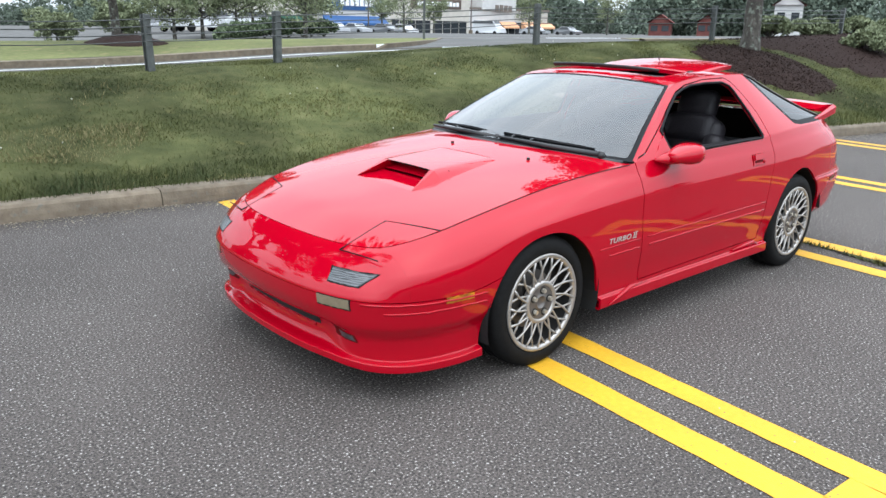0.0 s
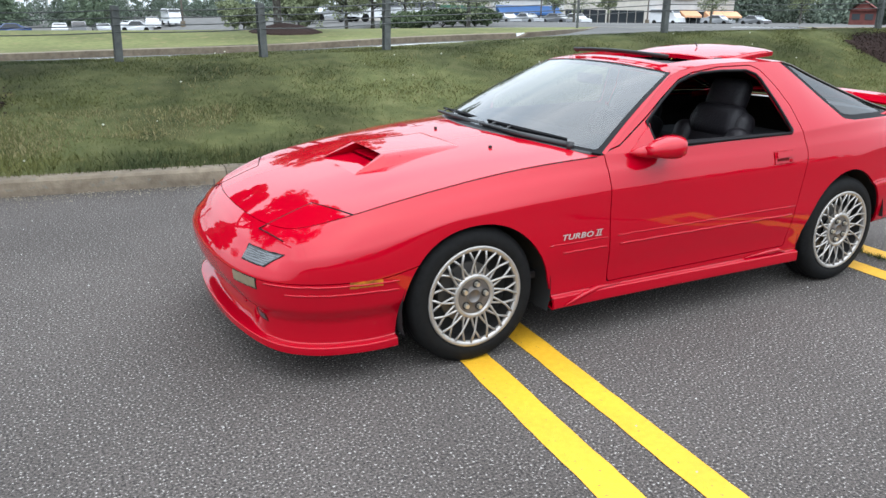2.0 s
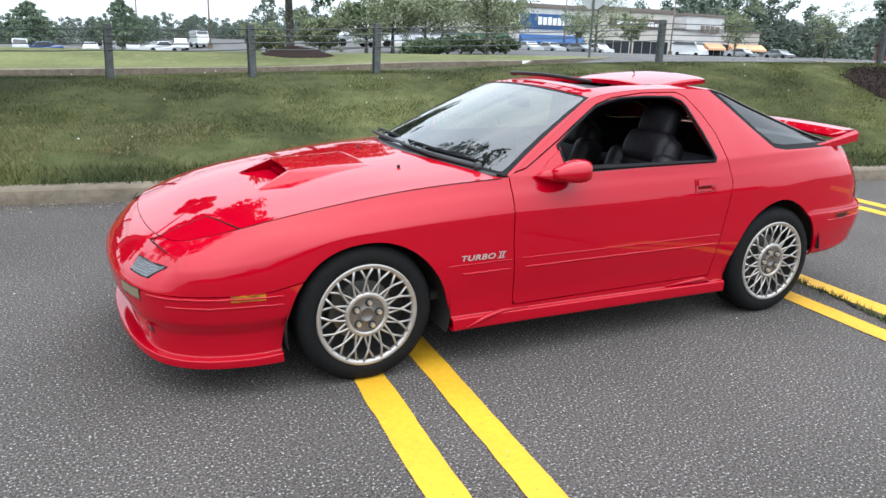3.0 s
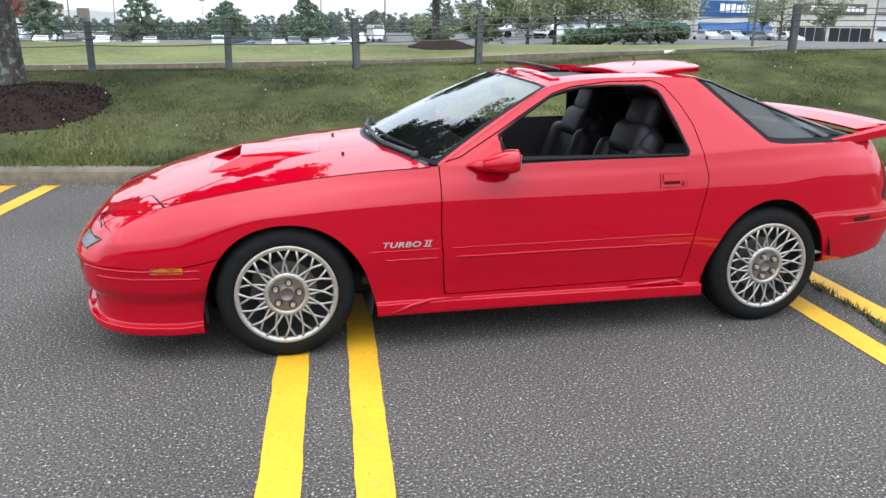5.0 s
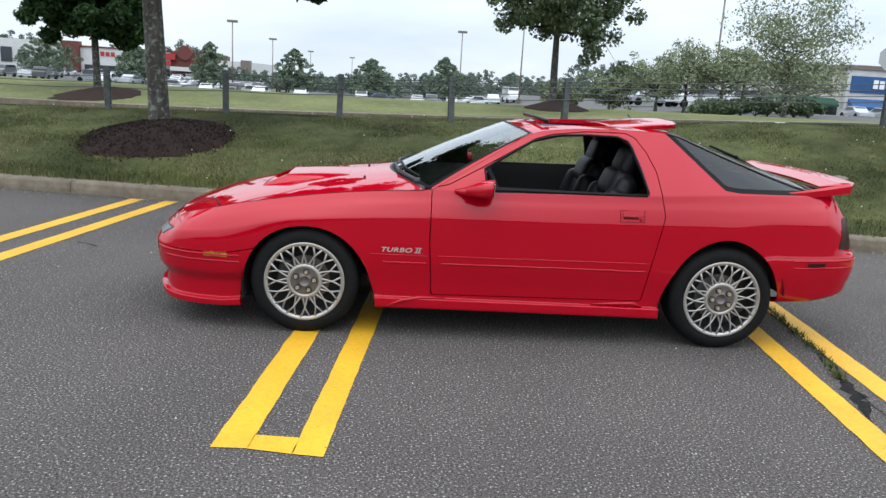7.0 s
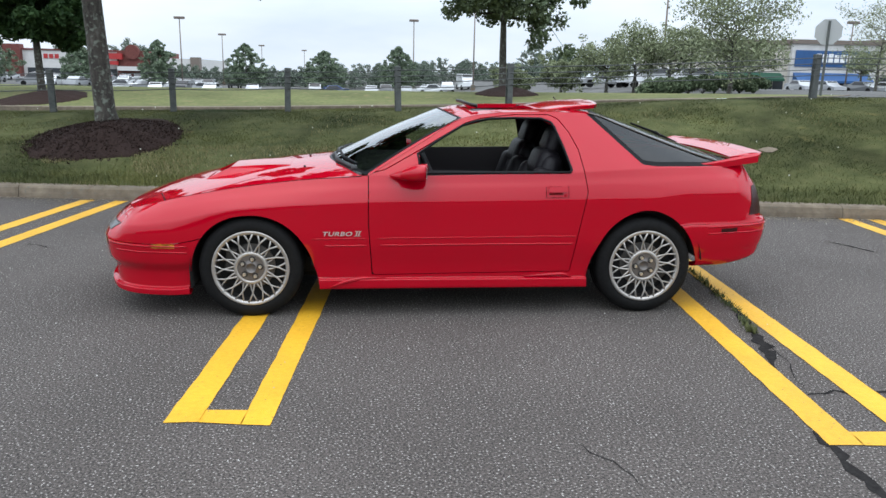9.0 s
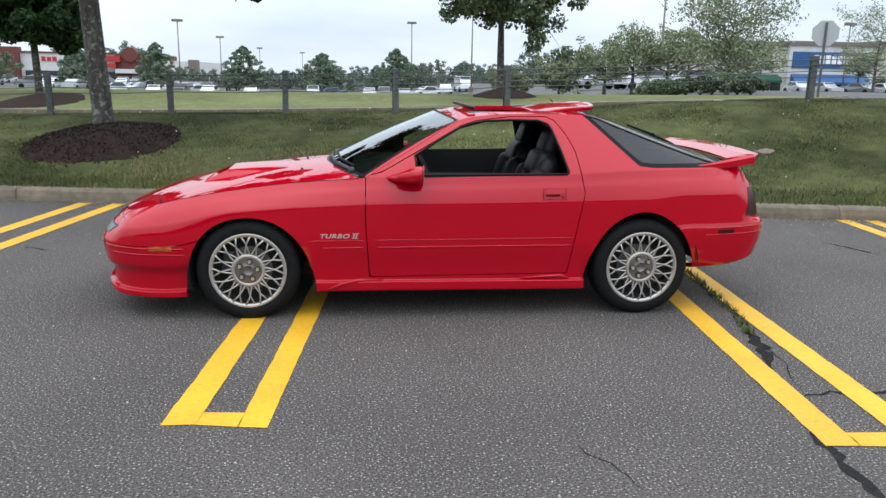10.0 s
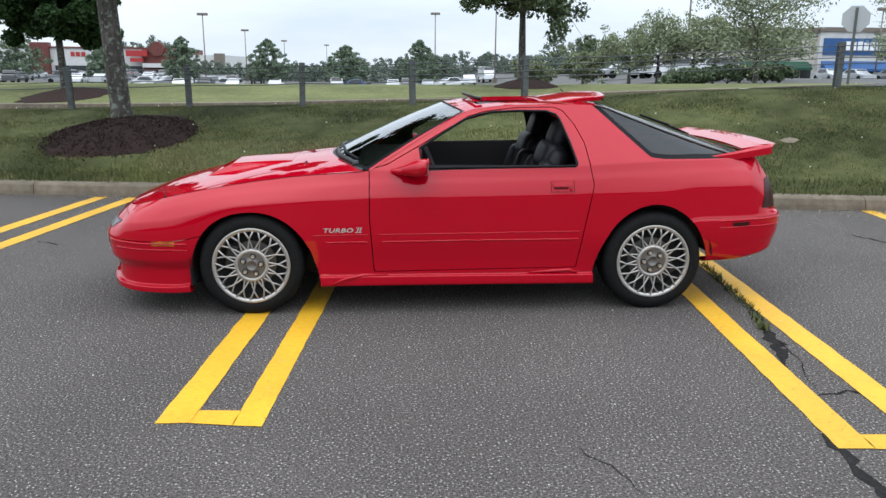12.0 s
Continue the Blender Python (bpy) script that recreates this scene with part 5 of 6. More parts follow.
        part("side_crease", rod(line_, r, 8), PAINT, d, smooth=True)
for s in (-1, 1):
    for z0, xa, xb, r in ((0.446, 0.44, 0.690, 0.0045), (0.489, 0.36, 0.692, 0.003)):
        line_ = []
        for x in np.linspace(xa, xb, 12):
            p, nn = on_belt(x, z0 + 0.003 * (x - xa) / (xb - xa))
            line_.append((p[0], s * (p[1] + 0.001), p[2]))
        part("wing_crease", rod(line_, r, 8), PAINT, car, smooth=True)
    for z0 in (0.514, 0.556):
        line_ = []
        for x in np.linspace(2.83, 3.30, 24):
            p, nn = on_belt(x, z0 + 0.02 * (x - 2.83))
            line_.append((p[0], s * (p[1] + 0.0005), p[2]))
        part("rear_bumper_crease", rod(line_, 0.0045, 8), PAINT, car, smooth=True)
    for ends in ([(0.46, 0.192), (0.56, 0.226), (0.66, 0.243), (0.80, 0.247)], [(1.66, 0.250), (1.80, 0.258), (1.90, 0.262), (1.965, 0.246)]):
        run = []
        for x, z in ends:
            p, nn = on_belt(x, z)
            run.append((p[0], s * (p[1] + 0.004), p[2]))
        part("skirt_strake", rod(run, [0.004, 0.012, 0.013, 0.003] if ends[0][0] < 1 else [0.003, 0.011, 0.012, 0.004], 8), PAINT, car, smooth=True)
    patch("side_marker", [(-0.565, 0.428), (-0.435, 0.430), (-0.435, 0.456), (-0.565, 0.454)], AMBER, car, s, 0.003)
    patch("rear_side_marker", [(2.915, 0.520), (3.030, 0.524), (3.030, 0.548), (2.915, 0.544)], RUBY, car, s, 0.003)
    patch("tail_lamp", [(3.115, 0.625), (3.27, 0.622), (3.26, 0.80), (3.145, 0.80)], RUBY, car, s, 0.003, nu=8, nv=8)
    # front lamps
    patch("lamp_surround", [(0.464, 0.501), (0.612, 0.499), (0.652, 0.552), (0.444, 0.556)], SEAL, car, s, 0.0012, front=True, nu=14)
    lamp = patch("driving_lamp", [(0.470, 0.506), (0.606, 0.504), (0.644, 0.548), (0.452, 0.552)], CLEAR, car, s, 0.002, front=True, nu=14)
    for k in range(6):
        f0, f1 = (k + 0.15) / 6, (k + 0.62) / 6
        a, b, c, d = [np.array(q) for q in ((0.473, 0.507), (0.604, 0.505), (0.640, 0.547), (0.456, 0.551))]
        patch("lens_rib", [a + (d - a) * f0, b + (c - b) * f0, b + (c - b) * f1, a + (d - a) * f1], LENS_RIB, lamp, s, 0.0032, front=True, nu=10, nv=2, depth=0.001)
    patch("turn_lamp_surround", [(0.438, 0.408), (0.596, 0.408), (0.596, 0.456), (0.438, 0.456)], SEAL, car, s, 0.0012, front=True, nu=14)
    patch("turn_lamp", [(0.442, 0.412), (0.592, 0.412), (0.592, 0.452), (0.442, 0.452)], CREAM, car, s, 0.003, front=True, nu=14)
    patch("fog_lamp", [(0.485, 0.262), (0.572, 0.259), (0.556, 0.280), (0.46, 0.284)], CLEAR, car, s, 0.002, front=True)
    # flat dark red patch paints the shaded hollow round the fog lamp
    patch("fog_lamp_shade", [(0.44, 0.256), (0.58, 0.254), (0.568, 0.285), (0.42, 0.290)], DEEP_RED, car, s, 0.001, front=True)
for s in (-1, 1):
    # flat black patch paints the deep shade of the intake slot
    patch("lower_grille_shade", [(0.0, 0.262), (0.33, 0.262), (0.30, 0.312), (0.0, 0.312)], CAVITY, car, s, 0.001, front=True, nu=20)
    for z0, x0 in ((0.404, -0.80), (0.441, -0.86)):
        line_ = []
        for x in np.linspace(x0, -0.36, 26):
            p, nn = on_belt(x, z0)
            line_.append((p[0], s * (p[1] + 0.0005), p[2]))
        part("bumper_crease", rod(line_, 0.0045, 8), PAINT, car, smooth=True)
    patch("grille_bar", [(0.0, 0.246), (0.30, 0.246), (0.30, 0.258), (0.0, 0.258)], PAINT, car, s, 0.006, front=True, nu=16, nv=3)


# ---- mirrors ----
def mirror(s):
    bm = bmesh.new()
    rings = []
    for t in np.linspace(0, 1, 14):
        x = 0.885 + 0.155 * t
        h = 0.016 + 0.042 * math.sin(min(1, t * 1.15 + 0.12) * math.pi / 2) ** 1.2
        w = 0.020 + 0.075 * math.sin(min(1, t * 1.1 + 0.1) * math.pi / 2)
        if t > 0.9:
            h, w = h * 0.94, w * 0.95
        cy, cz = 0.850 + 0.020 * ease(0, 0.9, t), 0.876 + 0.020 * t
        ring = []
        for k in range(16):
            a = 2 * math.pi * k / 16
            ca, sa = math.cos(a), math.sin(a)
            ring.append(bm.verts.new((x + 0.03 * ca * t * -0.6, s * (cy + w * 0.92 * (abs(ca) ** 0.7) * (1 if ca > 0 else -1)), cz + h * 0.86 * (abs(sa) ** 0.7) * (1 if sa > 0 else -1))))
        rings.append(ring)
    for a, b in zip(rings, rings[1:]):
        for k in range(16):
            bm.faces.new((a[k], a[(k + 1) % 16], b[(k + 1) % 16], b[k]))
    bm.faces.new(rings[0])
    bm.faces.new(rings[-1])
    bmesh.ops.recalc_face_normals(bm, faces=bm.faces)
    ob = part("door_mirror", bm, PAINT, doors[s], smooth=True)
    part("mirror_glass", box(0.004, 0.112, 0.066, (1.036, s * 0.868, 0.894), 0.001), CHROME, ob)
    # sail at the window corner and the rounded neck that carries the housing
    sail, n = [], 7
    for i in range(n):
        t = i / (n - 1)
        for z, in_ in ((0.862, 0.0), (0.862 + 0.115 * t, 0.0)):
            p, _ = on_belt(0.84 + 0.175 * t, z)
            sail += [(p[0], s * (p[1] + 0.005), p[2] + 0.002), (p[0], s * (p[1] - 0.012), p[2])]
    fs = []
    for i in range(n - 1):
        a = i * 4
        fs += [(a, a + 4, a + 6, a + 2), (a + 2, a + 6, a + 7, a + 3)]
    fs.append((4 * n - 4, 4 * n - 3, 4 * n - 1, 4 * n - 2))
    mesh_object("mirror_base", sail, fs, PAINT, ob, smooth=False)
    neck = [(0.825, 0.792, 0.864), (0.865, 0.806, 0.866), (0.905, 0.822, 0.870), (0.945, 0.842, 0.878), (0.985, 0.862, 0.888)]
    part("mirror_neck", rod([(x, s * y, z) for x, y, z in neck], [0.005, 0.022, 0.034, 0.042, 0.046], 14, squash=0.75), PAINT, ob, smooth=True)


for s in (-1, 1):
    mirror(s)

# ---- wipers and washer jets ----
for base, mid, tip in (((0.615, -0.62, 0.886), (0.505, -0.35, 0.908), (0.478, -0.04, 0.920)), ((0.50, 0.0, 0.908), (0.50, 0.25, 0.917), (0.56, 0.60, 0.908))):
    w = part("wiper", rod([base, mid, tip], [0.016, 0.013, 0.008], 7), BLACK, car, smooth=True)
    b = [Vector(p) + Vector((0.038, 0.0, 0.016)) for p in (base, mid, tip)]
    part("wiper_blade", rod([b[0].lerp(b[1], 0.2), b[1], b[2]], [0.007, 0.012, 0.007], 6), SEAL, w)
    for f in (0.35, 0.75):
        q, r = Vector(mid).lerp(Vector(tip), f), b[1].lerp(b[2], f)
        part("wiper_bridge", rod([q, q.lerp(r, 0.5) + Vector((0, 0, 0.008)), r], 0.006, 6), BLACK, w)
    part("wiper_pivot", rod([Vector(base) - Vector((0, 0, 0.02)), Vector(base) + Vector((0, 0, 0.018))], [0.022, 0.016], 10), BLACK, w, smooth=True)
part("cowl", rod([(float(cowl_x(y)) - 0.004, y, float(cowl_z(y)) - 0.012) for y in np.linspace(-0.72, 0.72, 25)], 0.016, 6), BLACK, car, smooth=True)
for y in (-0.42, 0.14):
    x = 0.30
    part("washer_jet", box(0.014, 0.012, 0.014, (x, y, float(top_height(x, y)) + 0.005), 0.002), BLACK, car)

# ---- cabin ----
part("dashboard", box(0.42, 1.28, 0.16, (0.82, 0, 0.80), 0.05), CABIN, car, smooth=False)
part("tunnel", box(1.3, 0.24, 0.26, (1.3, 0, 0.43), 0.05), CABIN, car)
part("rear_bulkhead", box(0.9, 1.30, 0.35, (2.55, 0, 0.55), 0.06), CABIN, car)
part("cabin_floor", box(1.9, 1.42, 0.04, (1.3, 0, 0.31), 0.01), CABIN, car)
bm = lathe([(0.178, -0.016), (0.186, -0.012), (0.190, 0.0), (0.186, 0.012), (0.178, 0.016), (0.172, 0.008), (0.170, 0.0), (0.172, -0.008), (0.178, -0.016)], 36)
box(0.34, 0.012, 0.045, (0, 0.01, 0), 0.006, bm)
box(0.11, 0.03, 0.10, (0, 0.0, -0.01), 0.015, bm)
sw = part("steering_wheel", bm, LEATHER, car, smooth=True)
sw.matrix_world = pose(1.10, -0.36, 0.835, 0, 0, 0) @ pose(0, 0, 0, 0, 0, -90) @ pose(0, 0, 0, 24, 0, 0)


def seat(y):
    root = empty("seat")
    root.parent = car
    root.matrix_world = pose(0.05, 0, -0.03)
    bm = box(0.50, 0.46, 0.16, (1.42, y, 0.44), 0.07, rounds=4)
    for e in (-1, 1):
        box(0.46, 0.12, 0.20, (1.42, y + e * 0.21, 0.46), 0.055, bm, rounds=4)
    part("seat_cushion", bm, LEATHER, root, smooth=True)
    tilt = Matrix.Rotation(radians(20), 3, "Y")
    bm = box(0.14, 0.42, 0.56, (1.76, y, 0.73), 0.065, None, tilt, 4)
    for e in (-1, 1):
        box(0.19, 0.13, 0.44, (1.73, y + e * 0.19, 0.70), 0.06, bm, tilt, 4)
    box(0.15, 0.34, 0.20, (1.81, y, 0.93), 0.065, bm, tilt, 4)
    part("seat_back", bm, LEATHER, root, smooth=True)
    part("headrest", box(0.11, 0.26, 0.19, (1.865, y, 1.075), 0.052, None, tilt, 4), LEATHER, root, smooth=True)


for y in (-0.36, 0.36):
    seat(y)
part("interior_mirror", box(0.03, 0.20, 0.055, (1.20, 0, 1.13), 0.012), BLACK, car)

# ---- lettering on the wings ----
def lettering(text, size, x, z, side, mat, parent):
    fc = bpy.data.curves.new("lettering", "FONT")
    fc.body, fc.size, fc.extrude, fc.shear, fc.offset = text, size, 0.0006, 0.22, 0.0008
    fc.align_x, fc.space_character = "LEFT", 1.08
    tmp = new("lettering", fc)
    bpy.context.view_layer.update()
    me = bpy.data.meshes.new_from_object(tmp.evaluated_get(bpy.context.evaluated_depsgraph_get()))
    bpy.data.objects.remove(tmp)
    me.materials.append(mat)
    ob = new("lettering", me)
    p, n = on_belt(x + 0.1, z)
    ob.parent = parent
    ob.matrix_world = pose(x, side * (p[1] + 0.0035), z, 90 - 2, 0, 0 if side < 0 else 180) @ Matrix.Diagonal((1.11, 0.76, 1, 1))
    return ob


lettering("TURBO", 0.046, 0.424, 0.508, -1, BADGE, car)
lettering("II", 0.046, 0.619, 0.508, -1, BADGE, car)
for z in (0.507, 0.5345):
    p, nn = on_belt(0.65, z)
    part("lettering_bar", box(0.038, 0.0012, 0.003, (0.635 + (z - 0.516) * 0.22, -p[1] - 0.004, z), 0.0), BADGE, car)

# ---- far side ----
WALL = mottled("pale_stucco", [(0.3, (0.44, 0.41, 0.36)), (0.7, (0.54, 0.50, 0.44))], 1.5, 0.9)
WALL_WHITE = mottled("white_render", [(0.3, (0.48, 0.47, 0.46)), (0.7, (0.58, 0.57, 0.55))], 1.0, 0.9)
CORNICE = material("dark_cornice", (0.16, 0.13, 0.11), 0.8)
BLUE = mottled("blue_panel", [(0.3, (0.014, 0.065, 0.19)), (0.7, (0.018, 0.085, 0.23))], 1.0, 0.5)
SIGN_WHITE = material("white_sign_face", (0.8, 0.8, 0.8), 0.4)
SIGN_BROWN = material("brown_sign_face", (0.10, 0.07, 0.055), 0.5)
GREEN_CLOTH = material("green_awning_cloth", (0.01, 0.06, 0.035), 0.8)
PEACH = material("peach_awning_cloth", (0.68, 0.36, 0.20), 0.8)
SHOP_GLASS = material("shop_window_glass", (0.03, 0.035, 0.04), 0.08)
BRICK_RED = mottled("red_brickwork", [(0.3, (0.10, 0.028, 0.024)), (0.7, (0.16, 0.05, 0.04))], 2.0, 0.9)
SIGN_RED = material("red_sign_face", (0.34, 0.02, 0.02), 0.5)


def slab(name, x0, x1, y0, y1, z0, z1, mat, parent, label="", bevel=0.0):
    return part(name, box(x1 - x0, y1 - y0, z1 - z0, ((x0 + x1) / 2, (y0 + y1) / 2, (z0 + z1) / 2), bevel), mat, parent, label)


def bars(parent, y, x0, x1, z0, z1, mat, n, rng):
    """Sign writing as plain bars."""
    w = (x1 - x0) / n
    for i in range(n):
        slab("sign_bar", x0 + i * w + 0.08 * w, x0 + (i + 0.82) * w, y - 0.16, y - 0.06, z0, z1 * (0.97 + 0.03 * rng.random()), mat, parent)


def awning(x0, x1, y, z0, z1, mat, parent, deep=1.3):
    bm = bmesh.new()
    v = [bm.verts.new(p) for p in ((x0, y, z1), (x1, y, z1), (x1, y - deep, z0 + 0.3), (x0, y - deep, z0 + 0.3), (x1, y - deep, z0), (x0, y - deep, z0), (x0, y, z0), (x1, y, z0))]
    for f in ((0, 3, 2, 1), (3, 5, 4, 2), (0, 6, 5, 3), (1, 2, 4, 7), (0, 1, 7, 6)):
        bm.faces.new([v[i] for i in f])
    part("awning", bm, mat, parent)


def shop_front(parent, x0, x1, y, z0, z1):
    n = max(2, int((x1 - x0) / 1.6))
    w = (x1 - x0) / n
    for i in range(n):
        slab("window", x0 + i * w + 0.07, x0 + (i + 1) * w - 0.07, y - 0.05, y + 0.1, z0 + 0.25, z1, SHOP_GLASS, parent)


def strip_mall():
    rng = np.random.default_rng(4)
    root = tagged(empty("shopping_strip", pose(0, 0, 0)), "long low shopping building with pale stucco, awnings and sign panels", "building")
    g, y = -0.2, 95.0
    slab("wall", 46, 58.6, y, y + 25, -1, 6.2, WALL, root)
    slab("cornice", 45.8, 58.6, y - 0.25, y + 25.2, 6.2, 6.75, CORNICE, root)
    slab("wall", 58.6, 71.3, y - 0.6, y + 25, -1, 6.4, WALL_WHITE, root)
    slab("cornice", 58.4, 71.5, y - 0.85, y + 25.2, 6.4, 6.95, CORNICE, root)
    slab("wall", 71.3, 88.6, y, y + 25, -1, 6.6, WALL, root)
    slab("cornice", 71.1, 88.8, y - 0.25, y + 25.2, 6.6, 7.2, CORNICE, root)
    slab("wall", 88.6, 108.5, y, y + 25, -1, 4.2, WALL_WHITE, root)
    slab("cornice", 88.6, 108.7, y - 0.2, y + 25.2, 4.2, 4.55, CORNICE, root)
    slab("wall", 91.2, 99.5, y - 0.4, y + 20, 4.2, 6.5, WALL_WHITE, root)
    slab("cornice", 91.0, 99.7, y - 0.6, y + 20, 6.5, 6.9, CORNICE, root)
    sign = slab("sign_panel", 59.1, 69.7, y - 0.75, y - 0.6, 3.4, 5.55, BLUE, root)
    bars(sign, y - 0.72, 62.0, 68.9, 4.0, 5.15, SIGN_WHITE, 8, rng)
    sign = slab("sign_panel", 75.8, 86.5, y - 0.2, y, 4.1, 5.6, SIGN_BROWN, root)
    bars(sign, y - 0.15, 77.0, 86.0, 4.5, 5.2, SIGN_WHITE, 12, rng)
    bars(root, y - 0.35, 94.2, 98.6, 4.0, 5.1, CORNICE, 4, rng)
    awning(59.1, 70.1, y - 0.6, 1.3, 2.6, BLUE, root)
    awning(48.0, 57.6, y, 1.4, 2.5, GREEN_CLOTH, root)
    for a in (90.2, 95.8, 101.4, 105.4):
        awning(a, a + 3.9, y, 1.2, 2.3, PEACH, root)
    for k in range(4):
        slab("wall_panel", 99.7, 108.4, y - 0.08, y - 0.02, 2.5 + 0.4 * k, 2.75 + 0.4 * k, WALL, root)
    for a, b, yy in ((47, 58.2, y), (59.4, 70.4, y - 0.6), (72, 80, y), (80.8, 88, y), (90, 108, y)):
        shop_front(root, a, b, yy, g, 2.2)
    return root


def cinema():
    rng = np.random.default_rng(9)
    root = tagged(empty("cinema_building"), "large white cinema building with a red entrance and red signs", "building")
    y = 190.0
    slab("wall", -112, -84, y - 6, y + 30, -3.0, 5.9, WALL_WHITE, root)
    slab("wall", -84, -58, y, y + 40, -3.0, 5.0, WALL_WHITE, root)
    slab("cornice", -84, -58, y - 0.3, y + 0.3, 5.0, 5.35, BRICK_RED, root)
    slab("wall", -58, -50.5, y - 1, y + 30, -3.0, 5.3, BRICK_RED, root)
    slab("wall", -50.5, -39, y, y + 40, -3.0, 3.7, WALL_WHITE, root)
    slab("wall", -41.0, -38.8, y - 0.5, y + 2, -3.0, 4.1, CORNICE, root)
    bm = bmesh.new()
    bmesh.ops.create_cone(bm, cap_ends=True, segments=28, radius1=1.7, radius2=1.7, depth=1.2, matrix=Matrix.Translation((-54.2, y - 1.4, 5.0)) @ Matrix.Rotation(math.pi / 2, 4, "X"))
    part("arch", bm, BRICK_RED, root)
    slab("sign_panel", -61.5, -56.5, y - 2.2, y - 1.2, 3.2, 4.6, SIGN_RED, root)
    slab("sign_panel", -60.5, -57.5, y - 2.4, y - 1.4, 1.9, 2.8, SIGN_RED, root)
    slab("canopy", -57.5, -50.0, y - 3, y - 1, 0.6, 1.6, WALL_WHITE, root)
    slab("wall", -84.2, -80.0, y - 1.5, y + 1, -3.0, 6.3, BRICK_RED, root)
    slab("shop_front", -79.0, -58.5, y - 0.4, y, -1.0, 0.9, SHOP_GLASS, root)
    bars(root, y, -75.3, -71.5, 3.1, 4.2, SIGN_RED, 3, rng)
    for i in range(6):
        slab("window", -108 + i * 4, -105.4 + i * 4, y - 6.2, y - 5.9, 0.5, 4.2 - abs(i - 2.5) * 0.5, SHOP_GLASS, root)
    return root


strip_mall()
cinema()


def lamp_post(x, y, h, label="tall parking lot lamp on a dark steel pole"):
    z = float(land(x, y))
    root = tagged(empty("lamp_post", pose(x, y, z)), label, "street lamp")
    part("pole", rod([(0, 0, -0.1), (0, 0, h)], [0.11, 0.07], 8), CORNICE, root, smooth=True)
    part("base", rod([(0, 0, -0.1), (0, 0, 0.7)], 0.3, 10), CONCRETE, root)
    part("lamp_head", box(1.5, 0.55, 0.35, (0, 0, h + 0.05), 0.08), CORNICE, root)
    return root


for x, y, h in ((-25.2, 110, 8.7), (-26.3, 150, 8.2), (-25.1, 200, 7.8), (-16.4, 230, 7.6), (-56, 95, 8.4), (9.0, 120, 9.6), (15.2, 95, 9.8), (26.8, 60, 9.4), (62.6, 88, 8.6), (75, 80, 9.0)):
    lamp_post(x, y, h + (1.45 if x < 6 else 1.4 if x < 12 else 0.9 if x < 20 else 0))

CAR_COLOURS = {"white": (0.55, 0.56, 0.57), "silver": (0.30, 0.31, 0.32), "black": (0.02, 0.02, 0.022), "blue": (0.02, 0.05, 0.16), "red": (0.35, 0.02, 0.02), "grey": (0.12, 0.125, 0.13)}
FAR_PAINT = {k: material(k + "_car_paint", v, 0.3, coat=1.0) for k, v in CAR_COLOURS.items()}
FAR_GLASS = material("dark_car_window", (0.02, 0.022, 0.025), 0.05)
SHAPES = {
    "sedan": [(0, 0.35), (0.05, 0.72), (1.15, 0.90), (1.75, 1.38), (3.0, 1.42), (3.75, 1.02), (4.5, 0.95), (4.6, 0.35)],
    "suv": [(0, 0.40), (0.05, 0.95), (1.1, 1.08), (1.6, 1.66), (4.1, 1.70), (4.55, 1.05), (4.6, 0.40)],
    "van": [(0, 0.40), (0.1, 1.0), (0.7, 1.2), (1.4, 2.1), (5.0, 2.15), (5.1, 0.40)],
}


def far_car(kind, colour, x, y, turn):
    root = tagged(empty({"sedan": "parked_car", "suv": "parked_suv", "van": "parked_van"}[kind], pose(x, y, float(land(x, y)), 0, 0, turn)), f"{colour} {kind} parked in the far car park", "car", "parked cars")
    prof = SHAPES[kind]
    bm = bmesh.new()
    rows = []
    for s in (-0.88, -0.84, 0.84, 0.88):
        rows.append([bm.verts.new((px - 2.3, s * (1 if z < 1.0 else 0.84), z - (0.03 if abs(s) > 0.85 else 0))) for px, z in prof])
    for a, b in zip(rows, rows[1:]):
        for i in range(len(prof)):
            j = (i + 1) % len(prof)
            bm.faces.new((a[i], a[j], b[j], b[i]))
    bm.faces.new(rows[0][::-1])
    bm.faces.new(rows[-1])
    part("body", bm, FAR_PAINT[colour], root)
    top = max(z for _, z in prof)
    cab = [p for p in prof if p[1] > top - 0.2]
    x0, x1 = cab[0][0] - 2.3, cab[-1][0] - 2.3
    for s in (-1, 1):
        bm = bmesh.new()
        v = [bm.verts.new(p) for p in ((x0 - 0.38, s * 0.865, top - 0.46), (x1 + 0.38, s * 0.865, top - 0.46), (x1 - 0.05, s * 0.77, top - 0.08), (x0 + 0.08, s * 0.77, top - 0.08))]
        bm.faces.new(v if s < 0 else v[::-1])
        part("side_window", bm, FAR_GLASS, root)
    for e, xx in ((-1, x0 - 0.33), (1, x1 + 0.32)):
        bm = bmesh.new()
        v = [bm.verts.new(p) for p in ((xx + e * 0.06, -0.7, top - 0.42), (xx + e * 0.06, 0.7, top - 0.42), (xx - e * 0.22, 0.62, top - 0.08), (xx - e * 0.22, -0.62, top - 0.08))]
        bm.faces.new(v)
        part("windscreen", bm, FAR_GLASS, root)
    L = prof[-1][0]
    for wx in (0.85 - 2.3, L - 0.95 - 2.3):
        for s in (-1, 1):
            bm = bmesh.new()
            bmesh.ops.create_cone(bm, cap_ends=True, segments=16, radius1=0.33, radius2=0.33, depth=0.22, matrix=Matrix.Translation((wx, s * 0.80, 0.33)) @ Matrix.Rotation(math.pi / 2, 4, "X"))
            part("wheel", bm, RUBBER, root)
    return root


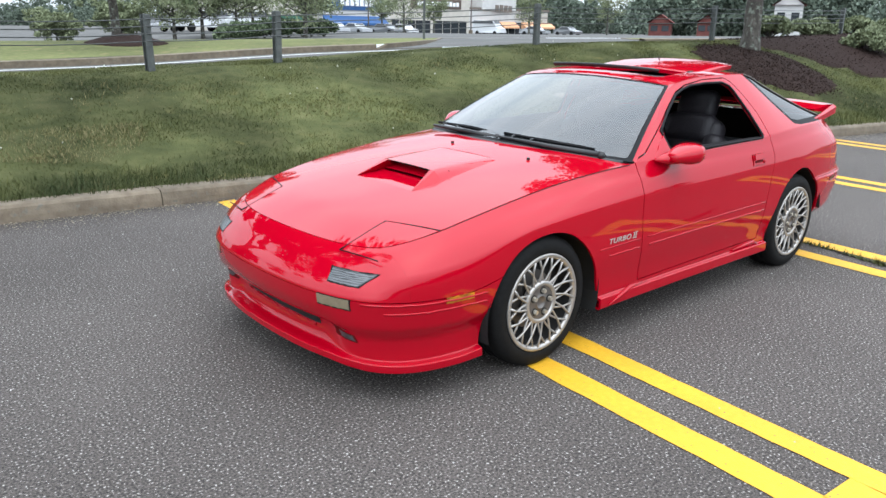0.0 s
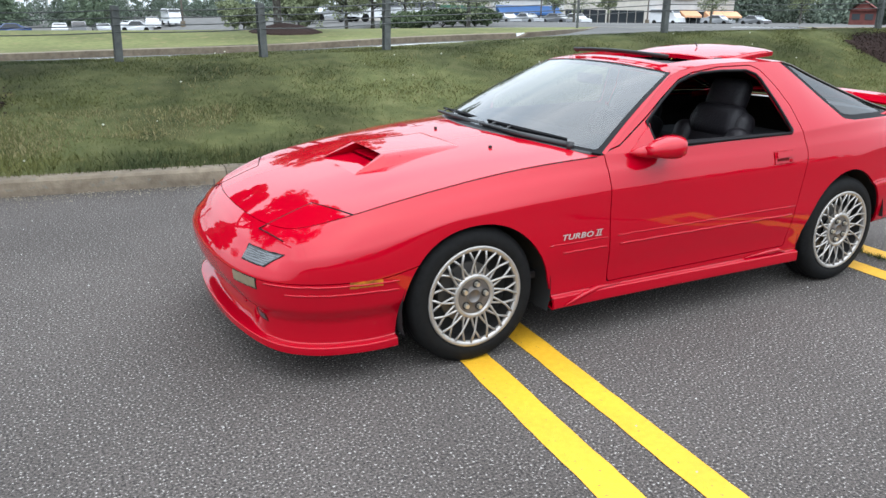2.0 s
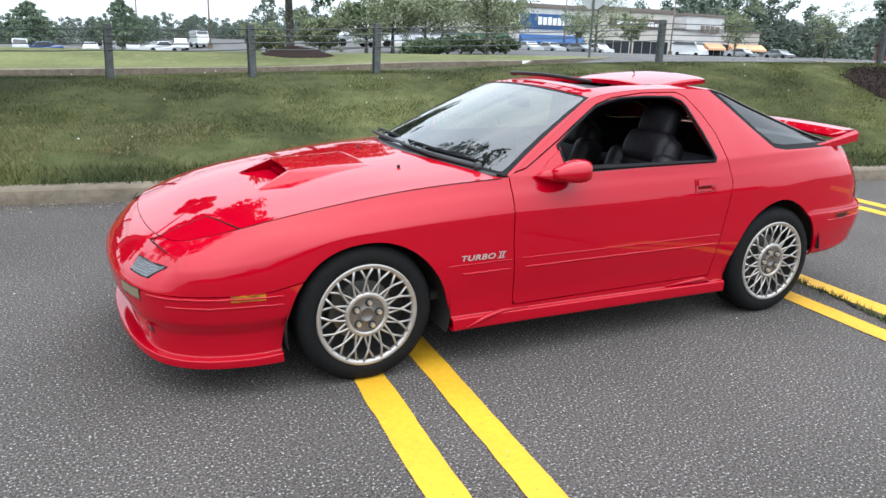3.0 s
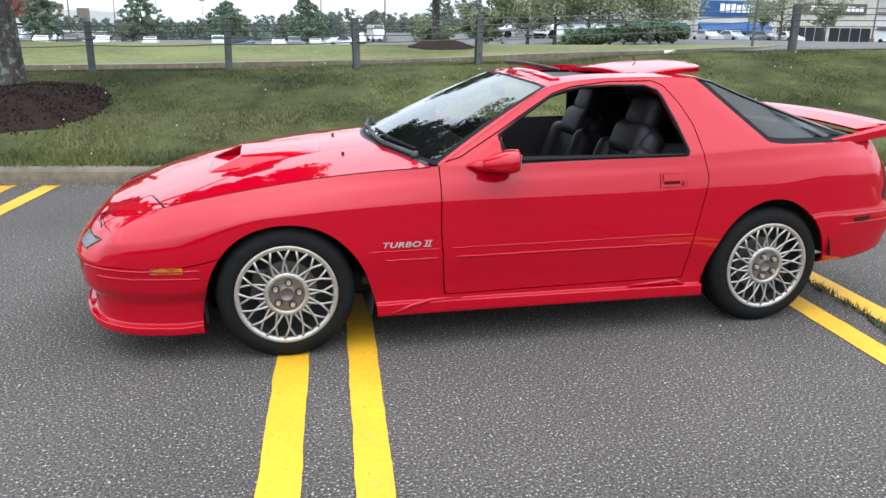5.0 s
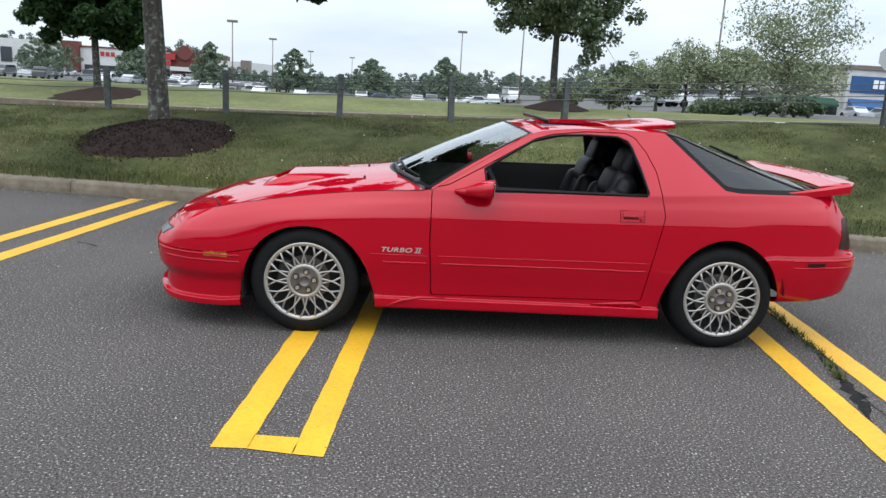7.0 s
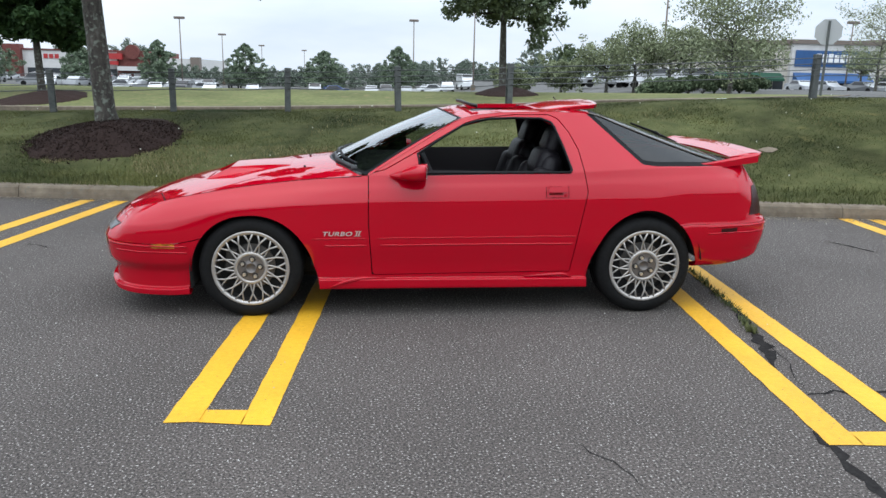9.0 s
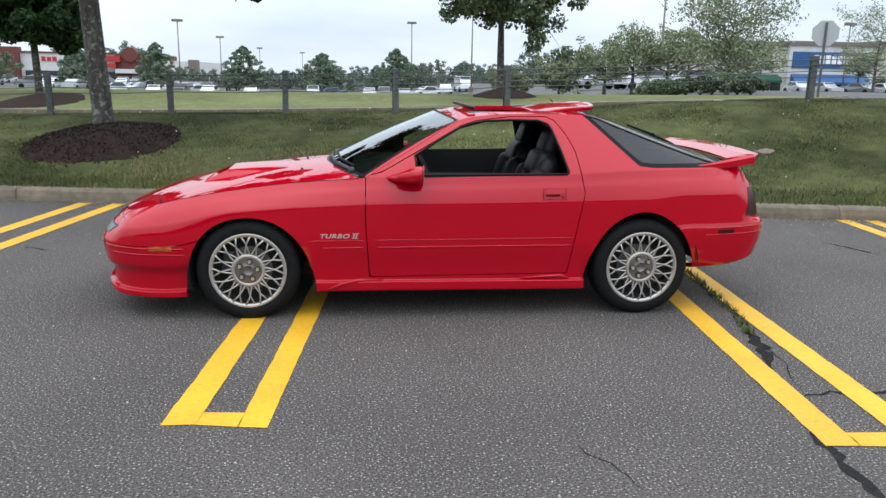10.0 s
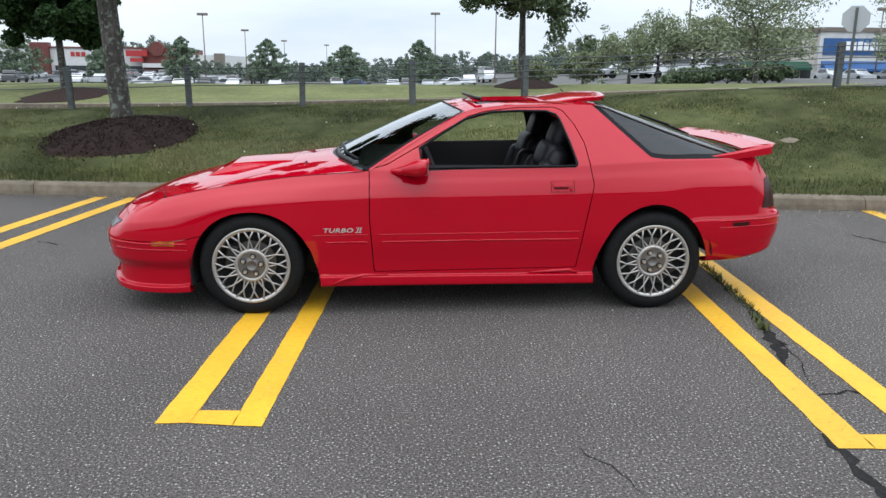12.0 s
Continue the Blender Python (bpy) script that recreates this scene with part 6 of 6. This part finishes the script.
rng = random.Random(5)
LOT = [(-57.2, "van", "white"), (-52.5, "suv", "grey"), (-49.8, "suv", "white"), (-46.6, "suv", "black"), (-41.5, "suv", "grey"), (-38.4, "sedan", "white"), (-36.0, "sedan", "silver"), (-33.2, "suv", "black"),
       (-30.6, "sedan", "white"), (-28.0, "sedan", "grey"), (-25.6, "sedan", "white"), (-22.6, "suv", "black"), (-20.6, "sedan", "silver"), (-18.9, "sedan", "white"), (-13.8, "sedan", "white"), (-5.4, "suv", "white"),
       (-3.4, "sedan", "blue"), (2.0, "sedan", "silver"), (3.9, "suv", "grey"), (6.6, "sedan", "silver"), (9.6, "sedan", "white"), (12.2, "sedan", "white"), (15.0, "van", "white"),
       (-61.0, "suv", "black"), (-64.5, "suv", "white"), (-68.0, "sedan", "grey"), (-71.5, "sedan", "silver")]
for i, (x, k, c) in enumerate(LOT):
    far_car(k, c, x, 97 + (i * 37 % 5), (90 if i % 4 else 20) + rng.uniform(-6, 6) + (180 if i % 3 == 0 else 0))
for row, y in enumerate((116, 132)):
    for i in range(15):
        if rng.random() < 0.82:
            far_car(rng.choice(("sedan", "suv", "sedan")), rng.choice(("grey", "silver", "black", "white", "grey", "silver")), -66 + i * 3.1 + row * 1.4 + rng.uniform(-0.2, 0.2), y, 90 + rng.uniform(-3, 3) + (180 if i % 2 else 0))
for i, (x, y, k, c) in enumerate([(24.6, 58, "suv", "white"), (28.2, 58, "suv", "white"), (21.4, 60, "sedan", "silver"), (53, 82, "sedan", "silver"), (57, 83, "sedan", "silver"), (61, 82, "sedan", "grey"), (65, 83, "sedan", "white"), (79, 80, "van", "white"), (86.5, 78, "sedan", "silver"), (93, 77, "sedan", "grey"), (-41, 120, "van", "white")]):
    far_car(k, c, x, y, 8 if y < 70 else 90 + 7 * (i % 3))

# stop sign seen from behind
root = tagged(empty("stop_sign", pose(16.7, 20.2, float(land(16.7, 20.2)), 0, 0, -28)), "bare metal back of an octagonal road sign on a post", "road sign")
bm = bmesh.new()
bmesh.ops.create_cone(bm, cap_ends=True, segments=8, radius1=0.46, radius2=0.46, depth=0.006, matrix=Matrix.Translation((0, 0.03, 2.16)) @ Matrix.Rotation(math.pi / 2, 4, "X") @ Matrix.Rotation(math.pi / 8, 4, "Z"))
part("sign_plate", bm, material("bare_aluminium", (0.45, 0.46, 0.46), 0.5, 0.4), root)
part("sign_post", box(0.085, 0.05, 2.75, (0, 0, 1.15), 0.004), STEEL, root)


def bush(x, y, r, h, leaf, seed, label="rounded green shrub", per=500, size=0.06):
    rng = np.random.default_rng(seed)
    z = float(land(x, y))
    root = tagged(empty("shrub", pose(x, y, z)), label, "shrub")
    bm = bmesh.new()
    cen = []
    for i in range(10):
        a, q = rng.random() * 6.28, rng.random() ** 0.5
        e = (math.cos(a) * q * r * 0.8, math.sin(a) * q * r * 0.8, h * (0.35 + 0.5 * (1 - q * q) + 0.1 * rng.random()))
        rod([(0, 0, 0), (e[0] * 0.5, e[1] * 0.5, e[2] * 0.6), e], [0.02, 0.014, 0.005], 5, bm)
        cen.append((e, r * 0.42))
    part("stems", bm, BARK, root)
    v, f = leaf_cloud(rng, cen, per, 1.0, size)
    mesh_object("leaves", v, f, leaf, root, smooth=False)


for i, (x, y) in enumerate([(15.0, 5.7), (16.8, 5.6), (15.7, 3.8), (18.3, 5.2), (19.6, 4.6), (17.7, 4.2)]):
    bush(x, y, 0.52, 0.44, LEAF_PALE, 40 + i, "rounded green shrub in the mulch bed", 300, 0.05)
for i in range(9):
    bush(18.2 + i * 0.82, 40 + 0.2 * (i % 2), 1.0, 0.95, LEAF_MID, 60 + i, "low clipped hedge shrub on the far verge", 240, 0.09)

# pale open trees in front of the shops
for i, (x, y, h, r, per, limbs) in enumerate([(22.2, 38, 5.7, 2.9, 22, 32), (17.0, 45, 2.9, 1.9, 34, 12), (14.4, 47, 2.4, 1.4, 60, 12), (19.3, 46, 3.5, 2.2, 32, 13), (22.0, 46.5, 3.5, 2.1, 28, 13), (28.0, 47, 2.6, 2.1, 24, 12), (25.0, 50, 3.4, 2.1, 26, 12), (12.0, 52, 2.0, 1.3, 60, 12), (47.0, 60, 7.0, 3.2, 20, 18)]):
    tree("parking_tree", on_land(x, y), h, 0.13, 1.2, r, LEAF_PALE, "open spring tree with thin pale green leaves", 80 + i, limbs, int(per * 1.25), 0.085, 0.7, shape="vase" if h > 5 else "round", clump=0.75 if h < 5 else 0.9)
for i, (x, y, h, r) in enumerate([(60.5, 82, 4.6, 2.0), (68, 80, 4.4, 1.9), (83, 76, 5.6, 2.4), (99, 74, 6.0, 2.6)]):
    tree("parking_tree", on_land(x, y), h, 0.16, 1.9, r, LEAF_PALE, "thin young tree in front of the shops", 95 + i, 11, 26, 0.12, 0.9, shape="vase")

# small conical trees across the car park
def cone_tree(x, y, top_z, r, seed):
    """Dense conical crown of small leaf clumps on a short trunk."""
    g = np.random.default_rng(seed)
    b = on_land(x, y)
    root = tagged(empty("car_park_tree", pose(*b)), "small conical green tree in the far car park", "tree")
    h, lo = top_z - b[2], 1.3
    part("trunk", rod([(0, 0, -0.2), (0.03, 0, h * 0.5), (0, 0, h * 0.95)], [0.14, 0.09, 0.02], 8), BARK, root, smooth=True)
    cen = []
    for _ in range(280):
        t = g.random() ** 1.2
        a = g.uniform(0, 6.283)
        reach = r * float(np.interp(t, [0, 0.3, 0.6, 0.85, 1], [0.75, 0.95, 0.74, 0.40, 0.05])) * g.uniform(0.2, 1.05)
        cen.append(((math.cos(a) * reach, math.sin(a) * reach, lo + (h - lo) * t), 0.18 + 0.20 * (1 - t)))
    v, f = leaf_cloud(g, cen, 46, 1.2, 0.12)
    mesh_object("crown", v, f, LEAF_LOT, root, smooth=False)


# leaf green lightened to carry the haze over the car park
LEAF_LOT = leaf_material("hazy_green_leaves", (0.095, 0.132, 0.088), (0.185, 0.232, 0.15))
for i, (x, top_z, r) in enumerate([(-59.7, 4.5, 2.3), (-48.0, 5.0, 2.7), (-36.5, 4.0, 1.8), (-26.4, 4.8, 1.9), (-15.0, 4.6, 2.0), (-4.4, 3.9, 2.1), (5.65, 4.7, 1.9)]):
    cone_tree(x, 102, top_z + 0.15, r * 1.6, 120 + i)


def far_wood(name, x0, x1, y, h, n, seed):
    """A belt of distant trees, too far off to count."""
    rng = np.random.default_rng(seed)
    cen = []
    for i in range(n):
        x, yy = x0 + (x1 - x0) * rng.random(), y + rng.random() * 18
        z = float(land(x, yy))
        hh = h * (0.7 + 0.5 * rng.random() + 0.25 * math.sin(x * 0.09 + seed))
        for j in range(7):
            a = rng.random() * 6.28
            cen.append(((x + math.cos(a) * h * 0.28 * rng.random() ** 0.5, yy + math.sin(a) * h * 0.28, z + hh * (0.12 + 0.82 * j / 6)), h * 0.22 * (1.1 - 0.5 * j / 6)))
    v, f = leaf_cloud(rng, cen, 55, 1.1, h * 0.045)
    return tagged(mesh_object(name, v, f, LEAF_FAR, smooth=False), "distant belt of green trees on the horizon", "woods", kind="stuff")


far_wood("far_woods", -42, 50, 146, 3.7, 260, 1)
far_wood("far_woods", 105, 230, 120, 9.5, 150, 2)
far_wood("far_woods", -260, -80, 290, 9.0, 110, 3)
far_wood("far_woods", 40, 130, 170, 7.0, 70, 5)
far_wood("far_woods", 105, 190, 18, 10.0, 150, 6)
far_wood("far_woods", 110, 190, 60, 10.0, 130, 8)
# unseen belt behind the camera, added to darken the reflection along the doors
far_wood("far_woods", -90, 90, -75, 8.5, 260, 7)


ROOF_RED = mottled("dull_red_roof", [(0.3, (0.15, 0.035, 0.03)), (0.7, (0.23, 0.06, 0.05))], 3, 0.8)


def red_roof_house(x, y, w, d, h, turn, wall):
    """Small gabled house with a red tiled roof among the trees."""
    root = tagged(empty("house", pose(x, y, float(land(x, y)), 0, 0, turn)), "small gabled building with a dull red roof among trees", "building")
    slab("wall", -w / 2, w / 2, 0, d, -0.5, h, wall, root)
    bm = bmesh.new()
    v = [bm.verts.new(p) for p in ((-w / 2 - 0.4, -0.4, h - 0.1), (w / 2 + 0.4, -0.4, h - 0.1), (w / 2 + 0.4, d + 0.4, h - 0.1), (-w / 2 - 0.4, d + 0.4, h - 0.1), (0, -0.4, h + w * 0.38), (0, d + 0.4, h + w * 0.38))]
    for f in ((0, 4, 5, 3), (1, 2, 5, 4), (2, 3, 5), (0, 3, 2, 1)):
        bm.faces.new([v[i] for i in f])
    part("roof", bm, ROOF_RED, root)
    bm = bmesh.new()
    v = [bm.verts.new(p) for p in ((-w / 2, -0.02, h - 0.1), (w / 2, -0.02, h - 0.1), (0, -0.02, h + w * 0.36))]
    bm.faces.new(v)
    part("gable", bm, wall, root)
    for a in (-0.25, 0.25):
        slab("window", a * w - 0.5, a * w + 0.5, -0.06, 0.1, h * 0.35, h * 0.75, SHOP_GLASS, root)


red_roof_house(104, 47.5, 3.6, 5.0, 4.4, -65, WALL_WHITE)
red_roof_house(100, 65, 3.2, 5.0, 2.0, -60, BRICK_RED)
red_roof_house(103, 59, 2.6, 5.0, 2.0, -60, BRICK_RED)

# ---- grass blades, clover, litter, cracks and weeds ----


def blades(name, n, xr, kr, h, mat, label, seed, patchy=0.0):
    """Thin bent grass blades scattered over the lawn."""
    g = np.random.default_rng(seed)
    x, k = g.uniform(*xr, n), kr[0] + (kr[1] - kr[0]) * g.random(n)
    if patchy:
        keep = np.array([noise.noise((a * 0.9, b * 0.9, seed)) > patchy - 0.25 for a, b in zip(x, k)])
        x, k = x[keep], k[keep]
    y = kerb_y(x) + k
    dry = ((x + 2.87) / 0.97) ** 2 + ((y - 5.75) / 0.96) ** 2 > 1
    dry &= ((x - 11.35) / 1.12) ** 2 + ((y - 3.95) / 1.17) ** 2 > 1
    dry &= ((x - 18.3) / 5.5) ** 2 + ((y - 4.6) / 2.65) ** 2 > 1
    x, y = x[dry], y[dry]
    z = land(x, y) - 0.012
    m = len(x)
    a = g.uniform(0, 6.283, m)
    hh = h * (0.5 + g.random(m))
    w = 0.0025 + 0.0025 * g.random(m)
    lean = 1.1 * hh * g.random(m)
    b = g.uniform(0, 6.283, m)
    p = np.stack([x, y, z], 1)
    side = np.stack([np.cos(a) * w, np.sin(a) * w, np.zeros(m)], 1)
    mid = p + np.stack([np.cos(b) * lean * 0.35, np.sin(b) * lean * 0.35, hh * 0.6], 1)
    tip = p + np.stack([np.cos(b) * lean, np.sin(b) * lean, hh], 1)
    v = np.stack([p - side, p + side, mid + side * 0.7, mid - side * 0.7, tip], 1).reshape(-1, 3)
    i = np.arange(m)[:, None] * 5
    f = np.concatenate([i, i + 1, i + 2, i, i + 2, i + 3, i + 3, i + 2, i + 4], 1).reshape(-1, 3)
    return tagged(mesh_object(name, v, f, mat, smooth=False), label, "grass", kind="stuff")


BLADE = leaf_material("grass_blades", (0.056, 0.068, 0.024), (0.106, 0.115, 0.045))
# broad patches of darker and yellower growth
for m in (BLADE,):
    geo = node(m, "ShaderNodeNewGeometry")
    n1 = node(m, "ShaderNodeTexNoise", Scale=0.62, Detail=4.0)
    wire(m, geo, "Position", n1, "Vector")
    r1 = node(m, "ShaderNodeValToRGB")
    r1.color_ramp.elements[0].position, r1.color_ramp.elements[0].color = 0.35, (0.48, 0.58, 0.58, 1)
    r1.color_ramp.elements[1].position, r1.color_ramp.elements[1].color = 0.65, (1.38, 1.24, 1.05, 1)
    wire(m, n1, "Fac", r1, "Fac")
    mx = node(m, "ShaderNodeMixRGB", Fac=1.0)
    mx.blend_type = "MULTIPLY"
    base = bsdf(m).inputs["Base Color"].links[0].from_node
    wire(m, base, "Color", mx, "Color1")
    wire(m, r1, "Color", mx, "Color2")
    wire(m, mx, "Color", bsdf(m), "Base Color")
BLADE_DRY = leaf_material("dry_grass_blades", (0.14, 0.125, 0.058), (0.27, 0.235, 0.12))
blades("lawn_grass", 260000, (-9, 14), (0.12, 4.9), 0.024, BLADE, "short green lawn grass blades on the slope", 31)
blades("tall_grass", 20000, (-9, 14), (0.1, 3.4), 0.055, BLADE, "taller tufts of green grass on the lawn", 32, 0.35)
blades("kerb_grass", 16000, (-9, 14), (0.06, 0.6), 0.07, BLADE, "ragged grass hanging over the kerb edge", 33)
blades("dry_grass", 12000, (-9, 14), (0.15, 3.7), 0.045, BLADE_DRY, "straw-coloured dry grass in the lawn", 34, 0.42)

blades("dry_grass", 26000, (-9, 0.8), (0.10, 1.9), 0.042, BLADE_DRY, "straw-coloured dry grass near the kerb", 35, 0.22)

CLOVER = material("clover_heads", (0.62, 0.62, 0.52), 0.8)
g = np.random.default_rng(7)
cv, cf = [], []
for _ in range(46):
    x, k = g.uniform(-8, 9), g.uniform(0.3, 4.6)
    y = float(kerb_y(x)) + k
    z, r = float(land(x, y)) + 0.05 + 0.03 * g.random(), 0.007 + 0.006 * g.random()
    i = len(cv)
    cv += [(x + r, y, z), (x - r, y, z), (x, y + r, z), (x, y - r, z), (x, y, z + r), (x, y, z - r)]
    cf += [(i + 4, i, i + 2), (i + 4, i + 2, i + 1), (i + 4, i + 1, i + 3), (i + 4, i + 3, i), (i + 5, i + 2, i), (i + 5, i + 1, i + 2), (i + 5, i + 3, i + 1), (i + 5, i, i + 3)]
tagged(mesh_object("clover_flowers", cv, cf, CLOVER, smooth=False), "small white clover heads scattered over the lawn", "flowers", kind="stuff")

LITTER = leaf_material("kerb_litter", (0.05, 0.038, 0.026), (0.36, 0.31, 0.24))
n = 11000
x = g.uniform(-9, 14, n)
y = kerb_y(x) - 0.03 - 0.13 * np.abs(g.normal(size=n)) ** 1.3
a, r = g.uniform(0, 6.283, n), 0.004 + 0.010 * g.random(n)
p = np.stack([x, y, np.full(n, 0.004) + 0.004 * g.random(n)], 1)
e1 = np.stack([np.cos(a) * r, np.sin(a) * r, 0.2 * r], 1)
e2 = np.stack([-np.sin(a) * r * 0.6, np.cos(a) * r * 0.6, 0.0 * r], 1)
v = np.stack([p - e1, p - e2, p + e1, p + e2], 1).reshape(-1, 3)
i = np.arange(n)[:, None] * 4
tagged(mesh_object("kerb_litter", v, np.concatenate([i, i + 1, i + 2, i + 3], 1), LITTER, smooth=False), "pale grit and leaf litter along the foot of the kerb", "litter", kind="stuff")

CRACK = mottled("sealed_crack", [(0.3, (0.016, 0.015, 0.015)), (0.7, (0.034, 0.032, 0.031))], 40, 0.95)
bsdf(CRACK).inputs["Specular IOR Level"].default_value = 0.0


def crack(points, width, seed, label="dark ragged crack in the asphalt"):
    g = np.random.default_rng(seed)
    pts = [np.array(p, float) for p in points]
    dense = []
    for a, b in zip(pts, pts[1:]):
        m = max(3, int(np.linalg.norm(b - a) / 0.05))
        for t in np.linspace(0, 1, m, endpoint=False):
            dense.append(a + (b - a) * t + g.normal(size=2) * 0.012)
    dense.append(pts[-1])
    v, f = [], []
    for k, q in enumerate(dense):
        d = dense[min(k + 1, len(dense) - 1)] - dense[max(k - 1, 0)]
        d /= max(np.linalg.norm(d), 1e-6)
        w = width * (0.35 + 0.65 * g.random()) * min(1, 4 * k / len(dense) + 0.2, 4 * (len(dense) - 1 - k) / len(dense) + 0.2)
        v += [(q[0] - d[1] * w, q[1] + d[0] * w, 0.0022), (q[0] + d[1] * w, q[1] - d[0] * w, 0.0022)]
        if k:
            f.append((2 * k - 2, 2 * k - 1, 2 * k + 1, 2 * k))
    return tagged(mesh_object("asphalt_crack", v, f, CRACK, smooth=False), label, "crack", kind="structure")


crack([(3.20, 0.15), (3.13, -0.45), (3.08, -0.80)], 0.014, 1)
crack([(3.08, -0.78), (3.03, -1.0), (2.94, -1.35), (2.87, -1.60), (2.80, -1.80)], 0.044, 2)
crack([(2.96, -1.40), (2.91, -1.75), (2.80, -2.06)], 0.005, 7, "thin hairline crack in the asphalt")
crack([(2.74, -2.10), (3.0, -2.12), (3.25, -2.10), (3.9, -2.2)], 0.020, 3)
crack([(2.62, -2.40), (2.59, -2.54), (2.575, -2.70), (2.56, -2.88), (2.525, -3.05), (2.46, -3.5)], 0.032, 4)
crack([(4.98, 1.22), (5.08, 1.02), (5.20, 0.72)], 0.022, 5)
crack([(-2.12, 1.22), (-2.0, 1.12), (-1.88, 1.08)], 0.014, 6)
crack([(1.55, -2.5), (1.7, -2.9)], 0.004, 8, "thin hairline crack in the asphalt")


def weeds(x0, y0, x1, y1, count, seed):
    """Tufts of grass growing out of a crack."""
    g = np.random.default_rng(seed)
    t = g.random(count)
    x, y = x0 + (x1 - x0) * t + g.normal(size=count) * 0.016, y0 + (y1 - y0) * t + g.normal(size=count) * 0.02
    p = np.stack([x, y, np.full(count, 0.004)], 1)
    a, h = g.uniform(0, 6.283, count), 0.012 + 0.03 * g.random(count) * (np.sin(t * 23) > -0.4)
    d = np.stack([np.cos(a) * h * 0.8, np.sin(a) * h * 0.8, h], 1)
    s = np.stack([-np.sin(a) * 0.004, np.cos(a) * 0.004, 0 * a], 1)
    v = np.stack([p - s, p + s, p + d], 1).reshape(-1, 3)
    f = np.arange(count * 3).reshape(-1, 3)
    return tagged(mesh_object("weeds", v, f, BLADE, smooth=False), "low weeds growing along a crack in the asphalt", "weeds", kind="stuff")


weeds(3.215, 0.20, 3.06, -0.88, 520, 1)
weeds(3.05, -0.95, 2.98, -1.12, 70, 2)
weeds(2.99, -1.16, 2.955, -1.26, 170, 3)

SOIL = mottled("bare_soil", [(0.3, (0.11, 0.085, 0.06)), (0.7, (0.20, 0.16, 0.115))], 20, 0.95)
for x, k, r in ((6.0, 1.85, 0.13),):
    y = float(kerb_y(x)) + k
    v, f = [(x, y, float(land(x, y)) + 0.045)], []
    for s in range(18):
        a = 6.283 * s / 18
        q = r * (1 + 0.35 * noise.noise((math.cos(a) * 2, math.sin(a) * 2, x)))
        X, Y = x + math.cos(a) * q, y + math.sin(a) * q * 0.6
        v.append((X, Y, float(land(X, Y)) + 0.005))
        f.append((0, 1 + s, 1 + (s + 1) % 18))
    tagged(mesh_object("bare_patch", v, f, SOIL), "bare tan soil patch in the lawn", "soil", kind="structure")
# small stones and twigs on the asphalt
STONE = leaf_material("loose_grit", (0.22, 0.21, 0.19), (0.55, 0.53, 0.50))
g = np.random.default_rng(21)
n = 900
p = np.stack([g.uniform(-4, 7, n), g.uniform(-4.5, 2.6, n), np.full(n, 0.003)], 1)
r = (0.002 + 0.005 * g.random(n) ** 3)[:, None]
v = np.stack([p + r * (1, 0, 0), p + r * (-0.4, 0.8, 0.1), p + r * (-0.5, -0.7, 0), p + r * (0, 0, 1.1)], 1).reshape(-1, 3)
i = np.arange(n)[:, None] * 4
f = np.concatenate([i, i + 1, i + 3, i + 1, i + 2, i + 3, i + 2, i, i + 3], 1).reshape(-1, 3)
tagged(mesh_object("loose_grit", v, f, STONE, smooth=False), "loose pale grit scattered on the asphalt", "gravel", kind="stuff")
